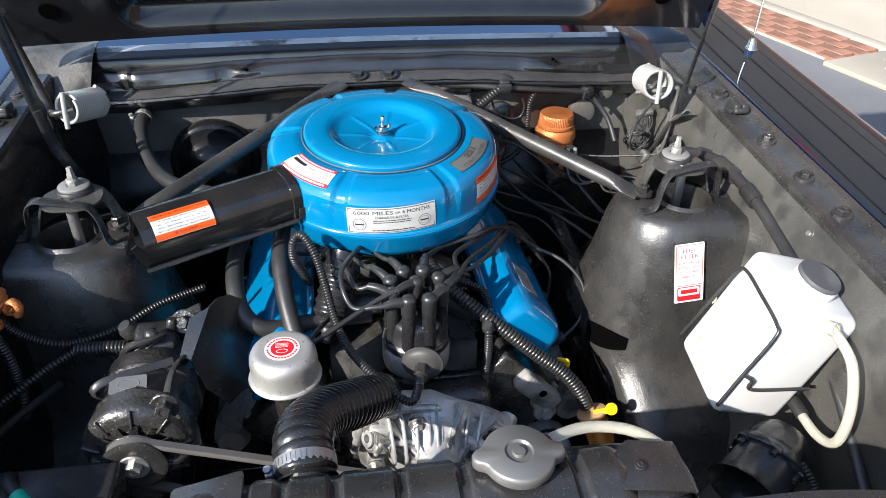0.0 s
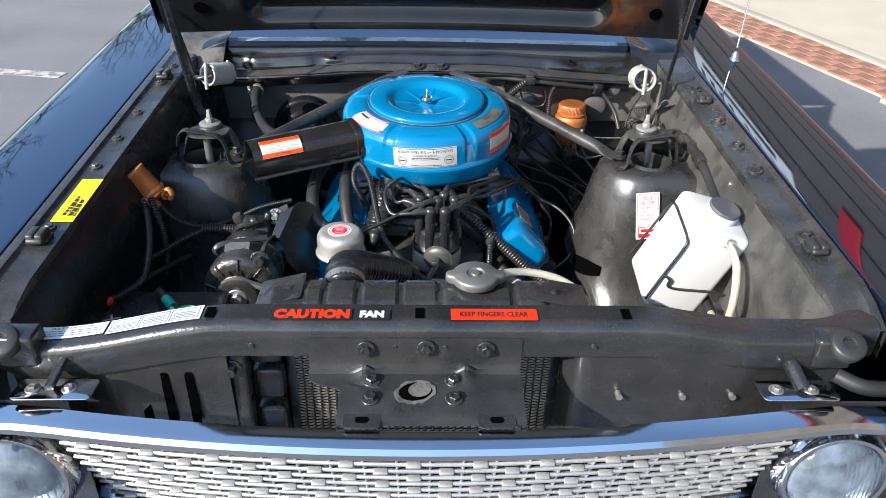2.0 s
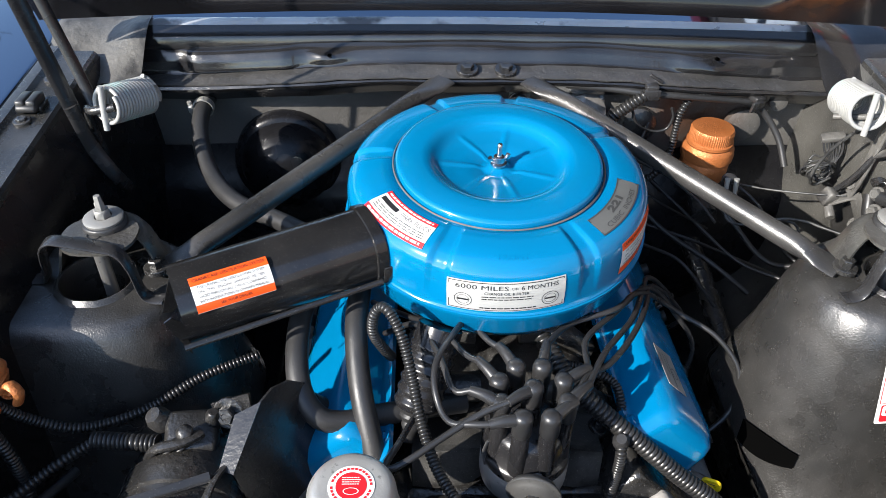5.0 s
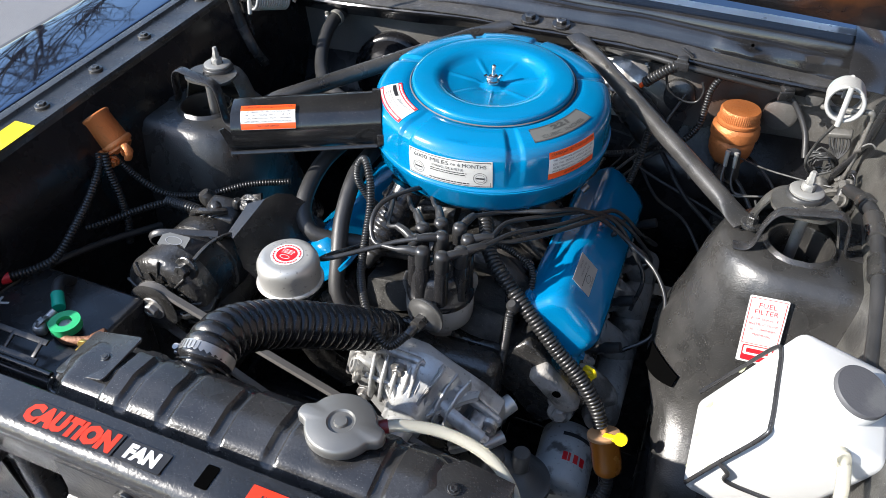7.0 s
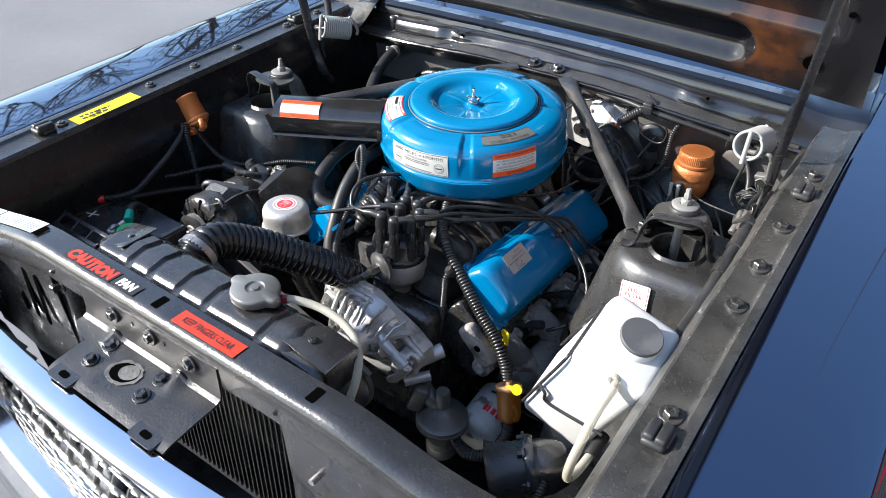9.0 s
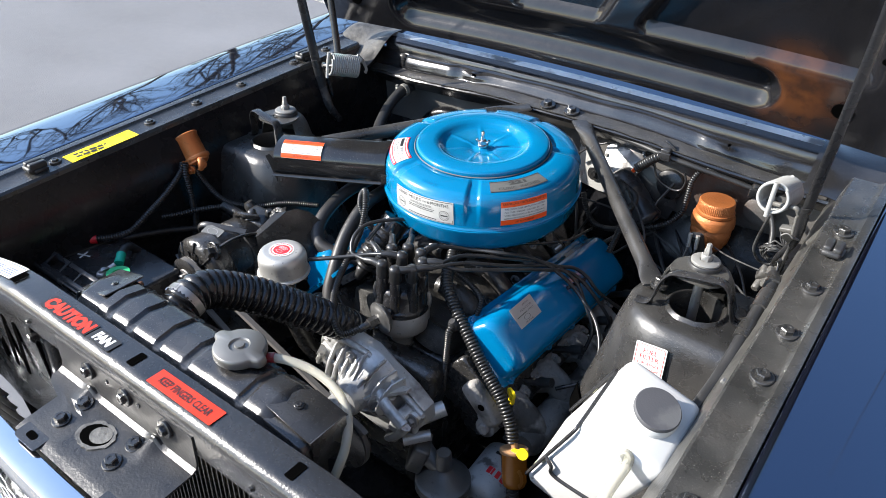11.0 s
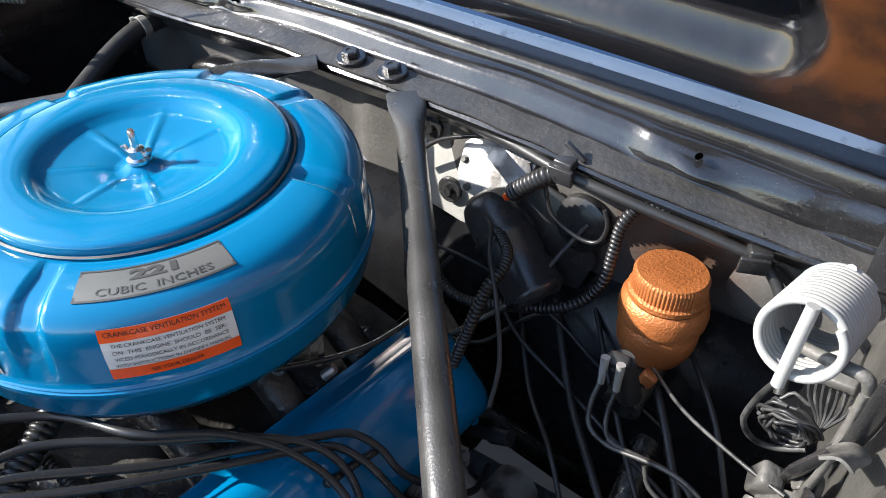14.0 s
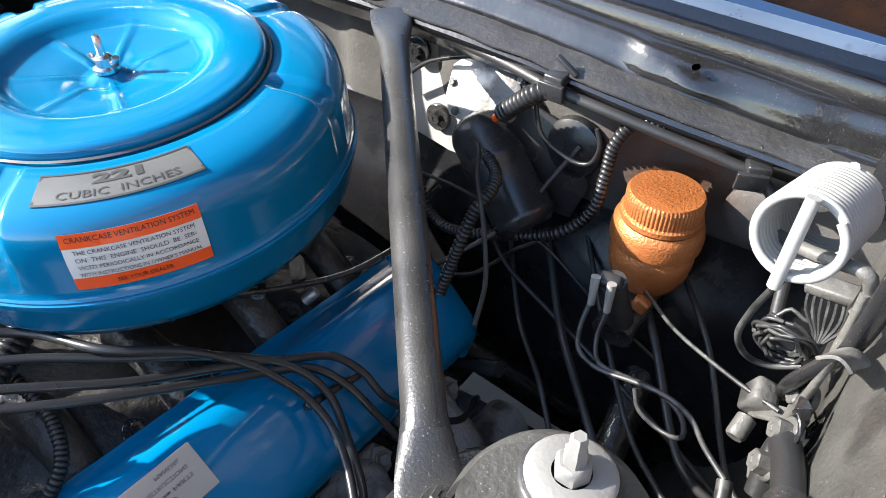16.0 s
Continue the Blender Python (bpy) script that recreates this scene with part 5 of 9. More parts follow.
def front_cover():
    bm = bmesh.new()
    box(bm, (0.24, 0.06, 0.22), pose(0.01, 0.475, 0.56), 0.02)
    part("timing_cover", bm, DIRTY, engine)
    plate = [(-0.075, 0.700), (-0.020, 0.716), (0.030, 0.712), (0.075, 0.684), (0.120, 0.662), (0.152, 0.640), (0.156, 0.612), (0.130, 0.575), (0.112, 0.545), (0.060, 0.530), (-0.040, 0.545), (-0.080, 0.600), (-0.090, 0.660)]
    bm = slab(bmesh.new(), plate, 0.030, Matrix(((1, 0, 0, 0), (0, 0, -1, 0.400), (0, 1, 0, 0), (0, 0, 0, 1))), 0.003)
    ob = part("water_pump", bm, ALLOY, engine, "raw cast aluminium water pump and front cover", 35)
    hub = Vector((0.028, 0.0, 0.640))
    m = aim((hub.x, 0.400, hub.z), (0, -1, 0.05))
    bm = turned(bmesh.new(), [(0.074, -0.004), (0.070, 0.012), (0.056, 0.026), (0.044, 0.034), (0.034, 0.046), (0.031, 0.074), (0.022, 0.078), (0.018, 0.11), (0, 0.11)], m, 28)
    part("pump_housing", bm, ALLOY, ob)
    for a, l in ((20, 0.100), (62, 0.078), (128, 0.080), (160, 0.090), (-28, 0.10)):
        c, d = math.cos(radians(a)), math.sin(radians(a))
        outline = [(0.026, -0.060), (0.040, -0.046), (l * 0.7, -0.024), (l, -0.010), (l, 0.004), (0.026, 0.004)]
        rib = Matrix(((c, 0, -d, hub.x), (0, 1, 0, 0.398), (d, 0, c, hub.z), (0, 0, 0, 1)))
        bm = slab(bmesh.new(), outline, 0.006, rib @ pose(0, 0, 0.003), 0.0015)
        part("rib", bm, ALLOY, ob)
    for k in range(9):
        a = radians(196 - 27 * k)
        l = 0.060 + 0.012 * (k % 3)
        c, d = math.cos(a), math.sin(a)
        outline = [(0.030, -0.046), (l * 0.8, -0.022), (l, -0.012), (l, 0.004), (0.030, 0.004)]
        rib = Matrix(((c, 0, -d, hub.x), (0, 1, 0, 0.392), (d, 0, c, hub.z), (0, 0, 0, 1)))
        part("fin", slab(bmesh.new(), outline, 0.0035, rib @ pose(0, 0, 0.0017), 0.0008), ALLOY, ob)
    for x0, z0, x1, z1 in ((-0.075, 0.700, -0.020, 0.716), (-0.020, 0.716, 0.030, 0.712), (0.030, 0.712, 0.075, 0.684), (0.075, 0.684, 0.152, 0.640), (0.152, 0.640, 0.130, 0.575), (-0.075, 0.700, -0.088, 0.640)):
        part("edge_rib", tube(bmesh.new(), [(x0, 0.394, z0 - 0.004), (x1, 0.394, z1 - 0.004)], 0.0065, 8, step=0.02), ALLOY, ob)
    for size, at, turn in (((0.030, 0.030, 0.022), (-0.050, 0.388, 0.690), (14, 8, -6)), ((0.022, 0.056, 0.046), (0.120, 0.384, 0.622), (8, 20, 0)), ((0.028, 0.028, 0.036), (-0.056, 0.388, 0.652), (10, -14, 0))):
        part("cast_block", box(bmesh.new(), size, pose(*at, *turn), 0.005, 2), ALLOY, ob)
    for k in range(8):
        x = -0.036 + 0.0195 * k
        z = 0.690 - 0.27 * max(0.0, x - 0.020)
        web = [(-0.046, -0.030), (-0.034, -0.006), (-0.012, 0.014), (0.016, 0.018), (0.016, -0.040), (-0.040, -0.046)]
        turn = Matrix(((math.sin(radians(4 * k - 8)), 0, math.cos(radians(4 * k - 8)), x), (math.cos(radians(4 * k - 8)), 0, -math.sin(radians(4 * k - 8)), 0.392), (0, 1, 0, z), (0, 0, 0, 1)))
        part("web", slab(bmesh.new(), web, 0.0042, turn, 0.001), ALLOY, ob)
    for x0, z0, x1, z1 in ((-0.045, 0.676, 0.030, 0.672), (0.030, 0.672, 0.110, 0.636)):
        part("web", tube(bmesh.new(), [(x0, 0.366, z0), (x1, 0.366, z1)], 0.0048, 8, step=0.02), ALLOY, ob)
    for x, y, z in ((0.003, 0.386, 0.694), (0.067, 0.388, 0.664), (0.142, 0.384, 0.628), (0.094, 0.386, 0.560), (-0.060, 0.388, 0.690), (-0.058, 0.388, 0.610)):
        bm = turned(bmesh.new(), [(0.0135, 0.0), (0.0125, 0.018), (0.0105, 0.020), (0, 0.020)], aim((x, y + 0.014, z), (0, -1, 0.08)), 14)
        part("boss", bm, ALLOY, ob)
        bolt((x, y - 0.006, z), (0, -1, 0.08), ob, 0.0078, STEEL, tall=0.9)
    bm = bmesh.new()
    tube(bm, [(0.067, 0.372, 0.662), (0.100, 0.362, 0.648), (0.140, 0.358, 0.630)], 0.011, 8, flat=0.7)
    part("arm", bm, ALLOY, ob)
    bm = bmesh.new()
    tube(bm, [(0.142, 0.362, 0.626), (0.120, 0.368, 0.590), (0.094, 0.372, 0.560)], 0.010, 8, flat=0.7)
    part("arm", bm, ALLOY, ob)
    for a, b, r in (((0.112, 0.385, 0.592), (0.158, 0.452, 0.612), 0.0145), ((0.125, 0.375, 0.572), (0.160, 0.410, 0.580), 0.010), ((-0.030, 0.392, 0.664), (-0.070, 0.372, 0.684), 0.0125)):
        bm = turned(bmesh.new(), [(r * 1.1, 0), (r, 0.012), (r, (Vector(b) - Vector(a)).length), (r * 0.5, (Vector(b) - Vector(a)).length), (r * 0.5, 0.02), (0, 0.02)], aim(a, Vector(b) - Vector(a)), 18)
        part("pipe_stub", bm, ALLOY, ob)
    bm = tube(bmesh.new(), [(-0.020, 0.430, 0.640), (-0.042, 0.448, 0.655), (-0.050, 0.454, 0.678)], 0.023, 14)
    part("hose_neck", bm, ALLOY, ob)
    clamp((-0.062, 0.376, 0.680), (-0.85, -0.4, 0.4), 0.0145, ob)
    bm = turned(bmesh.new(), [(0.058, -0.012), (0.065, -0.008), (0.055, 0.0), (0.065, 0.008), (0.058, 0.010), (0.03, 0.012), (0, 0.012)], aim((0.028, 0.318, 0.570), (0, -1, 0)), 40)
    part("fan_pulley", bm, BLACK, engine, "black fan belt pulley")


front_cover()


def fuel_pump():
    ob = thing("fuel_pump", (0.17, 0.43, 0.36), "dull grey mechanical fuel pump on the engine front", "fuel pump")
    m = pose(0.192, 0.407, 0.016)
    bm = turned(bmesh.new(), [(0.0145, 0.50), (0.0145, 0.540), (0.0120, 0.544), (0, 0.544)], m, 20)
    part("dome", bm, GREYIRON, ob)
    bm = turned(bmesh.new(), [(0.026, 0.440), (0.046, 0.455), (0.0515, 0.461), (0.0515, 0.467), (0.0490, 0.4685), (0.0515, 0.470), (0.0510, 0.477), (0.043, 0.480), (0.034, 0.494), (0.020, 0.502), (0.015, 0.508)], m, 36)
    part("diaphragm_body", bm, GREYIRON, ob)
    bm = turned(bmesh.new(), [(0.030, 0.38), (0.032, 0.40), (0.028, 0.405), (0.032, 0.412), (0.028, 0.418), (0.031, 0.425), (0.028, 0.446)], m, 28)
    part("lower_bowl", bm, GREYIRON, ob)
    bm = bmesh.new()
    tube(bm, [(0.186, 0.41, 0.515), (0.160, 0.405, 0.53), (0.12, 0.42, 0.545)], 0.018, 12)
    box(bm, (0.03, 0.055, 0.06), pose(0.140, 0.402, 0.530, 0, 20, 30), 0.006)
    part("mounting_arm", bm, GREYIRON, ob)


fuel_pump()


def oil_filter():
    axis = Vector((0.05, -1.0, -0.05)).normalized()
    a = Vector((0.246, 0.545, 0.456))
    ob = thing("oil_filter", (0.24, 0.48, 0.42), "white canister oil filter with red and black print", "oil filter")
    m = frame_of(a, (1, 0.05, 0), axis)
    bm = turned(bmesh.new(), [(0.034, 0.0), (0.046, 0.004), (0.047, 0.012), (0.047, 0.100), (0.043, 0.110), (0.034, 0.114), (0.0, 0.114)], m, 40)
    part("canister", bm, OLDWHITE, ob)

    def wrap(q):
        t = q.x / 0.0473 + radians(72)
        return m @ Vector((0.0474 * math.cos(t), 0.0474 * math.sin(t), 0.06 + q.y))
    for x, w in ((-0.036, 0.009), (-0.024, 0.008), (-0.013, 0.004), (-0.006, 0.008)):
        patch(wrap, w, 0.016, REDINK, ob, "print_bar", nx=4, cx=x + 0.02, cy=0.012)
    patch(wrap, 0.05, 0.007, INK, ob, "print_bar", nx=10, cx=0.0, cy=-0.030)


oil_filter()


# ---- air cleaner ----
AC = Vector((-0.006, 0.779))


def air_cleaner():
    ob = thing("air_cleaner", (AC.x, AC.y, 0.835), "round blue air cleaner with black snorkel and stickers", "air cleaner")
    c = pose(AC.x, AC.y, 0.0)
    bm = turned(bmesh.new(), [(0.06, 0.828), (0.13, 0.826), (0.168, 0.829), (0.183, 0.838), (0.1910, 0.853), (0.1945, 0.874), (0.1970, 0.879), (0.1970, 0.8825), (0.193, 0.884)], c, 96)
    part("base_pan", bm, BLUE, ob)
    profile = [(0.1945, 0.8825), (0.1955, 0.8845), (0.1935, 0.8865), (0.1928, 0.893), (0.1922, 0.915), (0.1912, 0.930), (0.1885, 0.9400), (0.183, 0.9475), (0.175, 0.9525), (0.164, 0.9555), (0.150, 0.9575), (0.138, 0.9585), (0.1345, 0.9565), (0.1315, 0.9560), (0.125, 0.9565)]
    grooves = [radians(a) for a in (245, 299, 27, 80, 118, 172)]
    bm = bmesh.new()
    seg = 360
    rings = []
    for j, (r, z) in enumerate(profile):
        ring = []
        for i in range(seg):
            a = 2 * math.pi * i / seg
            g = max(smooth(radians(4.2), radians(2.6), abs((a - q + math.pi) % (2 * math.pi) - math.pi)) for q in grooves)
            depth = smooth(0.895, 0.934, z) * smooth(0.1345, 0.142, r)
            dr, dz = -0.0038 * g * depth * smooth(0.16, 0.188, r), -0.0042 * g * depth * smooth(0.192, 0.180, r)
            ring.append(bm.verts.new(c @ Vector(((r + dr) * math.cos(a), (r + dr) * math.sin(a), z + dz))))
        rings.append(ring)
    for a, b in zip(rings, rings[1:]):
        for i in range(seg):
            bm.faces.new((a[i], a[(i + 1) % seg], b[(i + 1) % seg], b[i]))
    part("lid_ring", bm, BLUE, ob, sharp=60)
    seg = 180
    profile = [(0.1295, 0.957), (0.1300, 0.9635), (0.1285, 0.9665), (0.124, 0.9680), (0.098, 0.9690), (0.090, 0.9678), (0.083, 0.9630), (0.077, 0.9580), (0.070, 0.9562), (0.050, 0.9545), (0.030, 0.9525), (0.024, 0.9500), (0.018, 0.9490), (0.012, 0.9530), (0.006, 0.9560), (0.0, 0.9560)]
    bm = bmesh.new()
    rings = []
    for r, z in profile:
        if r == 0:
            rings.append([bm.verts.new(c @ Vector((0, 0, z)))] * seg)
            continue
        ring = []
        for i in range(seg):
            a = 2 * math.pi * i / seg
            ray = abs(((a / (2 * math.pi) * 7) % 1.0) - 0.5) / 7 * 2 * math.pi * r
            lift = 0.0014 * smooth(0.0042, 0.0016, ray) * smooth(0.076, 0.068, r) * smooth(0.016, 0.022, r)
            ring.append(bm.verts.new(c @ Vector((r * math.cos(a), r * math.sin(a), z + lift))))
        rings.append(ring)
    for a, b in zip(rings, rings[1:]):
        for i in range(seg):
            if b[0] is b[1]:
                bm.faces.new((a[i], a[(i + 1) % seg], b[0]))
            else:
                bm.faces.new((a[i], a[(i + 1) % seg], b[(i + 1) % seg], b[i]))
    part("lid_disc", bm, BLUE, ob, sharp=60)
    bm = turned(bmesh.new(), [(0.134, 0.9588), (0.1325, 0.9600), (0.1312, 0.9588)], c, 120)
    part("gasket_line", bm, DARKCAP, ob)
    bm = bmesh.new()
    turned(bm, [(0.0105, 0.9555), (0.0105, 0.9585), (0.0075, 0.9600), (0.0070, 0.967), (0.0050, 0.9685), (0.0034, 0.9685), (0.0034, 0.984), (0.0024, 0.9855), (0.0, 0.9855)], c, 14)
    for a in (20, 200):
        tube(bm, [c @ Vector((0.005 * math.cos(radians(a)), 0.005 * math.sin(radians(a)), 0.962)), c @ Vector((0.0105 * math.cos(radians(a)), 0.0105 * math.sin(radians(a)), 0.964)), c @ Vector((0.0125 * math.cos(radians(a)), 0.0125 * math.sin(radians(a)), 0.968))], 0.0030, 8)
    part("wing_nut", bm, BARE, ob, "shiny steel wing nut")

    # snorkel
    d = Vector((-0.905, -0.425, 0)).normalized()
    w = Vector((-d.y, d.x, 0))
    start = Vector((AC.x, AC.y, 0.911)) + d * 0.150 + w * 0.022
    out = [(0.0, 1.0), (0.06, 1.0), (0.20, 0.99), (0.264, 0.98)]

    def sect(q, k, grow=0.0):
        pts = []
        for i in range(28):
            a = 2 * math.pi * i / 28
            cx, cz = math.cos(a), math.sin(a)
            sx = math.copysign(abs(cx) ** 0.72, cx) * (0.0445 * k + grow)
            sz = math.copysign(abs(cz) ** 0.72, cz) * (0.0375 * k + grow)
            pts.append(q + w * sx + Vector((0, 0, sz)))
        return pts
    bm = bmesh.new()
    rings = []
    for t, k in out:
        rings.append([bm.verts.new(p) for p in sect(start + d * t + Vector((0, 0, -0.004 * t / 0.27)), k)])
    endc = start + d * 0.264 + Vector((0, 0, -0.004))
    rings.append([bm.verts.new(p) for p in sect(endc, 0.98, -0.0025)])
    rings.append([bm.verts.new(p) for p in sect(endc - d * 0.10, 0.98, -0.0025)])
    for a, b in zip(rings, rings[1:]):
        for i in range(28):
            bm.faces.new((a[i], a[(i + 1) % 28], b[(i + 1) % 28], b[i]))
    bm.faces.new(rings[-1])
    for s in (-1, 1):
        tube(bm, [start + d * 0.04 + w * s * 0.047 + Vector((0, 0, -0.022)), endc + w * s * 0.047 + Vector((0, 0, -0.022)) + d * 0.006], 0.0035, 6, step=0.05, flat=0.5)
    for s, drop in ((1, 0.0), (-1, 0.010)):
        mm = frame_of(endc + w * (0.040 * s) + Vector((0, 0, -0.014 - drop)), d, w * s)
        slab(bm, [(0.0, 0.028), (0.018, -0.030 + drop), (0.010, -0.034 + drop), (-0.004, -0.016)], 0.002, mm)
    snorkel = part("snorkel", bm, SNORKELBLACK, ob, "gloss black intake snorkel with an orange and white sticker", 50)
    bm = bmesh.new()
    for r0, r1 in ((0.0465, 0.050),):
        rings = [[bm.verts.new(p) for p in sect(start + d * t, 1.0, g)] for t, g in ((0.030, 0.0), (0.031, 0.003), (0.044, 0.003), (0.045, 0.0))]
        for a, b in zip(rings, rings[1:]):
            for i in range(28):
                bm.faces.new((a[i], a[(i + 1) % 28], b[(i + 1) % 28], b[i]))
    part("snorkel_band", bm, SNORKELBLACK, snorkel)
    bm = bmesh.new()
    m = frame_of(start + d * 0.030 + w * 0.050 + Vector((0, 0, -0.012)), d, w)
    slab(bm, [(-0.020, -0.002), (-0.014, -0.010), (0.008, -0.012), (0.010, 0.010), (0.006, 0.012)], 0.002, m, 0.0006)
    turned(bm, [(0.0045, 0), (0.0045, 0.005), (0, 0.005)], m @ pose(-0.010, -0.004, 0), 8)
    part("clip", bm, SNORKELBLACK, ob)

    # sticker on the snorkel, over its upper front edge
    def over(q):
        u = radians(47) + q.y / 0.044
        k = 0.72
        sx = math.copysign(abs(math.cos(u)) ** k, math.cos(u)) * 0.0452
        sz = math.copysign(abs(math.sin(u)) ** k, math.sin(u)) * 0.0382
        return start + d * (0.205 - q.x) + w * sx + Vector((0, 0, sz)) + Vector((0, 0, q.z))
    vent_sticker(over, 0.084, 0.050, snorkel, 20)

    # stickers on the drum
    def drum(angle, z, r=0.1934, tilt=0.0):
        def g(q):
            x = q.x * math.cos(tilt) - q.y * math.sin(tilt)
            y = q.x * math.sin(tilt) + q.y * math.cos(tilt)
            a = radians(angle) + x / r
            rr = r + q.z - 0.0012 * smooth(0.915, 0.930, z + y) - 0.0028 * smooth(0.928, 0.942, z + y)
            return Vector((AC.x + rr * math.cos(a), AC.y + rr * math.sin(a), z + y))
        return g
    vent_sticker(drum(328.0, 0.9180), 0.092, 0.046, ob, 26)
    g = drum(269.0, 0.9120, tilt=0.035)
    patch(g, 0.136, 0.044, SILVERPAPER, ob, "service_sticker", "white oil change sticker with black print", 26)
    e = 0.0004
    for cx, cy, ww, hh in ((0, 0.0202, 0.132, 0.0009), (0, -0.0202, 0.132, 0.0009), (0.0655, 0, 0.0009, 0.041), (-0.0655, 0, 0.0009, 0.041)):
        patch(g, ww, hh, INK, ob, "sticker_border", nx=16 if ww > 0.01 else 4, cx=cx, cy=cy, lift=e)
    put = lambda gg, dx, dy: (lambda q: gg(Vector((q.x + dx, q.y + dy, e))))
    place_mesh(text_mesh("6000 MILES", 0.01, INK, 0.060, 0.0062), put(g, -0.028, 0.0140), ob)
    place_mesh(text_mesh("OR", 0.01, INK, 0.008, 0.0036), put(g, 0.0090, 0.0134), ob)
    place_mesh(text_mesh("6 MONTHS", 0.01, INK, 0.043, 0.0062), put(g, 0.0375, 0.0140), ob)
    place_mesh(text_mesh("CHANGE OIL & FILTER", 0.01, INK, 0.050, 0.0040), put(g, 0.0, 0.0062), ob)
    bar_lines(lambda q: g(Vector((q.x, q.y, e))), ob, INK, -0.028, 0.030, -0.0045, 0.0025, 2, 0.4, seed=2)
    bar_lines(lambda q: g(Vector((q.x, q.y, e))), ob, INK, -0.030, 0.034, -0.0185, -0.0150, 1, 0.5, seed=3)
    for cx in (-0.049, 0.050):
        bm = bmesh.new()
        for r0, r1 in ((0.0102, 0.0095), (0.0070, 0.0066)):
            o1 = [bm.verts.new(g(Vector((cx + r0 * math.cos(t * 0.2618), -0.006 + r0 * math.sin(t * 0.2618), e)))) for t in range(24)]
            o2 = [bm.verts.new(g(Vector((cx + r1 * math.cos(t * 0.2618), -0.006 + r1 * math.sin(t * 0.2618), e)))) for t in range(24)]
            for t in range(24):
                bm.faces.new((o1[t], o1[(t + 1) % 24], o2[(t + 1) % 24], o2[t]))
        part("round_mark", bm, INK, ob)
        patch(g, 0.0125, 0.0024, INK, ob, "mark_bar", nx=4, cx=cx, cy=-0.006, lift=e)

    # stickers on the sloping shoulder of the lid
    def shoulder(angle):
        def g(q):
            r = 0.1640 - q.y
            a = radians(angle) + q.x / 0.170
            z = 0.9555
            for (r1, z1), (r2, z2) in zip(((0.192, 0.925), (0.1885, 0.9400), (0.183, 0.9475), (0.175, 0.9525), (0.164, 0.9555), (0.150, 0.9575)), ((0.1885, 0.9400), (0.183, 0.9475), (0.175, 0.9525), (0.164, 0.9555), (0.150, 0.9575), (0.138, 0.9585))):
                if r2 <= r <= r1:
                    z = z1 + (z2 - z1) * (r1 - r) / (r1 - r2)
            return Vector((AC.x + r * math.cos(a), AC.y + r * math.sin(a), z + 0.0007 + q.z))
        return g
    g = shoulder(221)
    patch(g, 0.098, 0.036, PAPER, ob, "plug_sticker", "white and red curved spark plug sticker", 28)
    for cy in (0.0150, -0.0150):
        patch(g, 0.098, 0.0062, REDINK, ob, "red_band", nx=28, cy=cy, lift=e)
        bar_lines(lambda q: g(Vector((q.x, q.y, 2 * e))), ob, PAPER, -0.044, 0.044, cy - 0.0016, cy + 0.0016, 1, 0.8, seed=7)
    patch(g, 0.036, 0.0060, INK, ob, "brand_bar", nx=10, cx=-0.027, cy=0.0055, lift=e)
    place_mesh(text_mesh("SPARK PLUGS", 0.01, INK, 0.048, 0.0068), lambda q: g(Vector((q.x + 0.021, q.y + 0.0050, e))), ob)
    bar_lines(lambda q: g(Vector((q.x, q.y, e))), ob, INK, -0.044, 0.044, -0.0100, -0.0005, 3, 0.35, seed=8)
    g2 = shoulder(328)
    patch(g2, 0.112, 0.027, PLATE, ob, "displacement_plate", "dull grey engine displacement plate", 28, cy=0.003)
    for cx, cy, ww, hh in ((0, 0.0158, 0.112, 0.0016), (0, -0.0098, 0.112, 0.0016), (0.0552, 0.003, 0.0016, 0.027), (-0.0552, 0.003, 0.0016, 0.027)):
        patch(g2, ww, hh, DIMINK, ob, "plate_border", nx=28 if ww > 0.01 else 4, cx=cx, cy=cy, lift=e)
    place_mesh(text_mesh("221", 0.01, DIMINK, 0.036, 0.0095, bold=0.05), lambda q: g2(Vector((q.x, q.y + 0.0085, e))), ob)
    place_mesh(text_mesh("CUBIC  INCHES", 0.01, DIMINK, 0.082, 0.0060), lambda q: g2(Vector((q.x, q.y - 0.0035, e))), ob)
    g3 = shoulder(271)
    place_mesh(text_mesh("FRONT", 0.01, BLUE, 0.034, 0.007), lambda q: g3(Vector((q.x, q.y - 0.008, -0.0002))), ob)
    # the whole cleaner sits a little higher at its rear
    lean = pose(AC.x, AC.y, 0.956) @ pose(0, 0, 0, 3.4, 0, 0) @ pose(-AC.x, -AC.y, -0.95)
    for child in ob.children:
        child.matrix_basis = lean @ child.matrix_basis


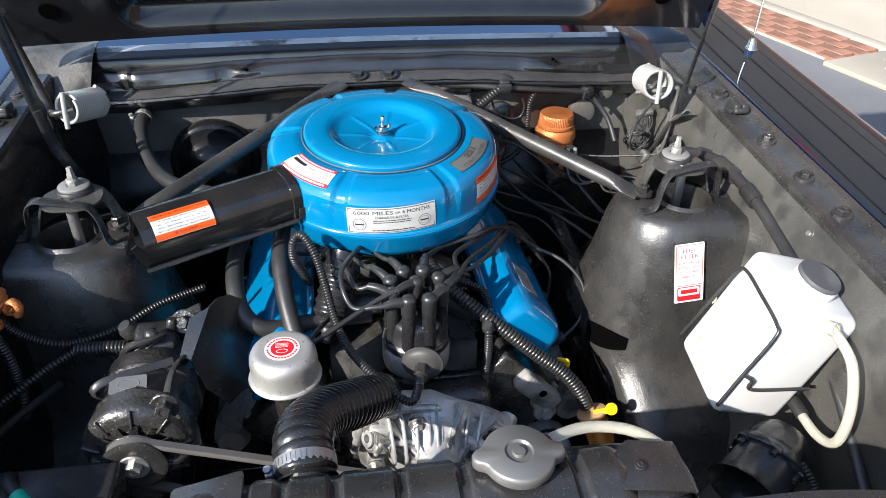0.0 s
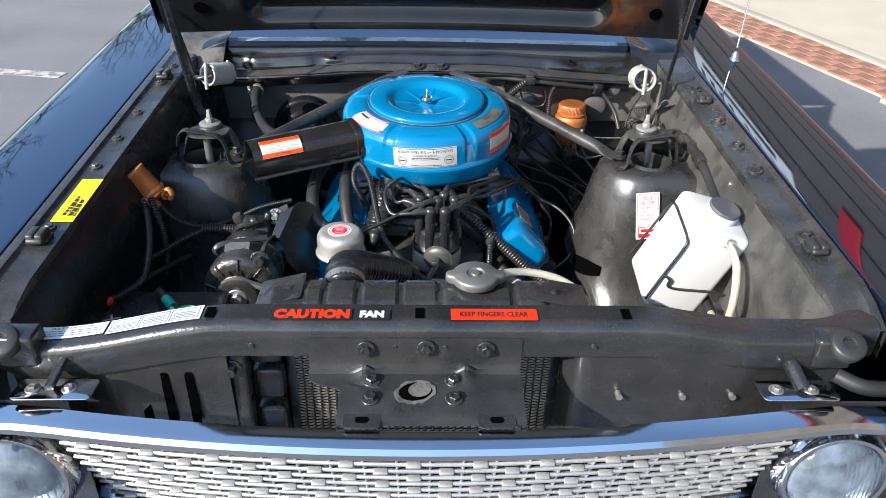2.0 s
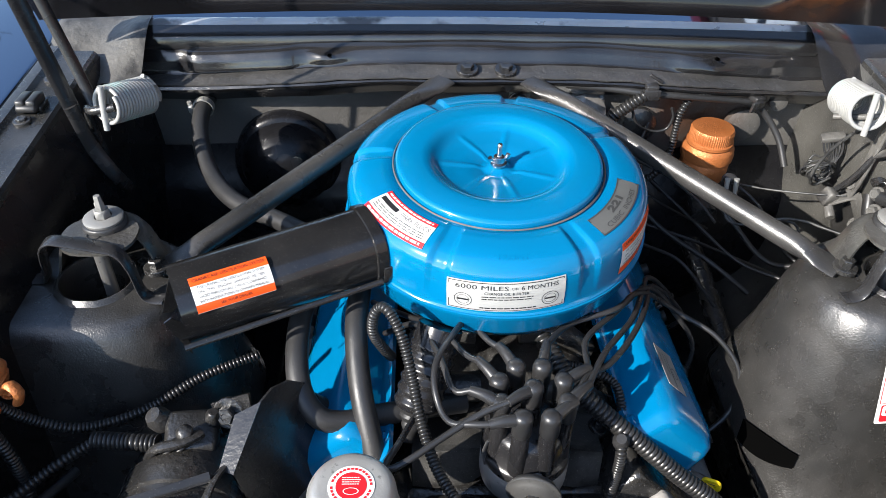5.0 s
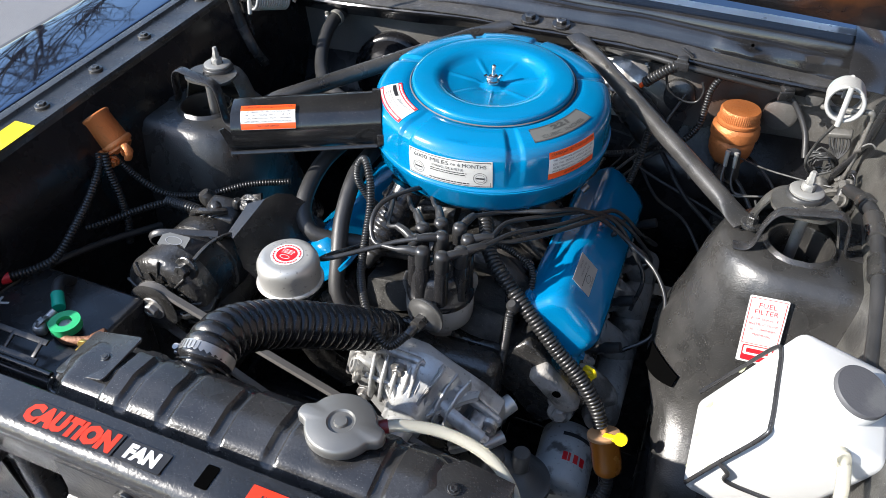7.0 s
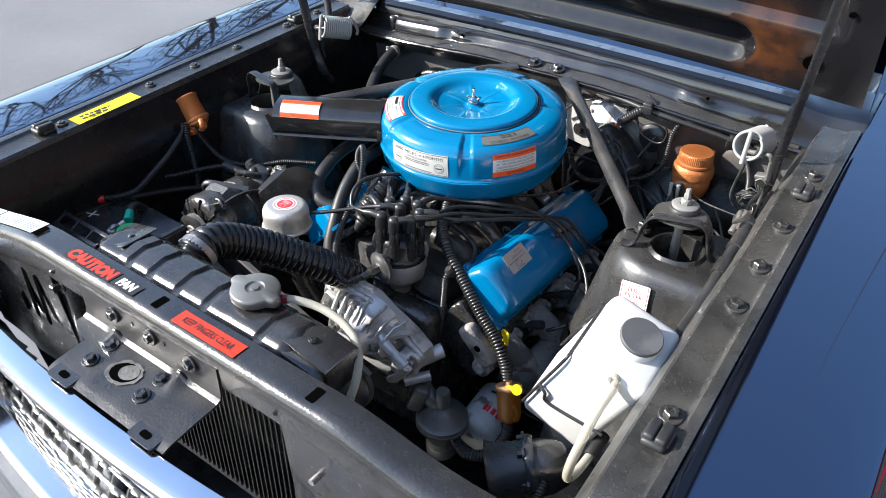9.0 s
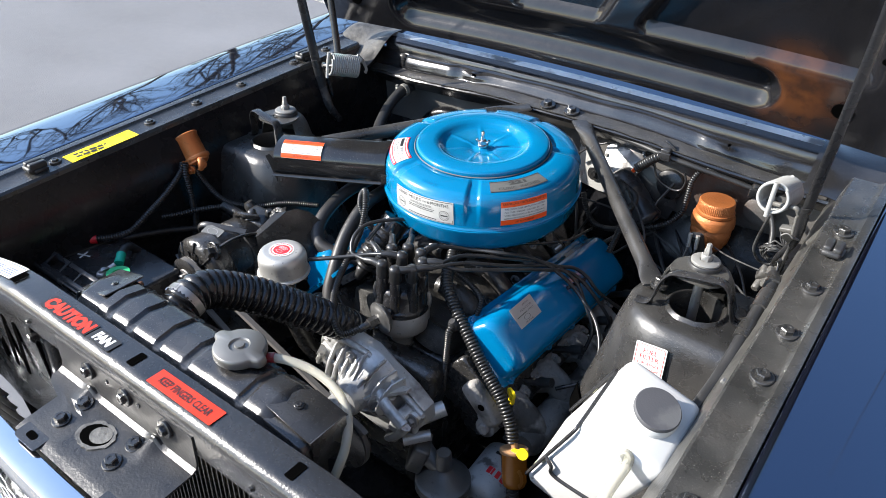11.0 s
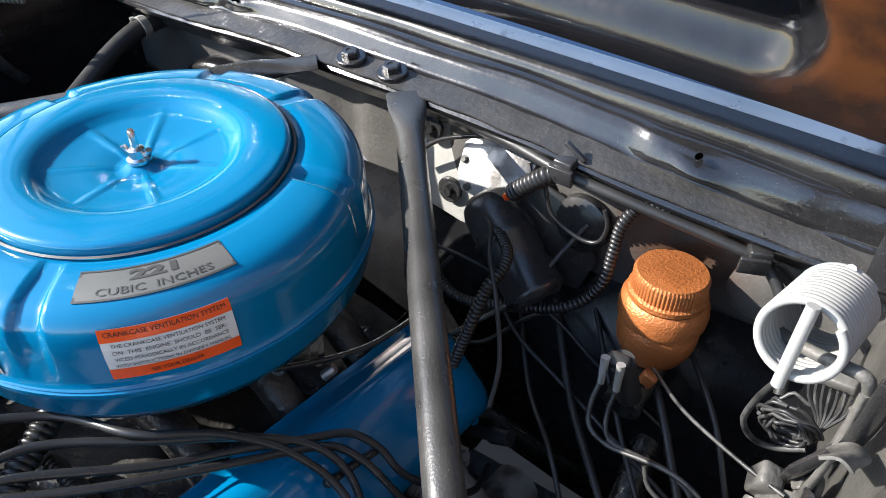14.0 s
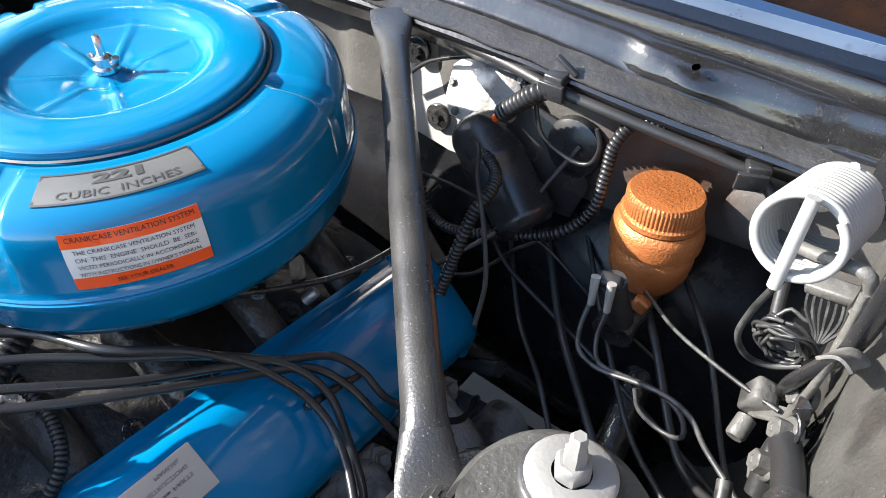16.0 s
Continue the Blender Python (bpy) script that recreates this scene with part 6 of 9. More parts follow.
def vent_sticker(where, w, h, parent, nx):
    """The orange and white ventilation sticker; where carries a point with x along the text and y up."""
    e = 0.0004
    patch(where, w, h, PAPER, parent, "vent_sticker", "orange and white crankcase ventilation sticker", nx)
    for sgn in (1, -1):
        patch(where, w, h * 0.225, ORANGE, parent, "orange_band", nx=nx, cy=sgn * h * 0.3875, lift=e)
    lines = (("CRANKCASE VENTILATION SYSTEM", 0.41, 0.92, 0.085), ("THE CRANKCASE VENTILATION SYSTEM", 0.20, 0.86, 0.075), ("ON  THIS  ENGINE  SHOULD  BE  SER-", 0.065, 0.86, 0.075),
             ("VICED PERIODICALLY IN ACCORDANCE", -0.070, 0.86, 0.075), ("WITH INSTRUCTIONS IN OWNER'S MANUAL", -0.205, 0.88, 0.075), ("SEE YOUR DEALER", -0.385, 0.40, 0.075))
    for body, y, wide, tall in lines:
        place_mesh(text_mesh(body, 0.01, INK, w * wide, h * tall), lambda q, y=y: where(Vector((q.x, q.y + y * h, 2.2 * e))), parent)


air_cleaner()


# ---- ignition ----
DIST = Vector((0.016, 0.505, 0.0))
dist_towers = []
# the way each boot on the cap is turned, tower by tower, the coil's last
BOOT_TURN = [Vector((0.85, 0.5, 0)), Vector((0.25, 0.95, 0)), Vector((-0.45, 0.85, 0)), Vector((-0.6, 0.75, 0.1)), Vector((-0.75, 0.3, 0.1)), Vector((-0.95, -0.15, -0.1)), Vector((0.80, 0.58, 0)), Vector((0.75, 0.65, 0)), Vector((-0.8, -0.55, 0))]


def distributor():
    ob = thing("distributor", (DIST.x, DIST.y, 0.70), "black-capped ignition distributor with grey body", "distributor")
    m = pose(DIST.x, DIST.y, 0.0)
    bm = turned(bmesh.new(), [(0.020, 0.60), (0.021, 0.672), (0.028, 0.690), (0.043, 0.700), (0.0500, 0.708), (0.0515, 0.716), (0.0515, 0.744), (0.0495, 0.747), (0.0, 0.747)], m, 44)
    part("housing", bm, CAPBAND, ob, "dull grey distributor housing")
    bm = turned(bmesh.new(), [(0.0505, 0.747), (0.0515, 0.749), (0.0515, 0.756), (0.0490, 0.759), (0.0455, 0.762), (0.0435, 0.786), (0.0400, 0.795), (0.030, 0.800), (0.0, 0.803)], m, 44)
    cap = part("cap", bm, CAPBLACK, ob, "black moulded distributor cap")
    for k in range(8):
        a = radians(22.5 + 45 * k)
        bm = bmesh.new()
        q = m @ Vector((0.0385 * math.cos(a), 0.0385 * math.sin(a), 0.0))
        turned(bm, [(0.0112, 0.757), (0.0104, 0.790), (0.0096, 0.832), (0.0080, 0.834), (0, 0.834)], Matrix.Translation(q), 16)
        dist_towers.append(q + Vector((0, 0, 0.838)))
        part("tower", bm, CAPBLACK, cap)
    bm = bmesh.new()
    turned(bm, [(0.013, 0.795), (0.0105, 0.834), (0.0085, 0.838), (0, 0.838)], m, 16)
    dist_towers.append(m @ Vector((0, 0, 0.844)))
    part("tower", bm, CAPBLACK, cap)
    for k, q in enumerate(dist_towers):
        turn = BOOT_TURN[k].normalized()
        bm = turned(bmesh.new(), [(0.0098, -0.016), (0.0108, -0.014), (0.0108, 0.004), (0.0112, 0.008), (0.0100, 0.0135), (0.0060, 0.0165), (0, 0.017)], Matrix.Translation(q), 18)
        tube(bm, [q + Vector((0, 0, 0.006)), q + Vector((0, 0, 0.009)) + turn * 0.010, q + Vector((0, 0, 0.011)) + turn * 0.022, q + Vector((0, 0, 0.010)) + turn * 0.036], lambda t: 0.0080 - 0.0026 * t, 12, step=0.004)
        part("wire_boot", bm, WIREBLACK, ob)
    for a in (200, 20):
        bm = bmesh.new()
        c, d = math.cos(radians(a)), math.sin(radians(a))
        tube(bm, [m @ Vector((0.049 * c, 0.049 * d, 0.745)), m @ Vector((0.053 * c, 0.053 * d, 0.768)), m @ Vector((0.049 * c, 0.049 * d, 0.785))], 0.004, 8, flat=0.35)
        part("spring_clip", bm, STEEL, ob)
    axis = Vector((-0.22, -0.92, -0.06)).normalized()
    q = Vector((0.018, 0.443, 0.752))
    bm = turned(bmesh.new(), [(0.0, -0.016), (0.016, -0.016), (0.028, -0.010), (0.0325, -0.004), (0.0345, -0.0015), (0.0350, 0.0), (0.0345, 0.0018), (0.0300, 0.0022), (0.0270, 0.0050), (0.0190, 0.0085), (0.0125, 0.0095), (0.0, 0.0095)], aim(q, axis) @ Matrix.Scale(0.88, 4), 40)
    box(bm, (0.014, 0.022, 0.020), aim(q - axis * 0.020, axis), 0.002)
    part("vacuum_advance", bm, CANMETAL, ob, "round grey vacuum advance can")
    bm = turned(bmesh.new(), [(0.0105, 0.008), (0.0105, 0.026), (0.0085, 0.0275), (0.0, 0.0275)], aim(q, axis), 6)
    turned(bm, [(0.0070, 0.026), (0.0070, 0.046), (0.006, 0.047), (0, 0.047)], aim(q, axis), 14)
    part("vacuum_port", bm, DIRTY, ob, "dark hexagonal vacuum fitting")
    return q + axis * 0.045


vac_port = distributor()


def coil():
    a, b = Vector((-0.112, 0.548, 0.758)), Vector((-0.082, 0.604, 0.842))
    m = aim(a, b - a)
    ob = thing("ignition_coil", (-0.105, 0.58, 0.74), "black ignition coil with a ribbed rubber boot below the air cleaner", "ignition coil")
    profile = [(0.0, -0.034), (0.008, -0.034), (0.010, -0.020), (0.013, -0.014), (0.012, -0.010), (0.018, -0.004), (0.017, 0.0), (0.024, 0.006)]
    part("boot", turned(bmesh.new(), profile, m, 28), RUBBER, ob, "ribbed black rubber boot")
    line = [(0.024, 0.006)]
    for k in range(6):
        h = 0.010 + 0.014 * k
        line += [(0.0270, h), (0.0290, h + 0.003), (0.0290, h + 0.006), (0.0270, h + 0.009)]
    part("case", turned(bmesh.new(), line + [(0.0270, 0.11), (0, 0.11)], m, 32), CAPBLACK, ob)


coil()


def spark_wires():
    routes = {
        6: [(0.079, 0.528, 0.846), (0.108, 0.551, 0.838), (0.141, 0.594, 0.828), (0.171, 0.645, 0.815), (0.196, 0.700, 0.797), (0.217, 0.757, 0.772), (0.239, 0.776, 0.752), (0.268, 0.785, 0.722), (0.300, 0.800, 0.670), (0.288, 0.825, 0.620)],
        7: [(0.106, 0.565, 0.843), (0.157, 0.640, 0.820), (0.186, 0.700, 0.802), (0.207, 0.750, 0.782), (0.222, 0.782, 0.768), (0.243, 0.797, 0.748), (0.268, 0.806, 0.718), (0.300, 0.860, 0.660), (0.280, 0.930, 0.610)],
        0: [(0.090, 0.590, 0.840), (0.140, 0.652, 0.824), (0.180, 0.706, 0.806), (0.210, 0.745, 0.781), (0.238, 0.758, 0.756), (0.262, 0.752, 0.728), (0.295, 0.735, 0.680), (0.288, 0.715, 0.620)],
        1: [(0.075, 0.620, 0.834), (0.136, 0.643, 0.838), (0.167, 0.684, 0.822), (0.190, 0.712, 0.802), (0.210, 0.729, 0.783), (0.237, 0.742, 0.757), (0.268, 0.738, 0.736), (0.312, 0.708, 0.722), (0.340, 0.672, 0.690), (0.332, 0.645, 0.640), (0.290, 0.620, 0.612)],
        5: [(-0.050, 0.466, 0.842), (-0.076, 0.474, 0.838), (-0.089, 0.495, 0.856), (-0.088, 0.530, 0.866), (-0.066, 0.580, 0.862), (-0.040, 0.640, 0.840)],
        4: [(-0.070, 0.510, 0.846), (-0.085, 0.560, 0.850), (-0.110, 0.620, 0.835), (-0.150, 0.66, 0.78)],
        3: [(-0.055, 0.560, 0.848), (-0.085, 0.610, 0.842), (-0.12, 0.67, 0.80), (-0.17, 0.74, 0.76)],
        2: [(-0.025, 0.580, 0.846), (-0.055, 0.630, 0.838), (-0.10, 0.70, 0.80), (-0.17, 0.80, 0.75)],
        8: [(-0.040, 0.478, 0.846), (-0.075, 0.460, 0.836), (-0.118, 0.434, 0.826), (-0.138, 0.428, 0.820), (-0.140, 0.440, 0.814), (-0.128, 0.470, 0.806), (-0.112, 0.520, 0.786)],
    }
    for k, route in routes.items():
        q = dist_towers[k]
        first = q + Vector((0, 0, 0.010)) + BOOT_TURN[k].normalized() * 0.034
        bm = tube(bmesh.new(), [first, *route], 0.0037, 9, step=0.006)
        tagged(part("spark_plug_wire", bm, WIREBLACK), "thick black spark plug wire", "ignition wire", "spark plug wires")
    comb = [Vector((0.232, 0.738, 0.7505)), Vector((0.234, 0.757, 0.7485)), Vector((0.236, 0.775, 0.7465)), Vector((0.239, 0.795, 0.7435))]
    ob = thing("wire_separator", comb[0], "black plastic separator holding four plug wires", "wire holder")
    for k, (p, q) in enumerate(zip(comb, comb[1:])):
        part("bridge", box(bmesh.new(), ((q - p).length, 0.007, 0.010), frame_of((p + q) / 2, q - p, (0.7, 0, 0.7)), 0.002), CAPBLACK, ob)


spark_wires()


# ---- hoses ----
def hose(name, points, r, label, category="hose", mat=None, ribs=None, seg=14, group=""):
    return tagged(part(name, tube(bmesh.new(), points, r, seg, ribs), mat or RUBBER, sharp=70 if not ribs else 55), label, category, group)


def plumbing():
    top = hose("upper_radiator_hose", [(-0.137, 0.156, 0.870), (-0.139, 0.176, 0.877), (-0.141, 0.205, 0.875), (-0.136, 0.245, 0.855), (-0.115, 0.295, 0.822), (-0.080, 0.350, 0.778), (-0.052, 0.400, 0.738), (-0.047, 0.432, 0.705), (-0.050, 0.452, 0.680)], 0.0300, "ribbed black flexible radiator hose", mat=CAPBLACK, ribs=(0.0128, 0.0024), seg=28)
    clamp((-0.1385, 0.171, 0.8755), (-0.06, 0.93, 0.30), 0.0312, top, STEEL)
    clamp((-0.0475, 0.424, 0.714), (0.1, 0.65, -0.7), 0.0300, top)
    bm = tube(bmesh.new(), [(-0.134, 0.118, 0.858), (-0.136, 0.140, 0.868), (-0.138, 0.160, 0.876)], 0.0235, 18)
    part("hose_stub", bm, TANKBLACK, top)
    hose("bypass_hose", [(-0.178, 0.690, 0.845), (-0.182, 0.625, 0.832), (-0.175, 0.560, 0.795), (-0.160, 0.510, 0.750), (-0.145, 0.475, 0.700), (-0.10, 0.46, 0.66)], 0.0135, "plain black rubber heater hose", group="heater hoses")
    hose("heater_hose", [(-0.225, 0.730, 0.850), (-0.249, 0.640, 0.832), (-0.247, 0.566, 0.804), (-0.228, 0.534, 0.780), (-0.200, 0.530, 0.766), (-0.150, 0.548, 0.757), (-0.10, 0.565, 0.748), (-0.05, 0.58, 0.74)], 0.0135, "plain black rubber heater hose", group="heater hoses")
    rear = hose("heater_hose", [(-0.452, 1.110, 0.884), (-0.456, 1.070, 0.878), (-0.452, 1.020, 0.860), (-0.425, 0.950, 0.838), (-0.375, 0.880, 0.832), (-0.300, 0.820, 0.840), (-0.225, 0.755, 0.850)], 0.0135, "black rubber heater hose running to the firewall", group="heater hoses")
    clamp((-0.4555, 1.078, 0.879), (0, 1, 0.1), 0.015, rear)
    tube_ob = hose("overflow_tube", [(0.094, 0.130, 0.914), (0.118, 0.143, 0.914), (0.156, 0.156, 0.907), (0.200, 0.155, 0.897), (0.232, 0.140, 0.884), (0.251, 0.115, 0.866), (0.256, 0.094, 0.845), (0.251, 0.080, 0.815)], 0.0062, "yellowed clear radiator overflow tube", "tube", TUBE, seg=14)
    bm = tube(bmesh.new(), [(0.090, 0.127, 0.913), (0.106, 0.137, 0.915)], 0.0072, 12)
    part("red_end", bm, MAROON, tube_ob, "dark red tube end")
    hose("fuel_hose", [(0.045, 0.620, 0.812), (0.072, 0.565, 0.794), (0.112, 0.535, 0.770), (0.160, 0.516, 0.735), (0.208, 0.500, 0.696), (0.250, 0.489, 0.664), (0.280, 0.478, 0.628), (0.293, 0.468, 0.602)], 0.0108, "black corrugated fuel line cover", "hose", LOOM, (0.0062, 0.0011), 14)
    hose("fuel_pump_hose", [(0.318, 0.438, 0.535), (0.322, 0.428, 0.505), (0.305, 0.400, 0.470), (0.265, 0.385, 0.455), (0.225, 0.400, 0.460)], 0.0105, "black corrugated fuel hose", "hose", LOOM, (0.0062, 0.0009), 12)
    hose("vacuum_line", [(-0.140, 0.615, 0.785), (-0.147, 0.600, 0.812), (-0.159, 0.590, 0.850), (-0.158, 0.591, 0.876), (-0.149, 0.592, 0.890), (-0.138, 0.582, 0.889), (-0.125, 0.565, 0.868), (-0.115, 0.540, 0.838), (-0.104, 0.496, 0.808), (-0.088, 0.450, 0.790), (-0.062, 0.408, 0.780), (-0.030, 0.376, 0.763), (-0.006, 0.370, 0.750), tuple(vac_port)], 0.0056, "thin black corrugated vacuum line", "hose", LOOM, (0.0042, 0.0009), 12)
    sender = hose("sender_wire", [(0.130, 0.515, 0.752), (0.128, 0.500, 0.742), (0.128, 0.497, 0.715), (0.126, 0.495, 0.670), (0.123, 0.490, 0.60)], 0.0058, "black corrugated wire cover beside the distributor", "hose", LOOM, (0.0042, 0.0009), 12)
    bm = turned(bmesh.new(), [(0.008, 0), (0.010, 0.004), (0.010, 0.014), (0.006, 0.02), (0, 0.02)], aim((0.131, 0.515, 0.742), (-0.2, -0.4, 1)), 14)
    part("rubber_cap", bm, RUBBER, sender)
    hose("small_loom", [(0.060, 0.60, 0.790), (0.10, 0.60, 0.777), (0.135, 0.585, 0.765), (0.142, 0.555, 0.742), (0.140, 0.53, 0.73)], 0.005, "thin black corrugated loom", "hose", LOOM, (0.0042, 0.0009), 10)


plumbing()


def fuel_filter():
    ob = thing("fuel_filter", (0.307, 0.452, 0.54), "amber plastic fuel filter with yellow clip", "fuel filter")
    a, b = Vector((0.321, 0.440, 0.535)), Vector((0.300, 0.463, 0.594))
    m = aim(a, b - a)
    h = (b - a).length
    bm = turned(bmesh.new(), [(0.0, 0.0), (0.017, 0.0), (0.0205, 0.004), (0.0220, 0.012), (0.0230, h - 0.008), (0.0240, h - 0.006)], m, 32)
    part("bowl", bm, AMBER, ob)
    bm = turned(bmesh.new(), [(0.0240, h - 0.006), (0.0250, h - 0.005), (0.0250, h), (0.0235, h + 0.001), (0.007, h + 0.0015), (0.006, h + 0.012), (0, h + 0.012)], m, 32)
    part("lid", bm, FILTERLID, ob, "tan plastic filter lid")
    bm = turned(bmesh.new(), [(0.006, -0.012), (0.006, 0.0), (0.010, 0.001)], m, 14)
    part("outlet", bm, STEEL, ob)
    bm = bmesh.new()
    box(bm, (0.030, 0.010, 0.007), frame_of(b + Vector((0.014, -0.012, 0.010)), (0.8, -0.3, 0.45), (0, 0, 1)), 0.002)
    turned(bm, [(0.0095, -0.003), (0.0105, 0.0), (0.0095, 0.003)], aim(b + Vector((0.026, -0.016, 0.018)), (0.2, -0.8, 0.6)), 14)
    turned(bm, [(0, -0.003), (0.0095, -0.003), (0.0095, 0.003), (0, 0.003)], aim(b + Vector((0.026, -0.016, 0.018)), (0.2, -0.8, 0.6)), 14)
    part("yellow_clip", bm, YELLOW, ob, "bright yellow plastic clip")


fuel_filter()


def breather():
    ob = thing("oil_filler_cap", (-0.176, 0.391, 0.60), "silver metal oil filler breather cap with a red and white label", "oil cap")
    m = pose(-0.171, 0.393, 0.010)
    bm = turned(bmesh.new(), [(0.040, 0.7890), (0.0470, 0.7880), (0.0480, 0.7900), (0.0470, 0.7925), (0.0445, 0.7935), (0.0435, 0.7965), (0.0440, 0.8160), (0.0432, 0.8240), (0.0400, 0.8310), (0.0360, 0.8340), (0.030, 0.8345), (0.0, 0.8345)], m, 48)
    part("cap", bm, SILVER, ob)
    mm = Matrix.Translation(m @ Vector((0, 0, 0.8350)))
    part("white_label", slab(bmesh.new(), circle(0.0225, 36), 0.0003, mm @ pose(0, 0, 0.0002)), PAPER, ob)
    part("red_label", slab(bmesh.new(), circle(0.0148, 36), 0.0003, mm @ pose(0, 0, 0.0006)), REDINK, ob, "round red label centre")
    bm = bmesh.new()
    for k in range(30):
        a = 2 * math.pi * k / 30
        if k in (7, 22):
            continue
        box(bm, (0.0028, 0.0022, 0.0002), mm @ pose(0, 0, 0, 0, 0, math.degrees(a)) @ pose(0, 0.0188, 0.0005))
    part("ring_print", bm, REDINK, ob)
    bar_lines(mm @ pose(0, 0, 0.0008), ob, PAPER, -0.009, 0.009, 0.0005, 0.010, 4, 0.4, seed=11)
    part("oval_mark", slab(bmesh.new(), [(x, y * 0.5 - 0.006) for x, y in circle(0.0075, 24)], 0.0002, mm @ pose(0, 0, 0.0009), hole=[(x, y * 0.5 - 0.006) for x, y in circle(0.0066, 24)]), PAPER, ob)
    bm = tube(bmesh.new(), [(-0.171, 0.393, 0.795), (-0.170, 0.397, 0.72), (-0.155, 0.42, 0.62), (-0.12, 0.45, 0.55)], 0.0185, 18)
    part("filler_tube", bm, DIRTY, ob)


breather()


def alternator():
    ob = thing("alternator", (-0.35, 0.41, 0.62), "dusty black alternator on its bracket with a worn belt pulley", "alternator")
    m = aim((-0.358, 0.345, 0.745), (0.0, -1, 0.03))
    bm = turned(bmesh.new(), [(0.0, 0.0), (0.05, 0.0), (0.066, -0.006), (0.068, -0.030), (0.064, -0.034), (0.064, -0.078), (0.0675, -0.080), (0.0675, -0.110), (0.062, -0.118), (0.062, -0.134), (0.054, -0.156), (0.044, -0.166), (0.042, -0.182), (0.018, -0.186), (0, -0.186)], m, 44)
    slab(bm, [(-0.064, 0.018), (-0.052, 0.050), (-0.010, 0.068), (0.030, 0.078), (0.048, 0.070), (0.060, 0.045), (0.078, -0.02), (0.050, -0.045), (-0.055, -0.035)], 0.010, frame_of((-0.358, 0.358, 0.745), (1, 0, 0), (0, 0, 1)), 0.003)
    body = part("body", bm, ALTBLACK, ob)
    for k in range(10):
        a = 36 * k + 10
        part("rib", box(bmesh.new(), (0.010, 0.022, 0.010), m @ pose(0, 0, 0, 0, 0, a) @ pose(0.058, 0, 0.001), 0.002), ALTBLACK, body)
    bm = turned(bmesh.new(), [(0.0685, -0.014), (0.0690, -0.002), (0.0665, 0.005), (0.060, 0.010), (0.050, 0.0135), (0.046, 0.012), (0.030, 0.010)], m, 48)
    bell = part("front_housing", bm, ALTBLACK, ob)
    for k in range(9):
        part("rib", box(bmesh.new(), (0.024, 0.0034, 0.006), m @ pose(0, 0, 0, 0, 0, 40 * k + 8) @ pose(0.055, 0, 0.0115, 0, 16, 0), 0.0012), ALTBLACK, bell)
    bm = turned(bmesh.new(), [(0.030, 0.013), (0.030, 0.017), (0, 0.0175)], m, 24)
    fan = part("fan", bm, ALTBLACK, ob, "dusty black alternator fan")
    for k in range(12):
        bm = slab(bmesh.new(), [(0.018, -0.006), (0.046, -0.009), (0.048, 0.0), (0.020, 0.005)], 0.0016, m @ pose(0, 0, 0.017, 0, 0, 30 * k) @ pose(0, 0, 0, 18, 0, 0))
        part("blade", bm, ALTBLACK, fan)
    bm = turned(bmesh.new(), [(0.036, 0.020), (0.040, 0.022), (0.030, 0.028), (0.040, 0.035), (0.036, 0.037), (0.020, 0.037), (0.016, 0.034), (0.0, 0.034)], m, 40)
    part("pulley", bm, ALTBLACK, ob)
    bolt(m @ Vector((0, 0, 0.036)), m.to_3x3() @ Vector((0, 0, 1)), ob, 0.011, STEEL)
    bm = bmesh.new()
    box(bm, (0.056, 0.050, 0.026), pose(-0.352, 0.492, 0.797, 12, 6, 10), 0.008)
    tube(bm, [(-0.392, 0.468, 0.788), (-0.378, 0.462, 0.812), (-0.352, 0.466, 0.816), (-0.338, 0.480, 0.812)], 0.009, 10, flat=0.6)
    turned(bm, [(0.013, 0), (0.013, 0.012), (0.009, 0.020), (0, 0.021)], aim((-0.385, 0.505, 0.800), (-0.4, -0.2, 0.9)), 18)
    turned(bm, [(0.009, 0), (0.009, 0.014), (0.005, 0.018), (0, 0.018)], aim((-0.352, 0.478, 0.808), (0, -0.2, 1)), 14)
    turned(bm, [(0.008, 0), (0.008, 0.012), (0.005, 0.016), (0, 0.016)], aim((-0.330, 0.500, 0.808), (0.2, 0, 1)), 14)
    part("terminal_block", bm, ALTBLACK, ob)
    for k in range(3):
        q = Vector((-0.390 + 0.004 * k, 0.476, 0.797))
        bm = tube(bmesh.new(), [q, q + Vector((0.010, -0.014, 0.012 - 0.008 * k)), q + Vector((0.026, -0.010, 0.020 - 0.006 * k)), q + Vector((0.036 + 0.006 * k, 0.004, 0.014))], 0.0024, 8)
        part("lead", bm, RUBBER, ob)
    bm = slab(bmesh.new(), rounded(0.046, 0.024, 0.003), 0.0008, frame_of((-0.368, 0.390, 0.8090), (1, 0.05, 0), (0, -0.35, 1)))
    part("name_plate", bm, PLATE, ob, "dull grey oval nameplate")
    bm = slab(bmesh.new(), [(x, y * 0.5) for x, y in circle(0.014, 24)], 0.0004, frame_of((-0.368, 0.390, 0.8096), (1, 0.05, 0), (0, -0.35, 1)), hole=[(x, y * 0.5) for x, y in circle(0.0125, 24)])
    part("oval_mark", bm, STEEL, ob)

    def sheet_metal(bm, corners, thick):
        f = bm.faces.new([bm.verts.new(c) for c in corners])
        f.normal_update()
        n = f.normal * thick
        new_faces = bmesh.ops.extrude_face_region(bm, geom=[f])["geom"]
        for v in new_faces:
            if isinstance(v, bmesh.types.BMVert):
                v.co += n
        bmesh.ops.recalc_face_normals(bm, faces=bm.faces)

    bm = bmesh.new()
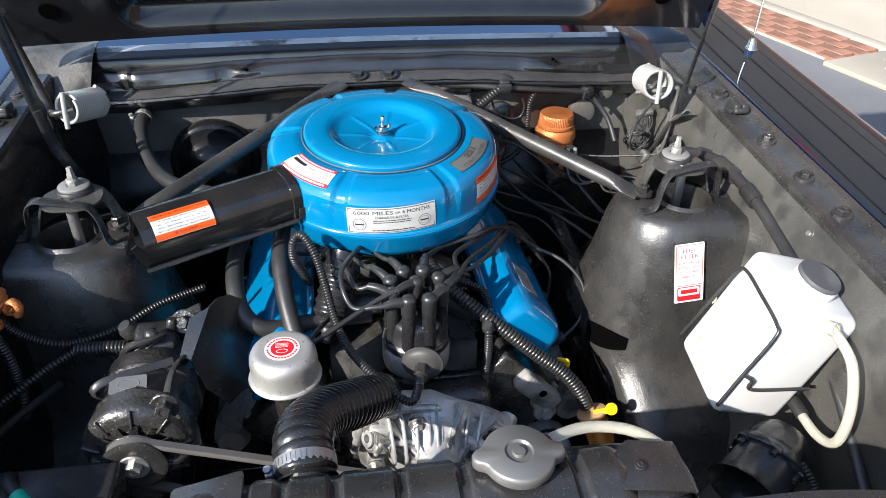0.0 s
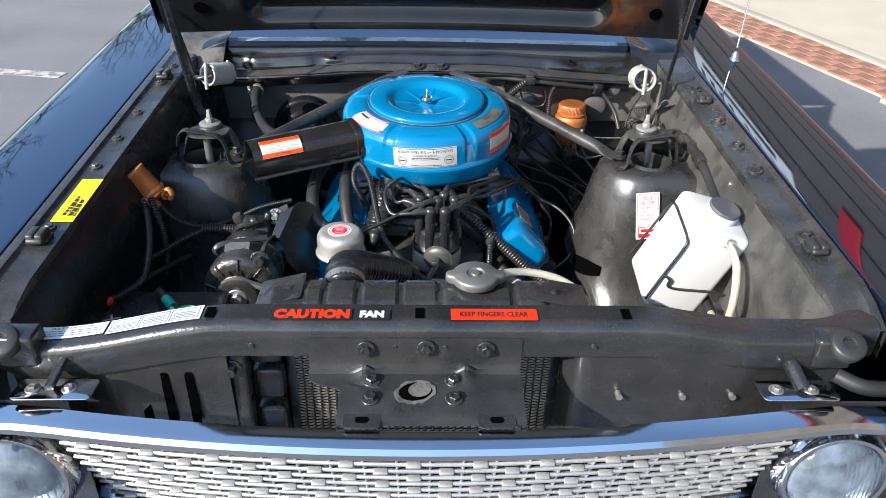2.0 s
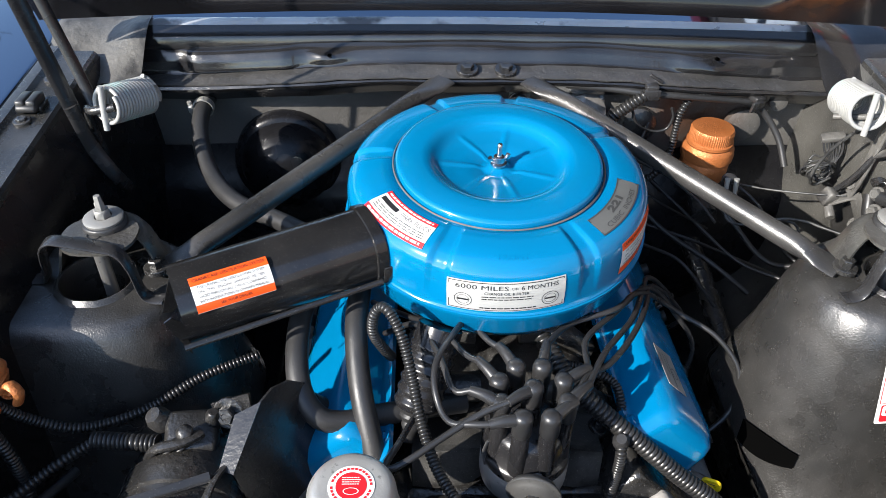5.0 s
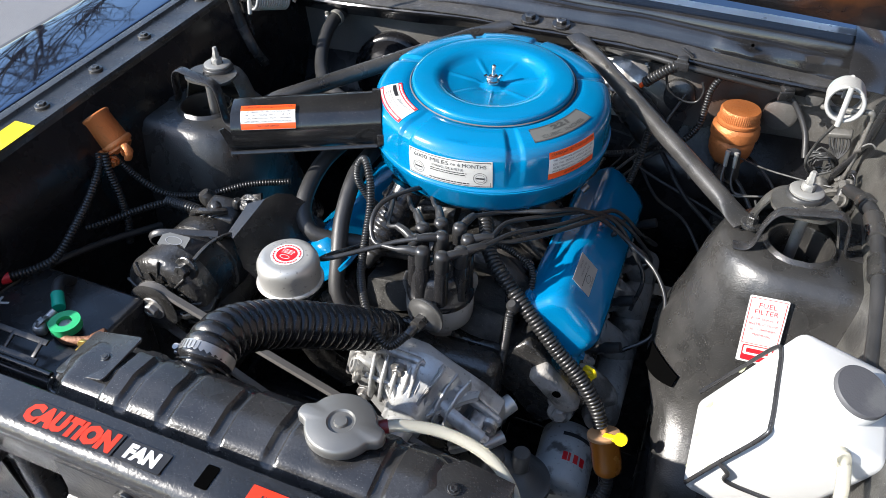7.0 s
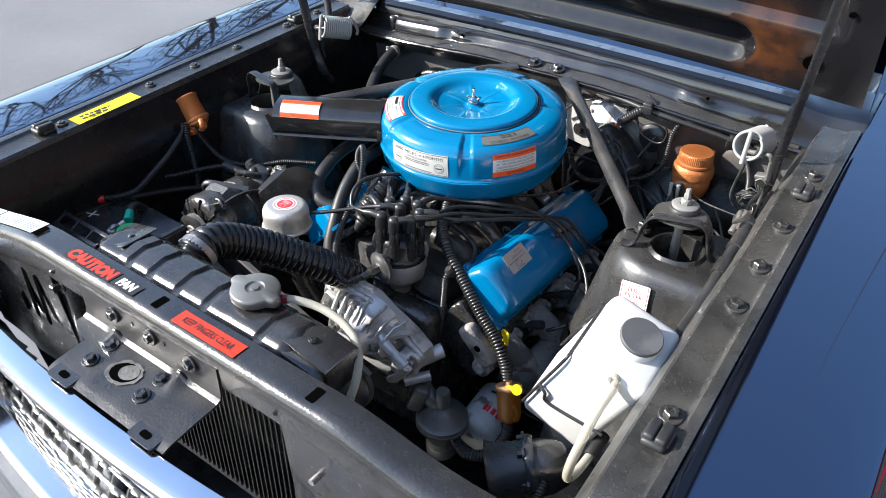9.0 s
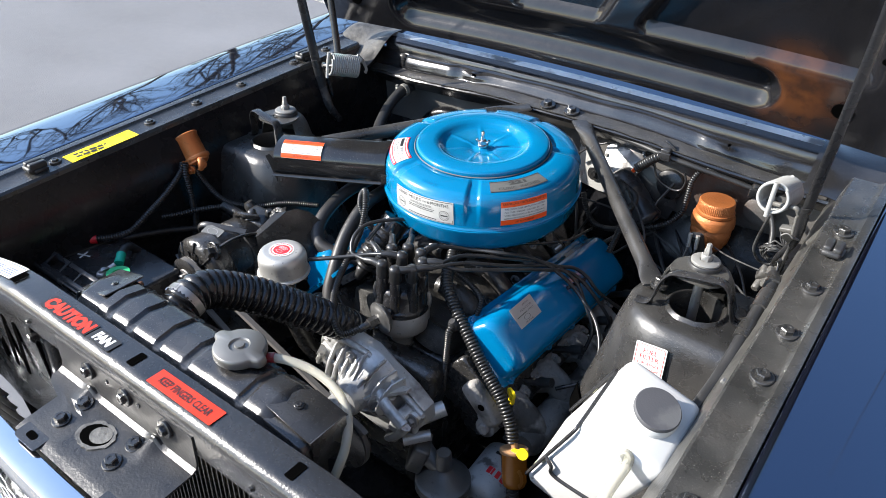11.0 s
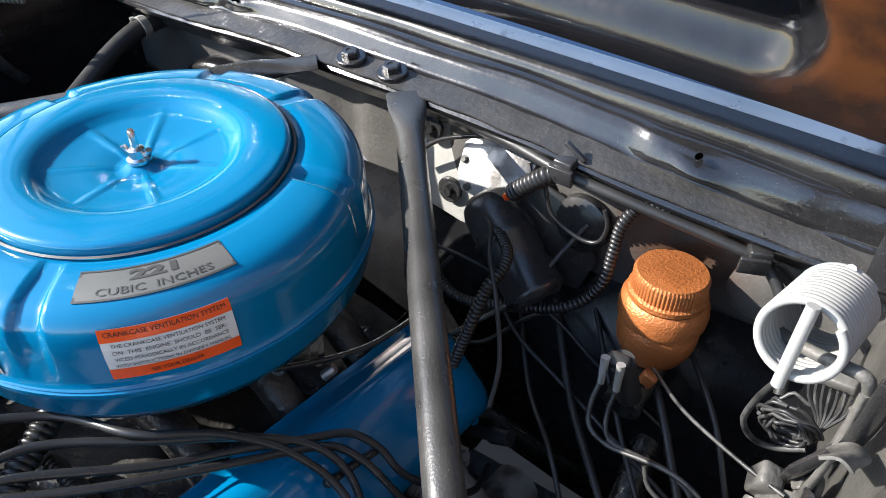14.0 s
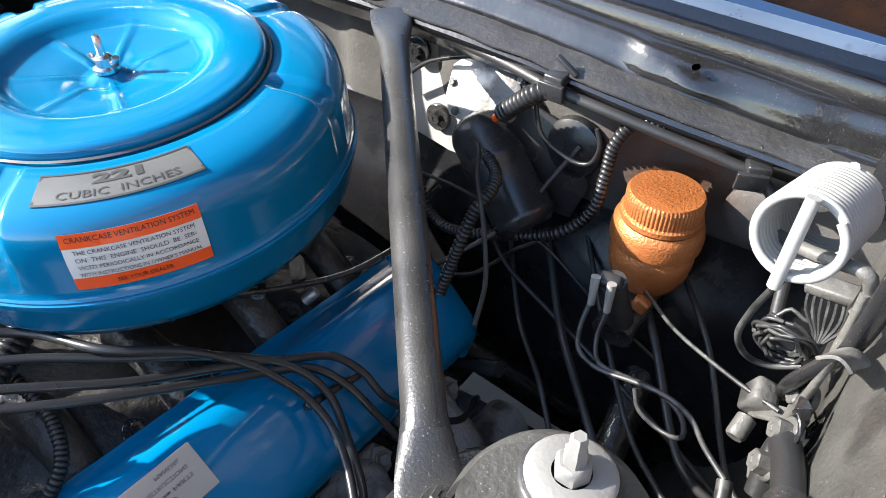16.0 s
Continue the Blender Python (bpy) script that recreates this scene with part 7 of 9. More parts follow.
    side = [(-0.274 + 0.541 * (y - 0.5) - 0.294 * (z - 0.839), y, z) for y, z in ((0.437, 0.800), (0.468, 0.820), (0.500, 0.839), (0.518, 0.840), (0.538, 0.830), (0.552, 0.810), (0.558, 0.780), (0.555, 0.745), (0.540, 0.715), (0.500, 0.695), (0.450, 0.700), (0.432, 0.750))]
    sheet_metal(bm, side, 0.003)
    sheet_metal(bm, [(-0.274, 0.500, 0.840), (-0.297, 0.437, 0.801), (-0.314, 0.444, 0.798), (-0.302, 0.492, 0.828)], 0.003)
    sheet_metal(bm, [(-0.336, 0.520, 0.812), (-0.290, 0.512, 0.838), (-0.286, 0.500, 0.800), (-0.322, 0.500, 0.782)], 0.004)
    part("bracket", bm, BLACK, ob, "black curved steel bracket plate")
    bolt((-0.314, 0.508, 0.811), (-0.1, -0.85, 0.5), ob, 0.010, ALTBLACK, tall=1.1)
    bm = bmesh.new()
    tube(bm, [(-0.318, 0.430, 0.808), (-0.360, 0.411, 0.811), (-0.398, 0.395, 0.812), (-0.413, 0.389, 0.802), (-0.406, 0.388, 0.790), (-0.385, 0.392, 0.792)], 0.0052, 8, flat=0.22)
    part("ground_strap", bm, SATIN, ob, "bent steel strap")
    bm = bmesh.new()
    tube(bm, [(-0.318, 0.352, 0.802), (-0.318, 0.40, 0.806), (-0.312, 0.44, 0.800), (-0.300, 0.465, 0.785)], 0.007, 8, flat=0.5)
    bolt((-0.318, 0.350, 0.803), (0, -1, 0.25), ob, 0.0105, ALTBLACK, tall=1.2)
    part("adjuster_arm", bm, ALTBLACK, ob)
    bm = bmesh.new()
    a, b, r1, r2 = Vector((-0.358, 0.318, 0.746)), Vector((0.028, 0.318, 0.570)), 0.034, 0.062
    u = (b - a).normalized()
    n = Vector((-u.z, 0, u.x)).normalized()
    pts = [a + (n * math.cos(t) - u * math.sin(t)) * r1 for t in (0.0, 0.35, 0.7, 1.05, 1.4, 1.75, 2.1, 2.45, 2.8, math.pi)]
    pts += [b + (-n * math.cos(t) + u * math.sin(t)) * r2 for t in (0.0, 0.35, 0.7, 1.05, 1.4, 1.75, 2.1, 2.45, 2.8, math.pi)]
    pts.append(pts[0])
    strap(bm, pts, 0.012, 0.008)
    tagged(part("fan_belt", bm, BELT), "worn grey-black rubber fan belt", "belt")


alternator()


# ---- things on the inner fenders and firewall ----
def washer_tank():
    ob = thing("washer_tank", (0.49, 0.37, 0.70), "white plastic washer fluid tank with a dark round cap", "fluid tank")
    a = Vector((0.481, 0.431, 0.926))
    ew, eh, ed = Vector((0.106, 0, -0.030)), Vector((-0.081, -0.002, -0.165)), Vector((0.0, -0.122, -0.026))
    bm = bmesh.new()
    v = {}
    for i in (0, 1):
        for j in (0, 1):
            for k in (0, 1):
                v[i, j, k] = bm.verts.new(a + ew * i + eh * j + ed * k)
    for q in (((0, 0, 0), (1, 0, 0), (1, 0, 1), (0, 0, 1)), ((0, 1, 0), (0, 1, 1), (1, 1, 1), (1, 1, 0)), ((0, 0, 0), (0, 0, 1), (0, 1, 1), (0, 1, 0)), ((1, 0, 0), (1, 1, 0), (1, 1, 1), (1, 0, 1)), ((0, 0, 0), (0, 1, 0), (1, 1, 0), (1, 0, 0)), ((0, 0, 1), (1, 0, 1), (1, 1, 1), (0, 1, 1))):
        bm.faces.new([v[p] for p in q])
    bmesh.ops.recalc_face_normals(bm, faces=bm.faces)
    bmesh.ops.bevel(bm, geom=list(bm.edges), offset=0.014, segments=4, affect="EDGES", profile=0.5)
    part("tank", bm, WHITE, ob, sharp=60)
    top = ew.cross(ed).normalized()
    if top.z < 0:
        top = -top
    c = a + ew * 0.55 + ed * 0.50
    bm = turned(bmesh.new(), [(0.0295, 0.0135), (0.0300, 0.0145), (0.0300, 0.0190), (0.0287, 0.0205), (0.0, 0.0208)], aim(c, top), 40)
    cap = part("cap", bm, DARKCAP, ob, "dark grey round rubber cap")
    bm = turned(bmesh.new(), [(0.0305, -0.008), (0.0312, 0.012), (0.0295, 0.0138)], aim(c, top), 40)
    part("collar", bm, WHITE, cap, "white collar below the dark cap")
    face = (eh.cross(ed)).normalized()
    if face.x > 0:
        face = -face
    lift = face * 0.0022
    p = lambda s, t: a + eh * s + ed * t + lift
    bm = bmesh.new()
    tube(bm, [p(0.93, -0.02), p(0.55, 0.02), p(0.22, 0.06), p(0.155, 0.16), p(0.150, 0.50), p(0.16, 0.90), p(0.22, 0.995), p(0.6, 1.0), p(0.90, 1.01)], 0.0026, 8, step=0.004)
    front = ed.normalized() * 0.002
    tube(bm, [p(0.58, 1.0) + front, p(0.60, 1.03) + ew * 0.12 + front, a + ew * 0.25 + eh * 0.70 + ed * 1.018, a + ew * 1.0 + eh * 0.62 + ed * 1.018], 0.0026, 8, step=0.004)
    part("wire_holder", bm, SATIN, ob, "bent black wire holder")
    wear = random.Random(12)
    for h, d, size in ((0.80, 0.22, 0.010), (0.88, 0.50, 0.008), (0.52, 0.035, 0.009), (0.33, 0.03, 0.006), (0.70, 0.96, 0.007), (0.92, 0.80, 0.006), (0.20, 0.30, 0.004)):
        blot = [(size * wear.uniform(0.5, 1.1) * math.cos(q), size * 0.5 * wear.uniform(0.5, 1.1) * math.sin(q)) for q in (radians(24 * k) for k in range(15))]
        part("worn_spot", slab(bmesh.new(), blot, 0.0004, frame_of(a + eh * h + ed * d + face * 0.0003, eh.normalized(), face)), WORNTANK, ob, "yellowed scuff on the tank")
    s = a + ew * 0.55 + ed * 1.0 + eh * 0.06
    bm = tube(bmesh.new(), [s + Vector((0, 0.012, 0.004)), s + Vector((0.006, -0.006, -0.004)), (0.538, 0.258, 0.858), (0.534, 0.230, 0.820), (0.529, 0.218, 0.780), (0.527, 0.224, 0.750), (0.528, 0.255, 0.733), (0.530, 0.300, 0.731)], 0.0068, 14)
    part("outlet_tube", bm, TUBE, ob, "yellowed clear washer tube")
    bm = turned(bmesh.new(), [(0.010, 0), (0.009, 0.010), (0.006, 0.012)], aim(s, (0.1, -0.8, 0.4)), 14)
    part("outlet", bm, TUBE, ob)
    bm = tube(bmesh.new(), [(0.530, 0.290, 0.731), (0.531, 0.335, 0.735)], 0.0095, 12)
    part("pump_stub", bm, RUBBER, ob)
    for q in ((0.592, 0.47, 0.912), (0.592, 0.31, 0.885), (0.585, 0.395, 0.872)):
        bm = slab(bmesh.new(), rounded(0.024, 0.014, 0.006), 0.002, aim(q, (-0.9, 0, 0.4)))
        part("bracket_tab", bm, SATIN, ob)
        bolt(q, (-0.9, 0, 0.4), ob, 0.0048, STEEL)


washer_tank()


def horn():
    ob = thing("horn", (0.44, 0.29, 0.60), "black trumpet horn below the washer tank", "horn")
    axis = Vector((-0.78, -0.56, -0.24)).normalized()
    m = aim((0.464, 0.248, 0.699), axis) @ Matrix.Scale(0.86, 4)
    bm = turned(bmesh.new(), [(0.0, -0.062), (0.026, -0.062), (0.036, -0.056), (0.046, -0.030), (0.049, -0.008), (0.0545, -0.006), (0.0555, 0.0), (0.0545, 0.006), (0.050, 0.008)], m, 44)
    ob2 = part("body", bm, BLACK, ob)
    bm = turned(bmesh.new(), [(0.050, 0.008), (0.0495, 0.030), (0.052, 0.056), (0.058, 0.072), (0.060, 0.074), (0.058, 0.072), (0.048, 0.054), (0.044, 0.020), (0.0, 0.016)], m, 44)
    part("bell", bm, SATIN, ob)
    bm = tube(bmesh.new(), [m @ Vector((0.0545 * math.cos(a), 0.0545 * math.sin(a), 0.0)) for a in (0.2, 0.8, 1.4, 2.0, 2.6, 3.2, 3.8)], 0.0075, 8, flat=0.4)
    part("strap_band", bm, SATIN, ob2)
    for k in range(6):
        a = radians(60 * k + 20)
        bolt(m @ Vector((0.052 * math.cos(a), 0.052 * math.sin(a), 0.009)), m.to_3x3() @ Vector((0, 0, 1)), ob2, 0.0055, BLACK, tall=1.4)
    tagged(part("horn_wire", tube(bmesh.new(), [(0.470, 0.306, 0.690), (0.479, 0.296, 0.713), (0.487, 0.262, 0.714), (0.497, 0.205, 0.708), (0.505, 0.140, 0.665)], 0.0062, 10, (0.0045, 0.0009)), LOOM), "black corrugated horn wire cover", "wire")


horn()


def brake_reservoir():
    ob = thing("brake_fluid_reservoir", (0.384, 1.06, 0.72), "copper painted brake master cylinder with knurled cap", "brake cylinder")
    m = pose(0.384, 1.060, 0.0)
    bm = bmesh.new()
    rings = []
    for r, z, k in ((0.0365, 0.829, 0), (0.0385, 0.831, 0), (0.0385, 0.836, 0), (0.0360, 0.838, 1), (0.0360, 0.8545, 1), (0.0335, 0.8585, 0), (0.024, 0.8590, 0), (0.002, 0.8590, 0)):
        rings.append([bm.verts.new(m @ Vector(((r - 0.0009 * k * (i // 2 % 2)) * math.cos(i * math.pi / 120), (r - 0.0009 * k * (i // 2 % 2)) * math.sin(i * math.pi / 120), z))) for i in range(240)])
    for a, b in zip(rings, rings[1:]):
        for i in range(240):
            bm.faces.new((a[i], a[(i + 1) % 240], b[(i + 1) % 240], b[i]))
    bm.faces.new(rings[-1])
    part("cap", bm, COPPER, ob, "knurled copper coloured screw cap", 30)
    bar_lines(m @ pose(0, 0, 0.8596, 0, 0, 168), ob, COPPER, -0.018, 0.018, -0.022, 0.022, 7, 0.45, name="cap_print", seed=51)
    bm = turned(bmesh.new(), [(0.0, 0.742), (0.022, 0.744), (0.032, 0.756), (0.0385, 0.770), (0.0405, 0.783), (0.0405, 0.798), (0.0385, 0.800), (0.0385, 0.803), (0.0435, 0.805), (0.0440, 0.815), (0.0425, 0.819), (0.0425, 0.824), (0.0375, 0.829)], m, 48)
    box(bm, (0.016, 0.012, 0.016), pose(0.398, 1.022, 0.752, 0, 20, 0), 0.003)
    part("reservoir", bm, COPPER, ob)
    bm = bmesh.new()
    tube(bm, [(0.384, 1.11, 0.745), (0.384, 1.05, 0.735), (0.384, 1.00, 0.72)], 0.021, 16)
    part("cylinder", bm, DIRTY, ob)
    ob = thing("brake_light_switch", (0.38, 0.965, 0.80), "silver wire terminals on the brake line switch", "switch")
    for dx in (-0.007, 0.008):
        bm = bmesh.new()
        tube(bm, [(0.384 + dx, 0.945, 0.831), (0.385 + dx, 0.943, 0.816), (0.386 + dx, 0.941, 0.803)], lambda t: 0.0042 - 0.001 * t, 10)
        part("terminal", bm, SILVER, ob)
    bm = bmesh.new()
    box(bm, (0.022, 0.014, 0.010), pose(0.386, 0.955, 0.824, 20, 0, 10), 0.004)
    part("terminal_cover", bm, RUBBER, ob)
    bm = tube(bmesh.new(), [(0.387, 0.958, 0.822), (0.392, 0.966, 0.795), (0.396, 0.978, 0.765)], 0.0125, 14)
    part("switch_body", bm, RUBBER, ob)


brake_reservoir()


def wiper_motor():
    ob = thing("wiper_motor", (0.2, 1.10, 0.78), "black wiper motor with a white metal gear cover on the firewall", "wiper motor")
    n = Vector((-0.02, -0.88, 0.47)).normalized()
    m = aim((0.160, 1.092, 0.872), n)
    bm = bmesh.new()
    slab(bm, [(-0.046, -0.024), (-0.034, -0.040), (0.026, -0.044), (0.044, -0.018), (0.046, 0.018), (0.026, 0.032), (-0.030, 0.032), (-0.048, 0.012)], 0.030, m, 0.004)
    part("gear_cover", bm, ALLOY, ob, "white painted gear cover", 30)
    bm = turned(bmesh.new(), [(0.031, 0.0), (0.031, 0.003), (0.029, 0.0042), (0.0, 0.0045)], m @ pose(0.016, -0.004, 0), 28)
    part("round_boss", bm, ALLOY, ob)
    for q in ((-0.040, -0.006), (-0.026, -0.034), (0.038, 0.020)):
        bolt(m @ Vector((*q, 0.0005)), n, ob, 0.0038, GREYIRON, flange=1.3)
    a, b = Vector((0.168, 1.072, 0.836)), Vector((0.262, 1.040, 0.762))
    m = aim(a, b - a)
    bm = turned(bmesh.new(), [(0.0, -0.012), (0.022, -0.012), (0.030, -0.004), (0.0335, 0.006), (0.0335, 0.034), (0.0350, 0.036), (0.0350, 0.043), (0.0335, 0.045), (0.0335, 0.104), (0.0350, 0.106), (0.0350, 0.111), (0.026, 0.120), (0, 0.122)], m, 40)
    part("motor", bm, SATIN, ob, "glossy black motor cylinder")
    part("motor_bracket", slab(bmesh.new(), [(-0.02, -0.03), (0.06, -0.05), (0.10, -0.02), (0.085, 0.02), (0.02, 0.045), (-0.02, 0.03)], 0.005, frame_of((0.215, 1.086, 0.838), (0.78, 0.05, -0.6), (0.15, -1, 0.2)), 0.0015), SATIN, ob, "black stamped motor bracket")
    bm = slab(bmesh.new(), [(-0.130, -0.075), (-0.060, -0.085), (0.080, -0.082), (0.118, -0.050), (0.112, 0.020), (0.060, 0.050), (-0.060, 0.062), (-0.118, 0.050)], 0.006, frame_of((0.165, 1.112, 0.850), (1, 0, 0), (0, -1, 0.05)), 0.002)
    part("mounting_plate", bm, PALEGREY, ob, "pale grey mounting plate")
    for q in ((0.090, 1.104, 0.806), (0.255, 1.100, 0.832), (0.060, 1.104, 0.880)):
        bolt(q, (0, -1, 0.05), ob, 0.0075, BLACK, flange=2.2)
    bm = turned(bmesh.new(), [(0.0, 0.0), (0.030, 0.0), (0.033, 0.004), (0.032, 0.014), (0.020, 0.020), (0.0, 0.021)], aim((0.268, 1.108, 0.838), (0, -1, 0.08)), 28)
    part("pivot_housing", bm, SATIN, ob, "round black wiper pivot housing")


wiper_motor()


def brace(s):
    """A strut from the cowl to the shock tower, flattened where it is bolted."""
    a, b = Vector((s * 0.066, 1.052, 0.944)), Vector((s * 0.414, 0.670, 0.877))
    d = (b - a).normalized()
    side = d.cross(Vector((0, 0, 1))).normalized()
    n = 60
    rings = []
    for i in range(n + 1):
        t = i / n
        q = a.lerp(b, t)
        f0, f1 = smooth(0.16, 0.02, t), smooth(0.88, 0.98, t)
        wide = 0.0142 + 0.007 * f0 + 0.006 * f1
        tall = 0.0142 - 0.0105 * f0 - 0.0112 * f1
        up = d.cross(side) * -1
        rings.append([(q + side * wide * math.cos(k * 0.3927) + up * tall * math.sin(k * 0.3927)) for k in range(16)])
    ob = thing("tower_brace", b, "black tubular brace from cowl to shock tower", "brace", "tower braces")
    for name, i0, i1 in (("end_flange", 0, 7), ("tube", 7, 55), ("end_flange", 55, n)):
        bm = bmesh.new()
        span = [[bm.verts.new(v) for v in ring] for ring in rings[i0:i1 + 1]]
        for p, q in zip(span, span[1:]):
            for k in range(16):
                bm.faces.new((p[k], p[(k + 1) % 16], q[(k + 1) % 16], q[k]))
        bm.faces.new(span[0])
        bm.faces.new(span[-1])
        part(name, bm, BRACEPAINT, ob)
    return ob


brace(1)
brace(-1)


def hood_spring(s):
    """A close-wound coil with straight hooks at both ends."""
    ob = thing("hood_spring", (s * 0.515, 0.92, 0.94), "pale grey coiled hood hinge spring", "spring", "hood springs")
    c0, c1 = (Vector((0.513, 0.880, 0.984)), Vector((0.521, 0.955, 0.968))) if s > 0 else (Vector((-0.524, 0.886, 0.982)), Vector((-0.490, 0.946, 0.968)))
    d = (c1 - c0).normalized()
    u = d.orthogonal().normalized()
    w = d.cross(u)
    r, turns = (0.0252 if s > 0 else 0.0238), 14
    pts = []
    for i in range(turns * 20 + 1):
        a = 2 * math.pi * i / 20
        pts.append(c0 + d * ((c1 - c0).length * i / (turns * 20)) + (u * math.cos(a) + w * math.sin(a)) * r)
    bm = tube(bmesh.new(), pts, 0.0030, 9, step=0.006)
    part("coil", bm, SPRING, ob)
    bm = bmesh.new()
    z = Vector((0, 0, 1))
    tube(bm, [c0 + z * 0.0285, c0 + z * 0.01 - d * 0.003, c0 - z * 0.012 - d * 0.006, c0 - z * 0.034 - d * 0.008], 0.0042, 14)
    part("end_bar", bm, SPRING, ob)
    bm = bmesh.new()
    if s > 0:
        tube(bm, [(0.490, 0.920, 0.955), (0.517, 0.900, 0.965), (0.538, 0.890, 0.972), (0.553, 0.884, 0.976), (0.558, 0.890, 0.962), (0.557, 0.896, 0.940)], 0.0044, 10)
    else:
        tube(bm, [c0 - z * 0.002 + Vector((-s * 0.012, 0, 0)), c0 + Vector((s * 0.02, 0, -0.008)), (s * 0.556, 0.900, 0.968), (s * 0.563, 0.915, 0.93), (s * 0.562, 0.925, 0.885)], 0.0062, 8)
    part("hinge_hook", bm, BLACK if s < 0 else HINGEGREY, ob)
    bm = bmesh.new()
    tube(bm, [c1 + z * 0.0285, c1 + d * 0.012 + z * 0.018, c1 + d * 0.022 - z * 0.004, c1 + d * 0.018 - z * 0.014], 0.0036, 8)
    part("rear_hook", bm, SPRING, ob)


hood_spring(1)
hood_spring(-1)


def solenoid():
    ob = thing("starter_solenoid", (-0.58, 0.51, 0.86), "copper painted starter solenoid on the inner fender", "solenoid")
    bm = turned(bmesh.new(), [(0.0, -0.030), (0.022, -0.030), (0.0235, -0.026), (0.0235, 0.026), (0.0255, 0.028), (0.0255, 0.032), (0.021, 0.034), (0.0, 0.034)], aim((-0.568, 0.508, 0.883), (-0.60, 0.02, 0.80)), 28)
    part("can", bm, COPPER, ob)
    bm = slab(bmesh.new(), circle(0.0205, 24), 0.0006, aim(Vector((-0.568, 0.508, 0.883)) + Vector((-0.60, 0.02, 0.80)).normalized() * 0.0343, (-0.60, 0.02, 0.80)))
    part("top_face", bm, FIREWALL, ob)
    bm = turned(bmesh.new(), [(0.0255, -0.004), (0.0270, -0.002), (0.0270, 0.003), (0.0255, 0.005)], aim(Vector((-0.568, 0.508, 0.883)) + Vector((-0.60, 0.02, 0.80)).normalized() * -0.022, (-0.60, 0.02, 0.80)), 28)
    part("rim", bm, COPPER, ob)
    bm = turned(bmesh.new(), [(0.0, -0.006), (0.020, -0.006), (0.026, 0.0), (0.022, 0.006), (0.0, 0.006)], aim((-0.551, 0.504, 0.858), (-0.60, 0.02, 0.80)), 24)
    part("terminal_base", bm, COPPER, ob, "scuffed copper terminal base")
    for at, way in (((-0.560, 0.484, 0.858), (-0.1, -0.9, -0.1)), ((-0.532, 0.500, 0.862), (0.85, -0.4, 0.2)), ((-0.545, 0.486, 0.852), (0.4, -0.85, -0.1))):
        bm = tube(bmesh.new(), [Vector(at), Vector(at) + Vector(way) * 0.016], 0.0042, 10)
        part("stud", bm, COPPER, ob)
        bolt(Vector(at) + Vector(way) * 0.008, way, ob, 0.0070, COPPER, name="nut", tall=0.9, flange=1.35)
    bm = tube(bmesh.new(), [(-0.528, 0.494, 0.866), (-0.516, 0.488, 0.882), (-0.508, 0.484, 0.874), (-0.512, 0.482, 0.862)], 0.0065, 10, flat=0.7)
    part("terminal_lug", bm, COPPER, ob)
    bm = box(bmesh.new(), (0.036, 0.014, 0.010), pose(-0.578, 0.492, 0.862, 0, 10, 10), 0.003)
    part("mounting_foot", bm, COPPER, ob)
    hose("starter_cable", [(-0.545, 0.470, 0.872), (-0.538, 0.462, 0.845), (-0.532, 0.462, 0.80), (-0.535, 0.465, 0.74), (-0.54, 0.46, 0.70)], 0.0060, "black corrugated starter cable", "cable", LOOM, (0.005, 0.001), 12)
    hose("battery_cable", [(-0.565, 0.475, 0.862), (-0.556, 0.462, 0.848), (-0.538, 0.410, 0.826), (-0.525, 0.355, 0.808), (-0.524, 0.310, 0.788), (-0.545, 0.280, 0.779), (-0.578, 0.247, 0.776), (-0.598, 0.208, 0.776)], 0.0062, "black corrugated battery cable with a red sleeve", "cable", LOOM, (0.0050, 0.0009), 12)
    bm = tube(bmesh.new(), [(-0.566, 0.259, 0.7765), (-0.586, 0.234, 0.776)], 0.0092, 12)
    tagged(part("cable_sleeve", bm, RED), "red sleeve on the battery cable", "sleeve")
    bm = bmesh.new()
    box(bm, (0.03, 0.036, 0.02), pose(-0.600, 0.200, 0.774, 0, 0, 15), 0.006)
    tagged(part("cable_terminal", bm, BLACK), "black battery cable terminal", "terminal")
    hose("alternator_loom", [(-0.545, 0.485, 0.862), (-0.525, 0.500, 0.815), (-0.480, 0.510, 0.785), (-0.420, 0.535, 0.783), (-0.360, 0.575, 0.795), (-0.300, 0.610, 0.795)], 0.0050, "black corrugated wiring loom", "wire", LOOM, (0.0046, 0.0009), 12)
    hose("charging_loom", [(-0.386, 0.480, 0.796), (-0.415, 0.483, 0.795), (-0.458, 0.490, 0.790)], 0.0088, "black corrugated wiring loom", "wire", LOOM, (0.0052, 0.0012), 12)
    hose("front_loom", [(-0.455, 0.490, 0.790), (-0.490, 0.462, 0.784), (-0.535, 0.420, 0.772), (-0.575, 0.390, 0.760), (-0.61, 0.365, 0.74)], 0.0052, "black corrugated wiring loom", "wire", LOOM, (0.0052, 0.001), 12)
    hose("apron_loom", [(-0.50, 0.50, 0.72), (-0.535, 0.42, 0.735), (-0.555, 0.34, 0.75), (-0.57, 0.26, 0.76), (-0.575, 0.17, 0.77)], 0.006, "thin black wire on the inner fender", "wire", RUBBER)


solenoid()


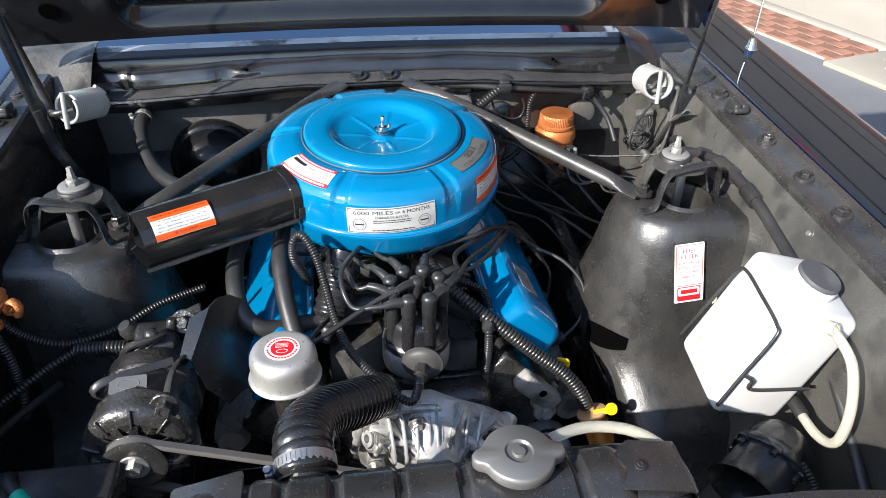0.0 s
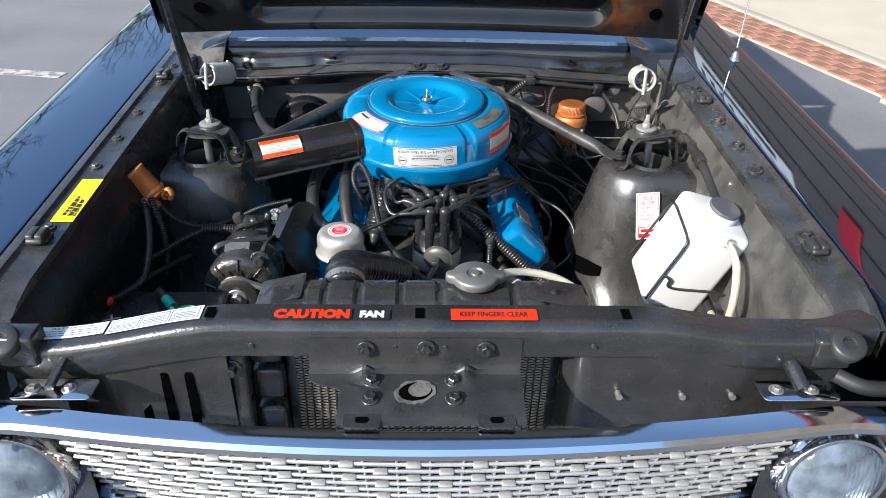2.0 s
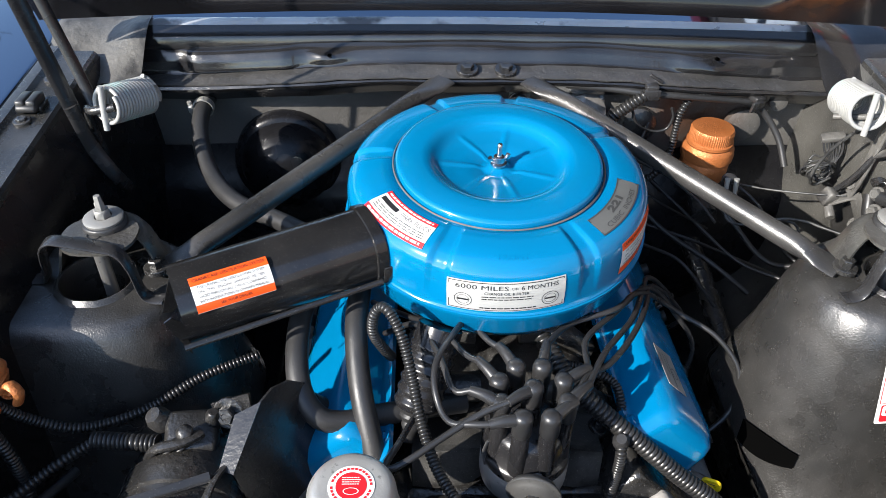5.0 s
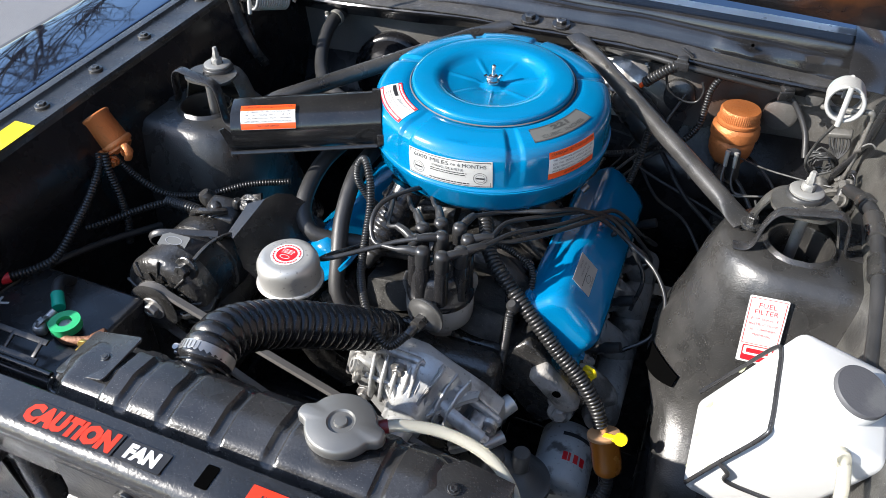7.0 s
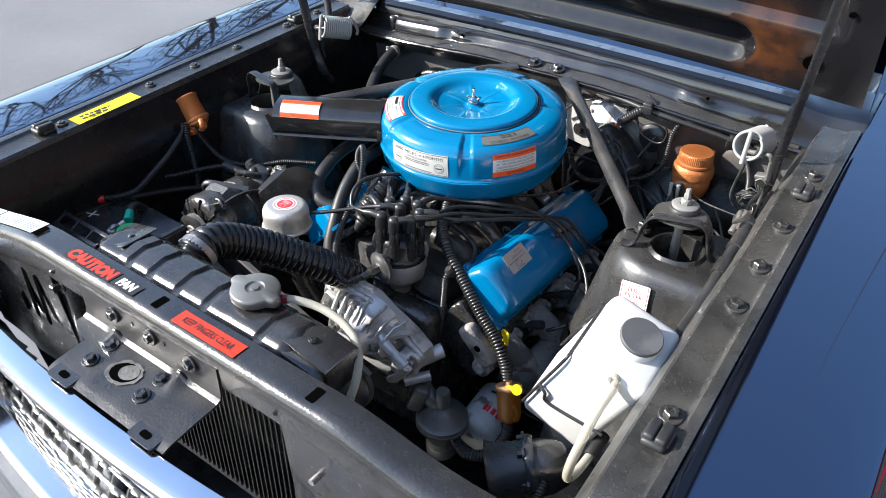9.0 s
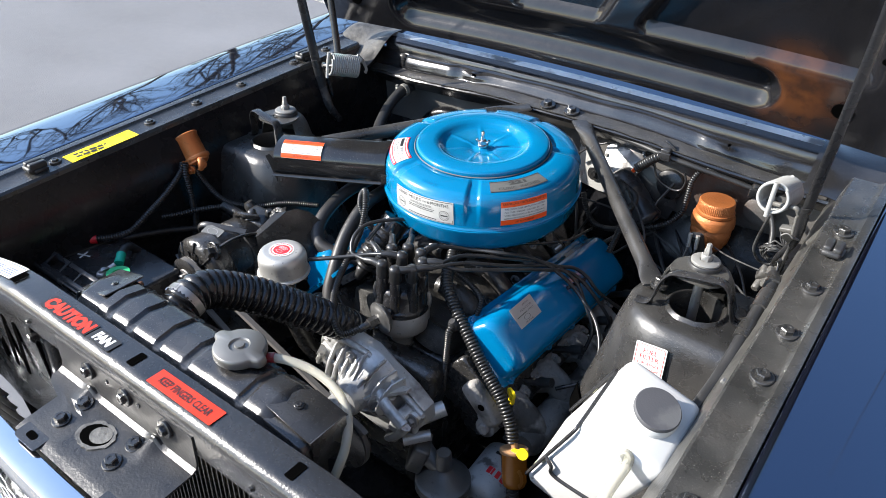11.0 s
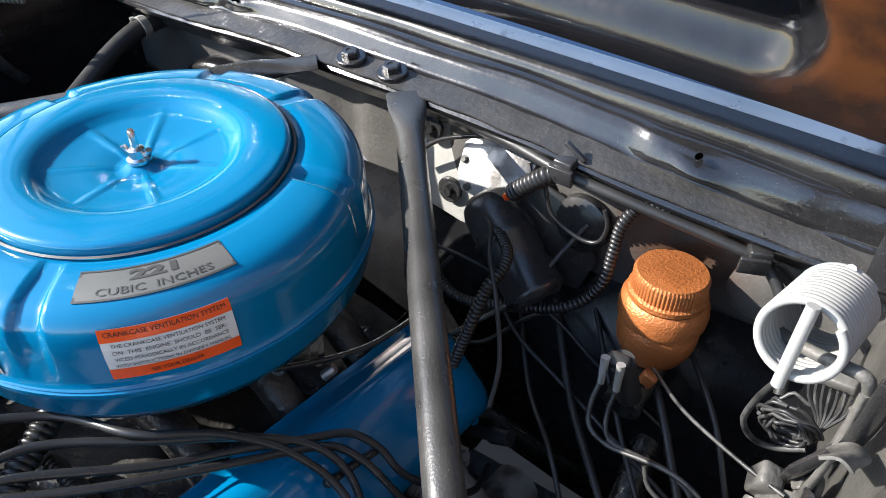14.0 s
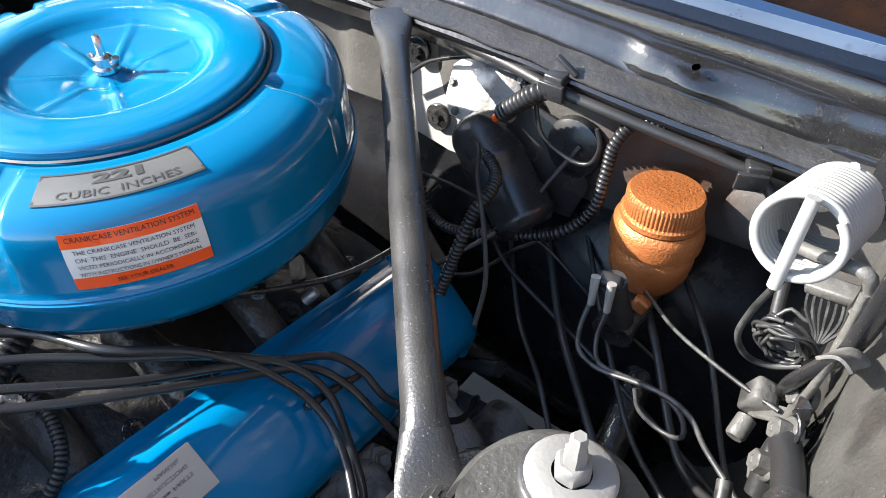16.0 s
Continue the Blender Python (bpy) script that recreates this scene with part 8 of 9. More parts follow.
def wiring():
    """Harness along the cowl, wires round the brake cylinder and the coiled bundle by the hinge."""
    hose("cowl_harness", [(0.130, 1.068, 0.928), (0.20, 1.062, 0.925), (0.263, 1.052, 0.922), (0.34, 1.060, 0.912), (0.42, 1.072, 0.900), (0.455, 1.078, 0.890), (0.480, 1.072, 0.865), (0.500, 1.055, 0.835), (0.510, 1.03, 0.80)], 0.0055, "black taped wiring harness under the cowl lip", "wire", RUBBER)
    hose("wiper_loom", [(0.262, 1.050, 0.925), (0.245, 1.048, 0.914), (0.222, 1.052, 0.892), (0.205, 1.055, 0.874)], 0.0088, "black corrugated wiper motor loom", "wire", LOOM, (0.0062, 0.0013), 14)
    bm = tube(bmesh.new(), [(0.206, 1.055, 0.874), (0.198, 1.055, 0.866)], 0.0045, 8)
    tagged(part("orange_wire", bm, ORANGE), "orange wire end at the wiper motor", "wire")
    hose("brake_loom", [(0.365, 1.070, 0.916), (0.338, 1.066, 0.908), (0.324, 1.064, 0.880), (0.322, 1.062, 0.847), (0.318, 1.055, 0.806), (0.291, 1.040, 0.774), (0.229, 1.030, 0.747), (0.168, 1.030, 0.724), (0.130, 1.040, 0.724), (0.106, 1.050, 0.748), (0.090, 1.060, 0.775)], 0.0053, "black corrugated wiring loom", "wire", LOOM, (0.0052, 0.0011), 12)
    hose("plate_wire", [(0.040, 1.092, 0.838), (0.060, 1.090, 0.858), (0.093, 1.088, 0.884), (0.153, 1.086, 0.908), (0.215, 1.080, 0.918), (0.250, 1.070, 0.920)], 0.0026, "thin black wire across the grey wiper plate", "wire", WIREBLACK, seg=8)
    hose("pivot_wire", [(0.237, 1.060, 0.905), (0.252, 1.058, 0.866), (0.282, 1.060, 0.850), (0.305, 1.060, 0.854), (0.312, 1.060, 0.876), (0.306, 1.060, 0.893)], 0.0024, "thin dark wire looping beside the wiper pivot", "wire", WIREBLACK, seg=8)
    for at, turn in (((0.263, 1.052, 0.934), 0), ((0.449, 1.074, 0.904), 25)):
        bm = bmesh.new()
        box(bm, (0.020, 0.020, 0.010), pose(*at, 0, 0, turn), 0.002)
        box(bm, (0.026, 0.005, 0.018), pose(at[0], at[1] - 0.010, at[2] - 0.010, 10, 0, turn), 0.001)
        box(bm, (0.026, 0.006, 0.004), pose(at[0] + 0.006, at[1] + 0.004, at[2] + 0.012, 0, 30, turn), 0.001)
        tagged(part("wire_clip", bm, SATIN), "black plastic clip holding the harness", "clip", "harness clips")
    grey = material("grey painted wire", (0.050, 0.050, 0.048), 0.45, vary=0.4, scale=30, second=(0.02, 0.02, 0.02), amount=0.55)
    hose("switch_wire", [(0.378, 0.941, 0.803), (0.378, 0.930, 0.785), (0.385, 0.918, 0.770), (0.408, 0.912, 0.766), (0.440, 0.910, 0.775), (0.468, 0.906, 0.782), (0.492, 0.895, 0.786), (0.512, 0.872, 0.790), (0.534, 0.854, 0.791)], 0.0023, "thin painted wire looping from the brake switch", "wire", grey, seg=8, group="switch wires")
    hose("switch_wire", [(0.394, 0.941, 0.803), (0.395, 0.928, 0.783), (0.406, 0.915, 0.770), (0.432, 0.915, 0.770), (0.460, 0.910, 0.778), (0.484, 0.902, 0.775), (0.492, 0.895, 0.760), (0.476, 0.900, 0.748), (0.452, 0.905, 0.752), (0.442, 0.912, 0.766)], 0.0022, "thin painted wire looping from the brake switch", "wire", grey, seg=8, group="switch wires")
    bm = bmesh.new()
    tube(bm, [(0.534, 0.854, 0.791), (0.538, 0.842, 0.783), (0.540, 0.826, 0.770), (0.540, 0.80, 0.745)], 0.0058, 10)
    tagged(part("wire_plug", bm, grey), "grey plug joining the switch wires", "plug")
    hose("throttle_cable", [(0.405, 1.00, 0.79), (0.45, 0.955, 0.805), (0.505, 0.92, 0.82), (0.545, 0.90, 0.83)], 0.0018, "thin cable across the bay", "cable", grey, seg=6)
    mess = random.Random(23)
    for k in range(9):
        x, z = mess.uniform(0.06, 0.30), mess.uniform(0.70, 0.86)
        p = [Vector((x, 1.07 + mess.uniform(-0.03, 0.02), z))]
        drift = Vector((mess.uniform(-0.03, 0.05), mess.uniform(-0.03, 0.0), mess.uniform(-0.05, 0.01)))
        for j in range(5):
            drift += Vector((mess.uniform(-0.03, 0.03), mess.uniform(-0.02, 0.015), mess.uniform(-0.03, 0.018)))
            p.append(p[-1] + drift * 0.8)
            p[-1].y = min(p[-1].y, 1.075)
        loom = k % 6 == 5
        hose("firewall_wire", p, 0.0058 if loom else mess.uniform(0.0018, 0.0036), "black wire tangled against the firewall", "wire", LOOM if loom else RUBBER, (0.0046, 0.0010) if loom else None, 8, "wires on the firewall")
    rnd = random.Random(4)
    c = Vector((0.527, 0.963, 0.836))
    for k in range(8):
        pts = []
        r = rnd.uniform(0.011, 0.024)
        ph = rnd.uniform(0, 6)
        tilt = rnd.uniform(-0.6, 0.6)
        for i in range(13):
            a = ph + i * 0.5
            wobble = Vector((rnd.uniform(-0.002, 0.002), rnd.uniform(-0.003, 0.003), rnd.uniform(-0.002, 0.002)))
            pts.append(c + wobble + Vector((r * math.cos(a), -0.010 + 0.003 * k + r * tilt * math.sin(a), r * 0.9 * math.sin(a))))
        hose("coiled_wire", pts, 0.0017, "loose coil of thin painted wires by the hood hinge", "wire", grey if k % 2 else RUBBER, seg=7, group="coiled wires")
    part_of = thing("wire_connector", (0.541, 0.980, 0.886), "grey multi-pin connector with a fan of thin wires", "connector")
    part("block", box(bmesh.new(), (0.036, 0.016, 0.010), pose(0.541, 0.980, 0.886, 12, -12, -8), 0.002), HINGEGREY, part_of)
    for k in range(7):
        x = 0.5265 + 0.0048 * k
        bm = tube(bmesh.new(), [(x, 0.978, 0.882 + 0.001 * k), (x + 0.004, 0.972, 0.866), (0.5435 + 0.0012 * k, 0.966, 0.848), (0.534 + 0.0018 * k, 0.962, 0.826 + 0.001 * k)], 0.0016, 6)
        part("pin_wire", bm, grey if k % 2 else RUBBER, part_of)
    hose("spring_wire", [(0.514, 0.896, 0.942), (0.507, 0.912, 0.912), (0.501, 0.922, 0.884), (0.498, 0.930, 0.852), (0.508, 0.940, 0.828), (0.525, 0.950, 0.819), (0.545, 0.955, 0.828)], 0.0026, "thin grey wire hanging below the hood spring", "wire", grey, seg=8)
    bm = slab(bmesh.new(), [(-0.070, -0.085), (0.050, -0.100), (0.065, -0.03), (0.055, 0.05), (0.010, 0.075), (-0.035, 0.055), (-0.060, 0.0)], 0.004, frame_of((0.570, 0.890, 0.815), (0.10, 0.99, 0), (-1, 0.1, 0.25)), 0.001)
    ob = tagged(part("hinge_bracket", bm, ROUGHBLACK), "dusty black bracket below the hood hinge", "bracket")
    part("hinge_arm", strap(bmesh.new(), [(0.557, 0.893, 0.962), (0.558, 0.898, 0.922), (0.557, 0.900, 0.885), (0.554, 0.902, 0.850), (0.551, 0.904, 0.832)], 0.018, 0.006), HINGEGREY, ob, "grey overspray covered hinge arm")
    part("cross_strip", strap(bmesh.new(), [(0.530, 0.912, 0.809), (0.542, 0.906, 0.820), (0.553, 0.900, 0.829), (0.560, 0.893, 0.834)], 0.016, 0.005), HINGEGREY, ob)
    bm = box(bmesh.new(), (0.020, 0.022, 0.026), pose(0.529, 0.916, 0.818, 12, 20, 15), 0.004)
    turned(bm, [(0.0075, 0.0), (0.0075, 0.016), (0.006, 0.018), (0.0, 0.018)], aim((0.528, 0.903, 0.806), (-0.1, -0.85, -0.4)), 10)
    part("latch_block", bm, HINGEGREY, ob)
    part("lower_leg", strap(bmesh.new(), [(0.557, 0.894, 0.832), (0.556, 0.872, 0.820), (0.556, 0.850, 0.806), (0.557, 0.820, 0.786), (0.558, 0.790, 0.770)], 0.026, 0.004), HINGEGREY, ob)
    bm = sheet(bmesh.new(), lambda u, v: (0.552 + 0.020 * v + 0.004 * math.sin(5 * u), 0.888 - 0.050 * u, 0.905 + 0.040 * u + 0.014 * v * (1 - u) + 0.007 * math.sin(3.1 * v)), 10, 8, 0.002)
    part("folded_flap", bm, HINGEGREY, ob, "pale dusty folded metal flap")
    part("bent_strip", strap(bmesh.new(), [(0.556, 0.872, 0.872), (0.553, 0.864, 0.880), (0.556, 0.853, 0.888), (0.560, 0.843, 0.882), (0.558, 0.838, 0.866)], 0.012, 0.003), BLACK, ob)
    part("cable_stub", tube(bmesh.new(), [(0.556, 0.866, 0.856), (0.553, 0.852, 0.838), (0.555, 0.838, 0.815)], 0.0085, 12), RUBBER, ob)
    for q in ((0.556, 0.908, 0.845), (0.555, 0.850, 0.868), (0.553, 0.838, 0.846), (0.556, 0.868, 0.800)):
        bolt(q, (-0.9, -0.4, 0.3), ob, 0.0078, HINGEGREY, flange=1.4, tall=1.2)
    line = hose("fender_hose", [(0.556, 0.842, 0.866), (0.566, 0.800, 0.882), (0.573, 0.750, 0.897), (0.575, 0.700, 0.905), (0.576, 0.640, 0.903), (0.577, 0.580, 0.895), (0.576, 0.510, 0.880), (0.570, 0.43, 0.866)], 0.0098, "taped black hose along the inner fender", "hose", RUBBER)
    for a, b in (((0.5742, 0.722, 0.902), (0.5757, 0.664, 0.904)), ((0.5762, 0.626, 0.9015), (0.577, 0.590, 0.8965)), ((0.5690, 0.782, 0.888), (0.5722, 0.756, 0.8955))):
        part("tape_sleeve", tube(bmesh.new(), [a, b], 0.0135, 14), ROUGHBLACK, line)
    hose("lower_fender_hose", [(0.578, 0.36, 0.80), (0.575, 0.28, 0.755), (0.565, 0.20, 0.71), (0.55, 0.12, 0.67)], 0.008, "black hose beside the washer tank", "hose", RUBBER)
    hose("lamp_wire", [(0.60, 0.00, 0.83), (0.63, -0.02, 0.825), (0.67, -0.02, 0.82), (0.72, -0.015, 0.815)], 0.012, "black wire loom behind the headlamp", "wire", RUBBER)
    for k in range(5):
        x = 0.30 + 0.05 * k
        hose("firewall_wire", [(x - 0.10, 1.10, 0.72 + 0.01 * k), (x - 0.03, 1.02, 0.66 + 0.02 * k), (x + 0.04, 0.95, 0.66), (x + 0.10, 0.90, 0.60 + 0.03 * k)], 0.003 + 0.0015 * (k % 2), "dark wire low on the firewall", "wire", RUBBER, seg=7, group="firewall wires")
    bm = bmesh.new()
    tube(bm, [(0.40, 1.10, 0.62), (0.42, 0.95, 0.56), (0.43, 0.70, 0.48)], 0.018, 12)
    box(bm, (0.09, 0.11, 0.09), pose(0.42, 0.72, 0.47, 0, 0, 10), 0.02)
    tagged(part("steering_box", bm, DIRTY), "black steering box and column low in the bay", "steering box")


wiring()


# ---- stickers on the body ----
def stickers():
    z = 0.928 + 0.0016
    ob = thing("caution_decal", (-0.165, 0.012, z), "black sticker with bold red caution lettering", "sticker")
    part("backing", slab(bmesh.new(), rounded(0.112, 0.0255, 0.001), 0.0003, pose(-0.167, 0.0115, z)), INK, ob)
    place_mesh(text_mesh("CAUTION", 0.02, LETTERRED, 0.106, 0.0225, bold=0.075), pose(-0.167, 0.0110, z + 0.0004), ob)
    ob = thing("fan_decal", (-0.083, 0.012, z), "black fan sticker with white letters", "sticker")
    part("backing", slab(bmesh.new(), rounded(0.051, 0.022, 0.001), 0.0004, pose(-0.083, 0.0105, z)), INK, ob)
    place_mesh(text_mesh("FAN", 0.02, LETTERWHITE, 0.034, 0.0160, bold=0.06), pose(-0.083, 0.0105, z + 0.0004), ob)
    ob = thing("fingers_decal", (0.088, 0.012, z), "orange-red keep fingers clear sticker", "sticker")
    part("backing", slab(bmesh.new(), rounded(0.122, 0.026, 0.001), 0.0004, pose(0.0885, 0.0115, z)), LETTERRED, ob)
    place_mesh(text_mesh("KEEP FINGERS CLEAR", 0.02, INK, 0.096, 0.0115, bold=0.02), pose(0.0885, 0.0115, z + 0.0004), ob)

    def slope(x, lift=0.0):
        return 0.928 - 0.045 * smooth(0.27, 0.56, -x) + 0.0016 + lift
    for x0, x1, y0, y1, name, lab in ((-0.560, -0.462, 0.008, 0.036, "battery_label", "white battery sticker with faded print"), (-0.458, -0.322, 0.004, 0.036, "caution_label", "white sticker with blue print boxes")):
        ob = thing(name, ((x0 + x1) / 2, 0.02, slope(x0)), lab, "sticker")
        part("paper", sheet(bmesh.new(), lambda u, v: (x0 + (x1 - x0) * u, y0 + (y1 - y0) * v, slope(x0 + (x1 - x0) * u)), 12, 2), PAPER, ob)
        w = lambda q: Vector((q.x, q.y, slope(q.x, 0.0004)))
        if name == "battery_label":
            place_mesh(text_mesh("BATTERY OK", 0.01, INK, 0.062, 0.0055), lambda q: w(Vector((q.x - 0.513, q.y + 0.0310, 0))), ob)
            bar_lines(w, ob, PLATE, x0 + 0.006, x1 - 0.006, y0 + 0.004, y0 + 0.019, 3, 0.35, seed=21)
        else:
            blue = material("blue ink", (0.03, 0.07, 0.20), 0.5)
            for k in range(3):
                a = x0 + 0.004 + 0.0435 * k
                bm = bmesh.new()
                for (p, q) in (((a, y0 + 0.003), (a + 0.041, y0 + 0.0042)), ((a, y1 - 0.0042), (a + 0.041, y1 - 0.003)), ((a, y0 + 0.003), (a + 0.0012, y1 - 0.003)), ((a + 0.0398, y0 + 0.003), (a + 0.041, y1 - 0.003))):
                    bm.faces.new([bm.verts.new(w(Vector((xx, yy, 0)))) for xx, yy in ((p[0], p[1]), (q[0], p[1]), (q[0], q[1]), (p[0], q[1]))])
                part("print_box", bm, blue, ob)
                heads = (("DO NOT OVERFILL", "COOLING SYSTEM"), ("COOLANT ANTIFREEZE",), ("CHECK OIL WHEN FUELING",))[k]
                for j, words in enumerate(heads):
                    place_mesh(text_mesh(words, 0.01, blue, 0.033, 0.0030), lambda q, j=j: w(Vector((q.x + a + 0.0205, q.y + y1 - 0.0070 - 0.0042 * j, 0))), ob)
                bar_lines(w, ob, blue, a + 0.004, a + 0.037, y0 + 0.006, y1 - 0.0105 - 0.004 * (len(heads) - 1), 4, 0.45, seed=30 + k)
    ob = thing("yellow_label", (-0.612, 0.34, 0.935), "bright yellow warning sticker on the fender flange", "sticker")
    part("paper", sheet(bmesh.new(), lambda u, v: (-0.601 - 0.038 * u, 0.268 + 0.145 * v, body_z(0.268 + 0.145 * v) + 0.0012), 2, 6), YELLOWTAG, ob)
    m = Matrix.LocRotScale(Vector((-0.6195, 0.34, body_z(0.34) + 0.0018)), Euler((radians(3.5), 0, radians(90))), None)
    place_mesh(text_mesh("CAUTION", 0.01, REDINK, 0.036, 0.0075), m @ pose(0, 0.0115, 0), ob)
    bar_lines(m, ob, INK, -0.058, 0.058, -0.015, 0.006, 2, 0.62, seed=41)
    ob = thing("fuel_filter_label", (0.473, 0.55, 0.78), "white and red fuel filter service label on the shock tower", "sticker")
    m = frame_of((0.4665, 0.5515, 0.795), (0.997, 0.01, 0.075), (-0.007, -0.964, 0.245)) @ Matrix.Diagonal((1.24, 1.16, 1, 1))
    part("paper", slab(bmesh.new(), rounded(0.040, 0.088, 0.002), 0.0006, m), PAPER, ob)
    for cx, cy, w, h in ((0, 0.0415, 0.036, 0.0007), (0, -0.0185, 0.036, 0.0007), (0.018, 0.0115, 0.0007, 0.060), (-0.018, 0.0115, 0.0007, 0.060)):
        part("border", slab(bmesh.new(), rounded(w, h, 0.0002), 0.0002, m @ pose(cx, cy, 0.0003)), REDINK, ob)
    for body, y, w, h in (("FUEL", 0.034, 0.018, 0.0062), ("FILTER", 0.0255, 0.024, 0.0062), ("FOR SERVICE", 0.0165, 0.028, 0.0036), ("INSTRUCTIONS", 0.0095, 0.030, 0.0036), ("SEE OWNERS", 0.0025, 0.027, 0.0036), ("MANUAL", -0.0045, 0.019, 0.0036)):
        place_mesh(text_mesh(body, 0.01, REDINK, w, h), m @ pose(0, y - 0.001, 0.0004), ob)
    part("brand_frame", slab(bmesh.new(), rounded(0.032, 0.021, 0.002), 0.0002, m @ pose(0, -0.031, 0.0003)), REDINK, ob)
    part("brand_field", slab(bmesh.new(), rounded(0.029, 0.012, 0.002), 0.0002, m @ pose(0, -0.0278, 0.0005)), PAPER, ob)
    part("brand_bar", slab(bmesh.new(), rounded(0.023, 0.006, 0.001), 0.0002, m @ pose(0, -0.0278, 0.0007)), REDINK, ob)


stickers()


def antenna():
    bm = bmesh.new()
    turned(bm, [(0.015, 0.972), (0.014, 0.978), (0.0105, 0.982), (0.0080, 0.994), (0.0045, 1.000), (0.0, 1.001)], pose(0.800, 1.075, 0), 20)
    tube(bm, [(0.800, 1.075, 1.01), (0.815, 1.095, 1.20), (0.84, 1.13, 1.60), (0.86, 1.155, 1.85)], lambda t: 0.0026 - 0.0012 * t, 8, step=0.03)
    part("antenna", bm, BARE, car, "thin chrome radio antenna on the fender")


antenna()


def rest_of_car():
    """The cabin, glass and doors behind the bay, which close the car and stand in the paint's reflections."""
    def glass(u, v):
        x = -0.62 + 1.24 * u
        return (x * (1 - 0.10 * v), 1.62 + 0.42 * v - 0.06 * (1 - (x / 0.62) ** 2), 1.01 + 0.35 * v)
    part("windscreen", sheet(bmesh.new(), glass, 14, 8, 0.004), GLASS, car, "tinted curved windscreen")
    bm = bmesh.new()
    sheet(bm, lambda u, v: ((-0.58 + 1.16 * u), 2.05 + 1.5 * v, 1.37 + 0.04 * math.sin(math.pi * u) * math.sin(math.pi * (0.15 + 0.8 * v))), 12, 12, 0.02)
    part("roof", bm, GLOSS, car, "black roof")
    for s in (-1, 1):
        bm = bmesh.new()
        sheet(bm, lambda u, v: (s * (0.86 + 0.04 * math.sin(math.pi * v)), 1.9 + 1.8 * u, 1.01 - 0.6 * v), 10, 8, 0.02)
        tube(bm, [(s * 0.62, 1.66, 1.00), (s * 0.56, 2.08, 1.36)], 0.02, 8)
        part("door", bm, GLOSS, car, "glossy black door")
        bm = turned(bmesh.new(), [(0.17, -0.09), (0.30, -0.085), (0.33, -0.06), (0.335, 0), (0.33, 0.06), (0.30, 0.085), (0.17, 0.09)], pose(s * 0.72, 0.62, 0.335, 0, 90, 0), 40)
        wheel = part("wheel", bm, TYRE, car, "black tyre")
        bm = turned(bmesh.new(), [(0.0, 0.04), (0.06, 0.05), (0.15, 0.03), (0.18, 0.07), (0.18, -0.07)], pose(s * 0.72, 0.62, 0.335, 0, s * 90, 0), 32)
        part("rim", bm, CHROME, wheel)
    box_bm = bmesh.new()
    sheet(box_bm, lambda u, v: (-0.85 + 1.7 * u, 1.62 + 3.0 * v, 0.98), 4, 4)
    part("cabin_floor", box_bm, INK, car)


rest_of_car()


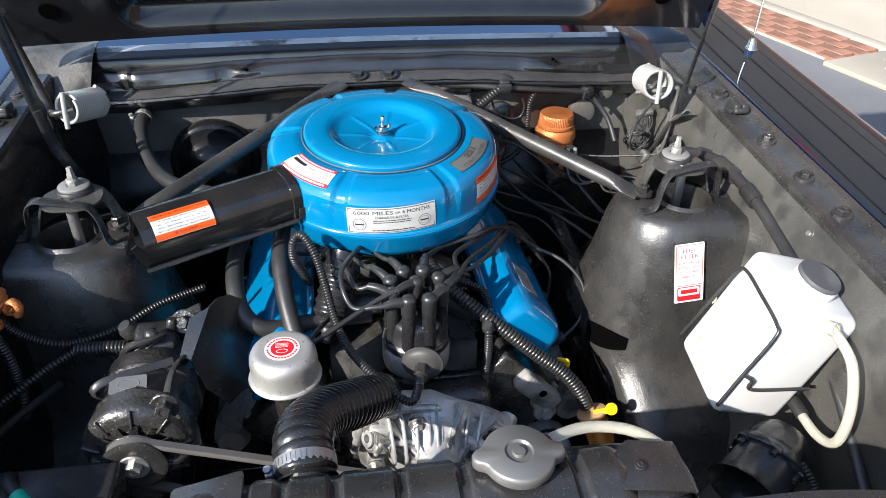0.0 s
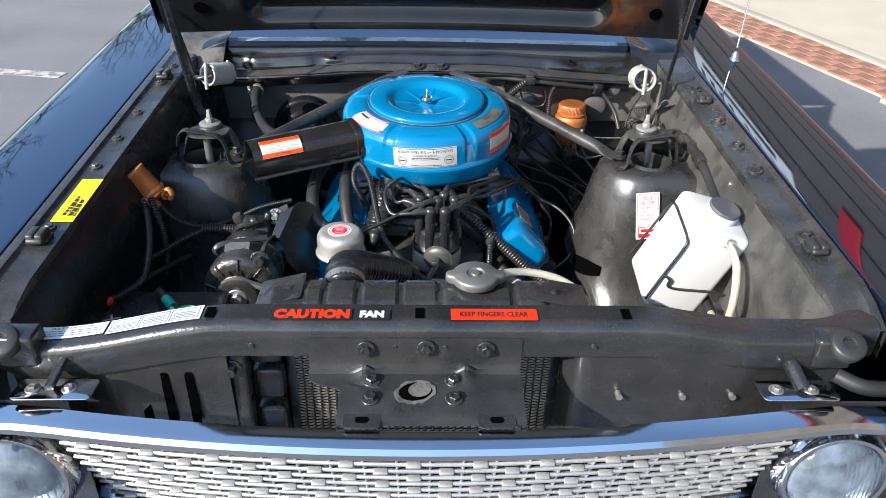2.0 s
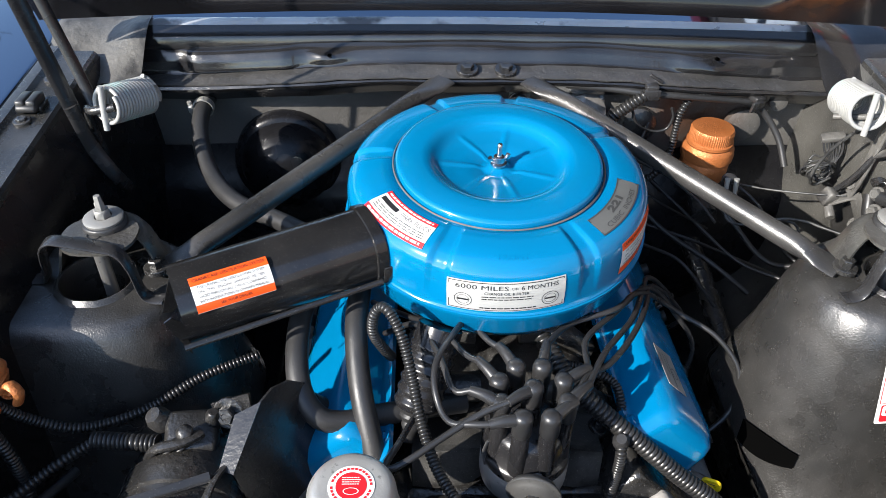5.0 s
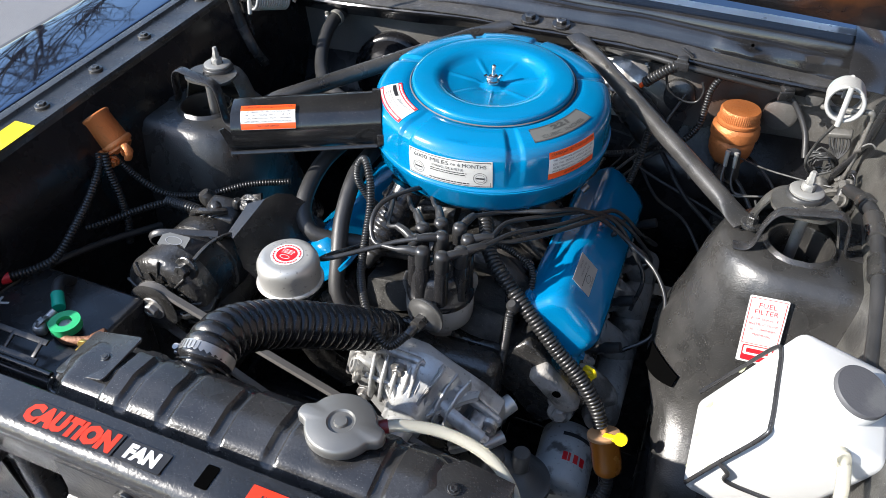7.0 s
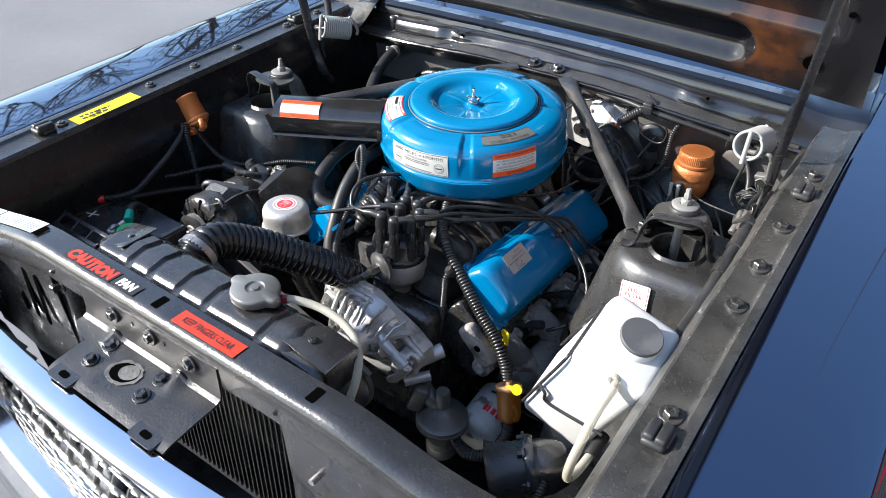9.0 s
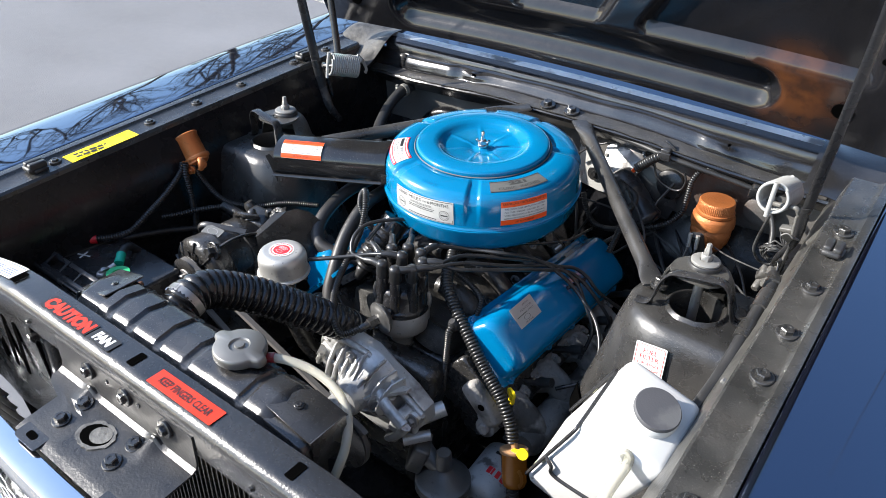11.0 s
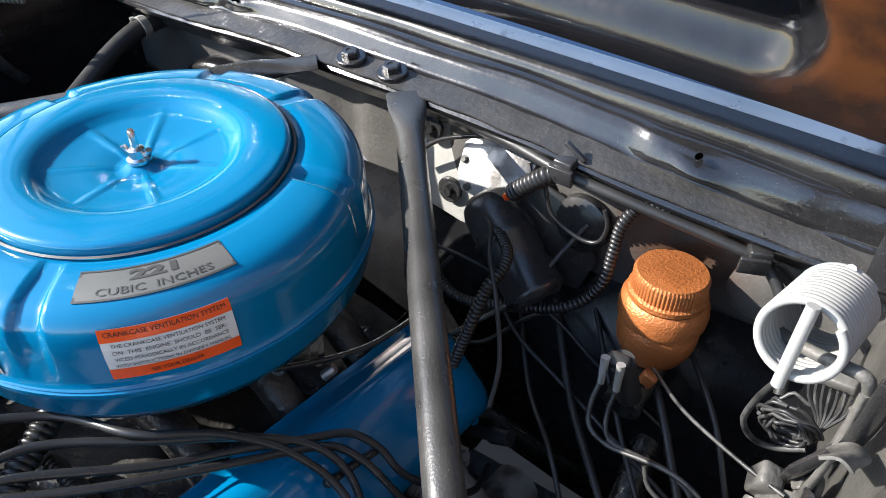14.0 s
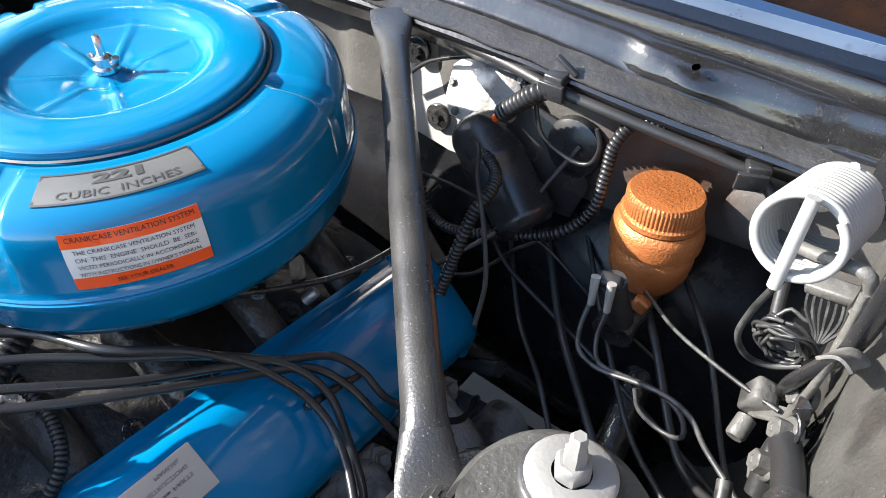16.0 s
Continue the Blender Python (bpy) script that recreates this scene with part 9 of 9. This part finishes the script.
# ---- surroundings ----
def building():
    """A tall shed on the driver's side of the car; it is seen only in the polished paint."""
    ob = thing("building", (11.5, 12.0, 0), "tall tan-brown building with a white sign board", "building")
    bm = box(bmesh.new(), (5.0, 60.0, 12.0), pose(11.6, 14.0, 6.0))
    part("wall", bm, SIDING, ob)
    for k in range(10):
        part("siding_joint", box(bmesh.new(), (0.05, 60.0, 0.06), pose(9.09, 14.0, 1.2 + 1.15 * k)), INK, ob)
    part("roof_edge", box(bmesh.new(), (5.4, 61.0, 0.5), pose(11.5, 14.0, 12.2), 0.03), MAROON, ob, "dark red roof edge")
    part("base_band", box(bmesh.new(), (0.06, 60.0, 0.9), pose(9.07, 14.0, 2.2)), MAROON, ob, "dark red band along the wall")
    sign = part("sign_board", box(bmesh.new(), (0.12, 7.4, 1.7), pose(9.02, 17.4, 9.4), 0.02), SIGNWHITE, ob, "white sign board with dark bars of print")
    for y in (14.3, 15.1, 15.9, 16.7, 17.9, 18.7, 19.5, 20.4):
        part("sign_bar", box(bmesh.new(), (0.04, 0.36, 0.60), pose(8.95, y, 9.55)), INK, sign)
    part("sign_bar", box(bmesh.new(), (0.04, 5.6, 0.22), pose(8.95, 17.4, 8.85)), INK, sign)
    part("banner", box(bmesh.new(), (0.08, 0.85, 2.8), pose(9.02, 10.85, 9.0), 0.02), RED, ob, "plain red banner")
    for y in (-6, 0, 6, 26, 32):
        w = part("window", box(bmesh.new(), (0.10, 1.6, 1.6), pose(9.06, y, 5.6), 0.02), PAPER, ob, "white framed window")
        part("pane", box(bmesh.new(), (0.04, 1.4, 1.4), pose(9.0, y, 5.6)), GLOSS, w)


building()


def bare_tree(at, h, seed):
    rnd = random.Random(seed)
    ob = thing("tree", at, "leafless grey winter tree at the edge of the lot", "tree", "trees along the lot")
    bm = bmesh.new()

    def limb(p, d, length, r, depth):
        pts = [p]
        for k in range(4):
            d = (d + Vector((rnd.uniform(-0.2, 0.2), rnd.uniform(-0.2, 0.2), rnd.uniform(0.0, 0.15)))).normalized()
            pts.append(pts[-1] + d * length / 4)
        tube(bm, pts, lambda t: r * (1 - 0.6 * t), 6 if depth else 9, step=length / 4)
        if depth < 4:
            for k in range(4 if depth else 7):
                q = pts[1 + (k + 1) % 4]
                a = rnd.uniform(0, 6.28)
                limb(q, (d * 0.5 + Vector((math.cos(a), math.sin(a), rnd.uniform(0.1, 0.7)))).normalized(), length * rnd.uniform(0.45, 0.65), r * 0.5, depth + 1)
    limb(Vector(at), Vector((0, 0, 1)), h, h * 0.028, 0)
    part("branches", bm, BARK, ob)


for spot, tall, key in (((-13, 9, 0), 5.5, 3), ((-15, 15, 0), 6.5, 4), ((-12, 21, 0), 6.0, 5), ((-17, 4, 0), 6.5, 6), ((-19, 11, 0), 7.0, 7), ((-17, 19, 0), 7.0, 8), ((-14, 28, 0), 6.5, 9)):
    bare_tree(spot, tall, key)


def lay_bricks():
    """The brick band, course by course; the nearest are separate pieces and the far ones one piece."""
    data = to_mesh_data("brick", box(bmesh.new(), (0.098, 0.198, 0.03), Matrix(), 0.004, 1), BRICKS)
    rest = bmesh.new()
    rnd = random.Random(9)
    for row in range(4):
        for k in range(-5, 92):
            y = 0.206 * k + 0.103 * (row % 2)
            m = GROUND_FRAME @ pose(0.035 + 0.106 * row, y, 0.012 + rnd.uniform(-0.002, 0.002), 0, 0, rnd.uniform(-1, 1))
            if k < 67:
                b = adopt(new("brick", data), BRICK_BAND)
                b.matrix_basis = m
            else:
                box(rest, (0.098, 0.198, 0.03), m)
    tagged(part("far_bricks", rest, BRICKS, BRICK_BAND), kind="stuff")


lay_bricks()
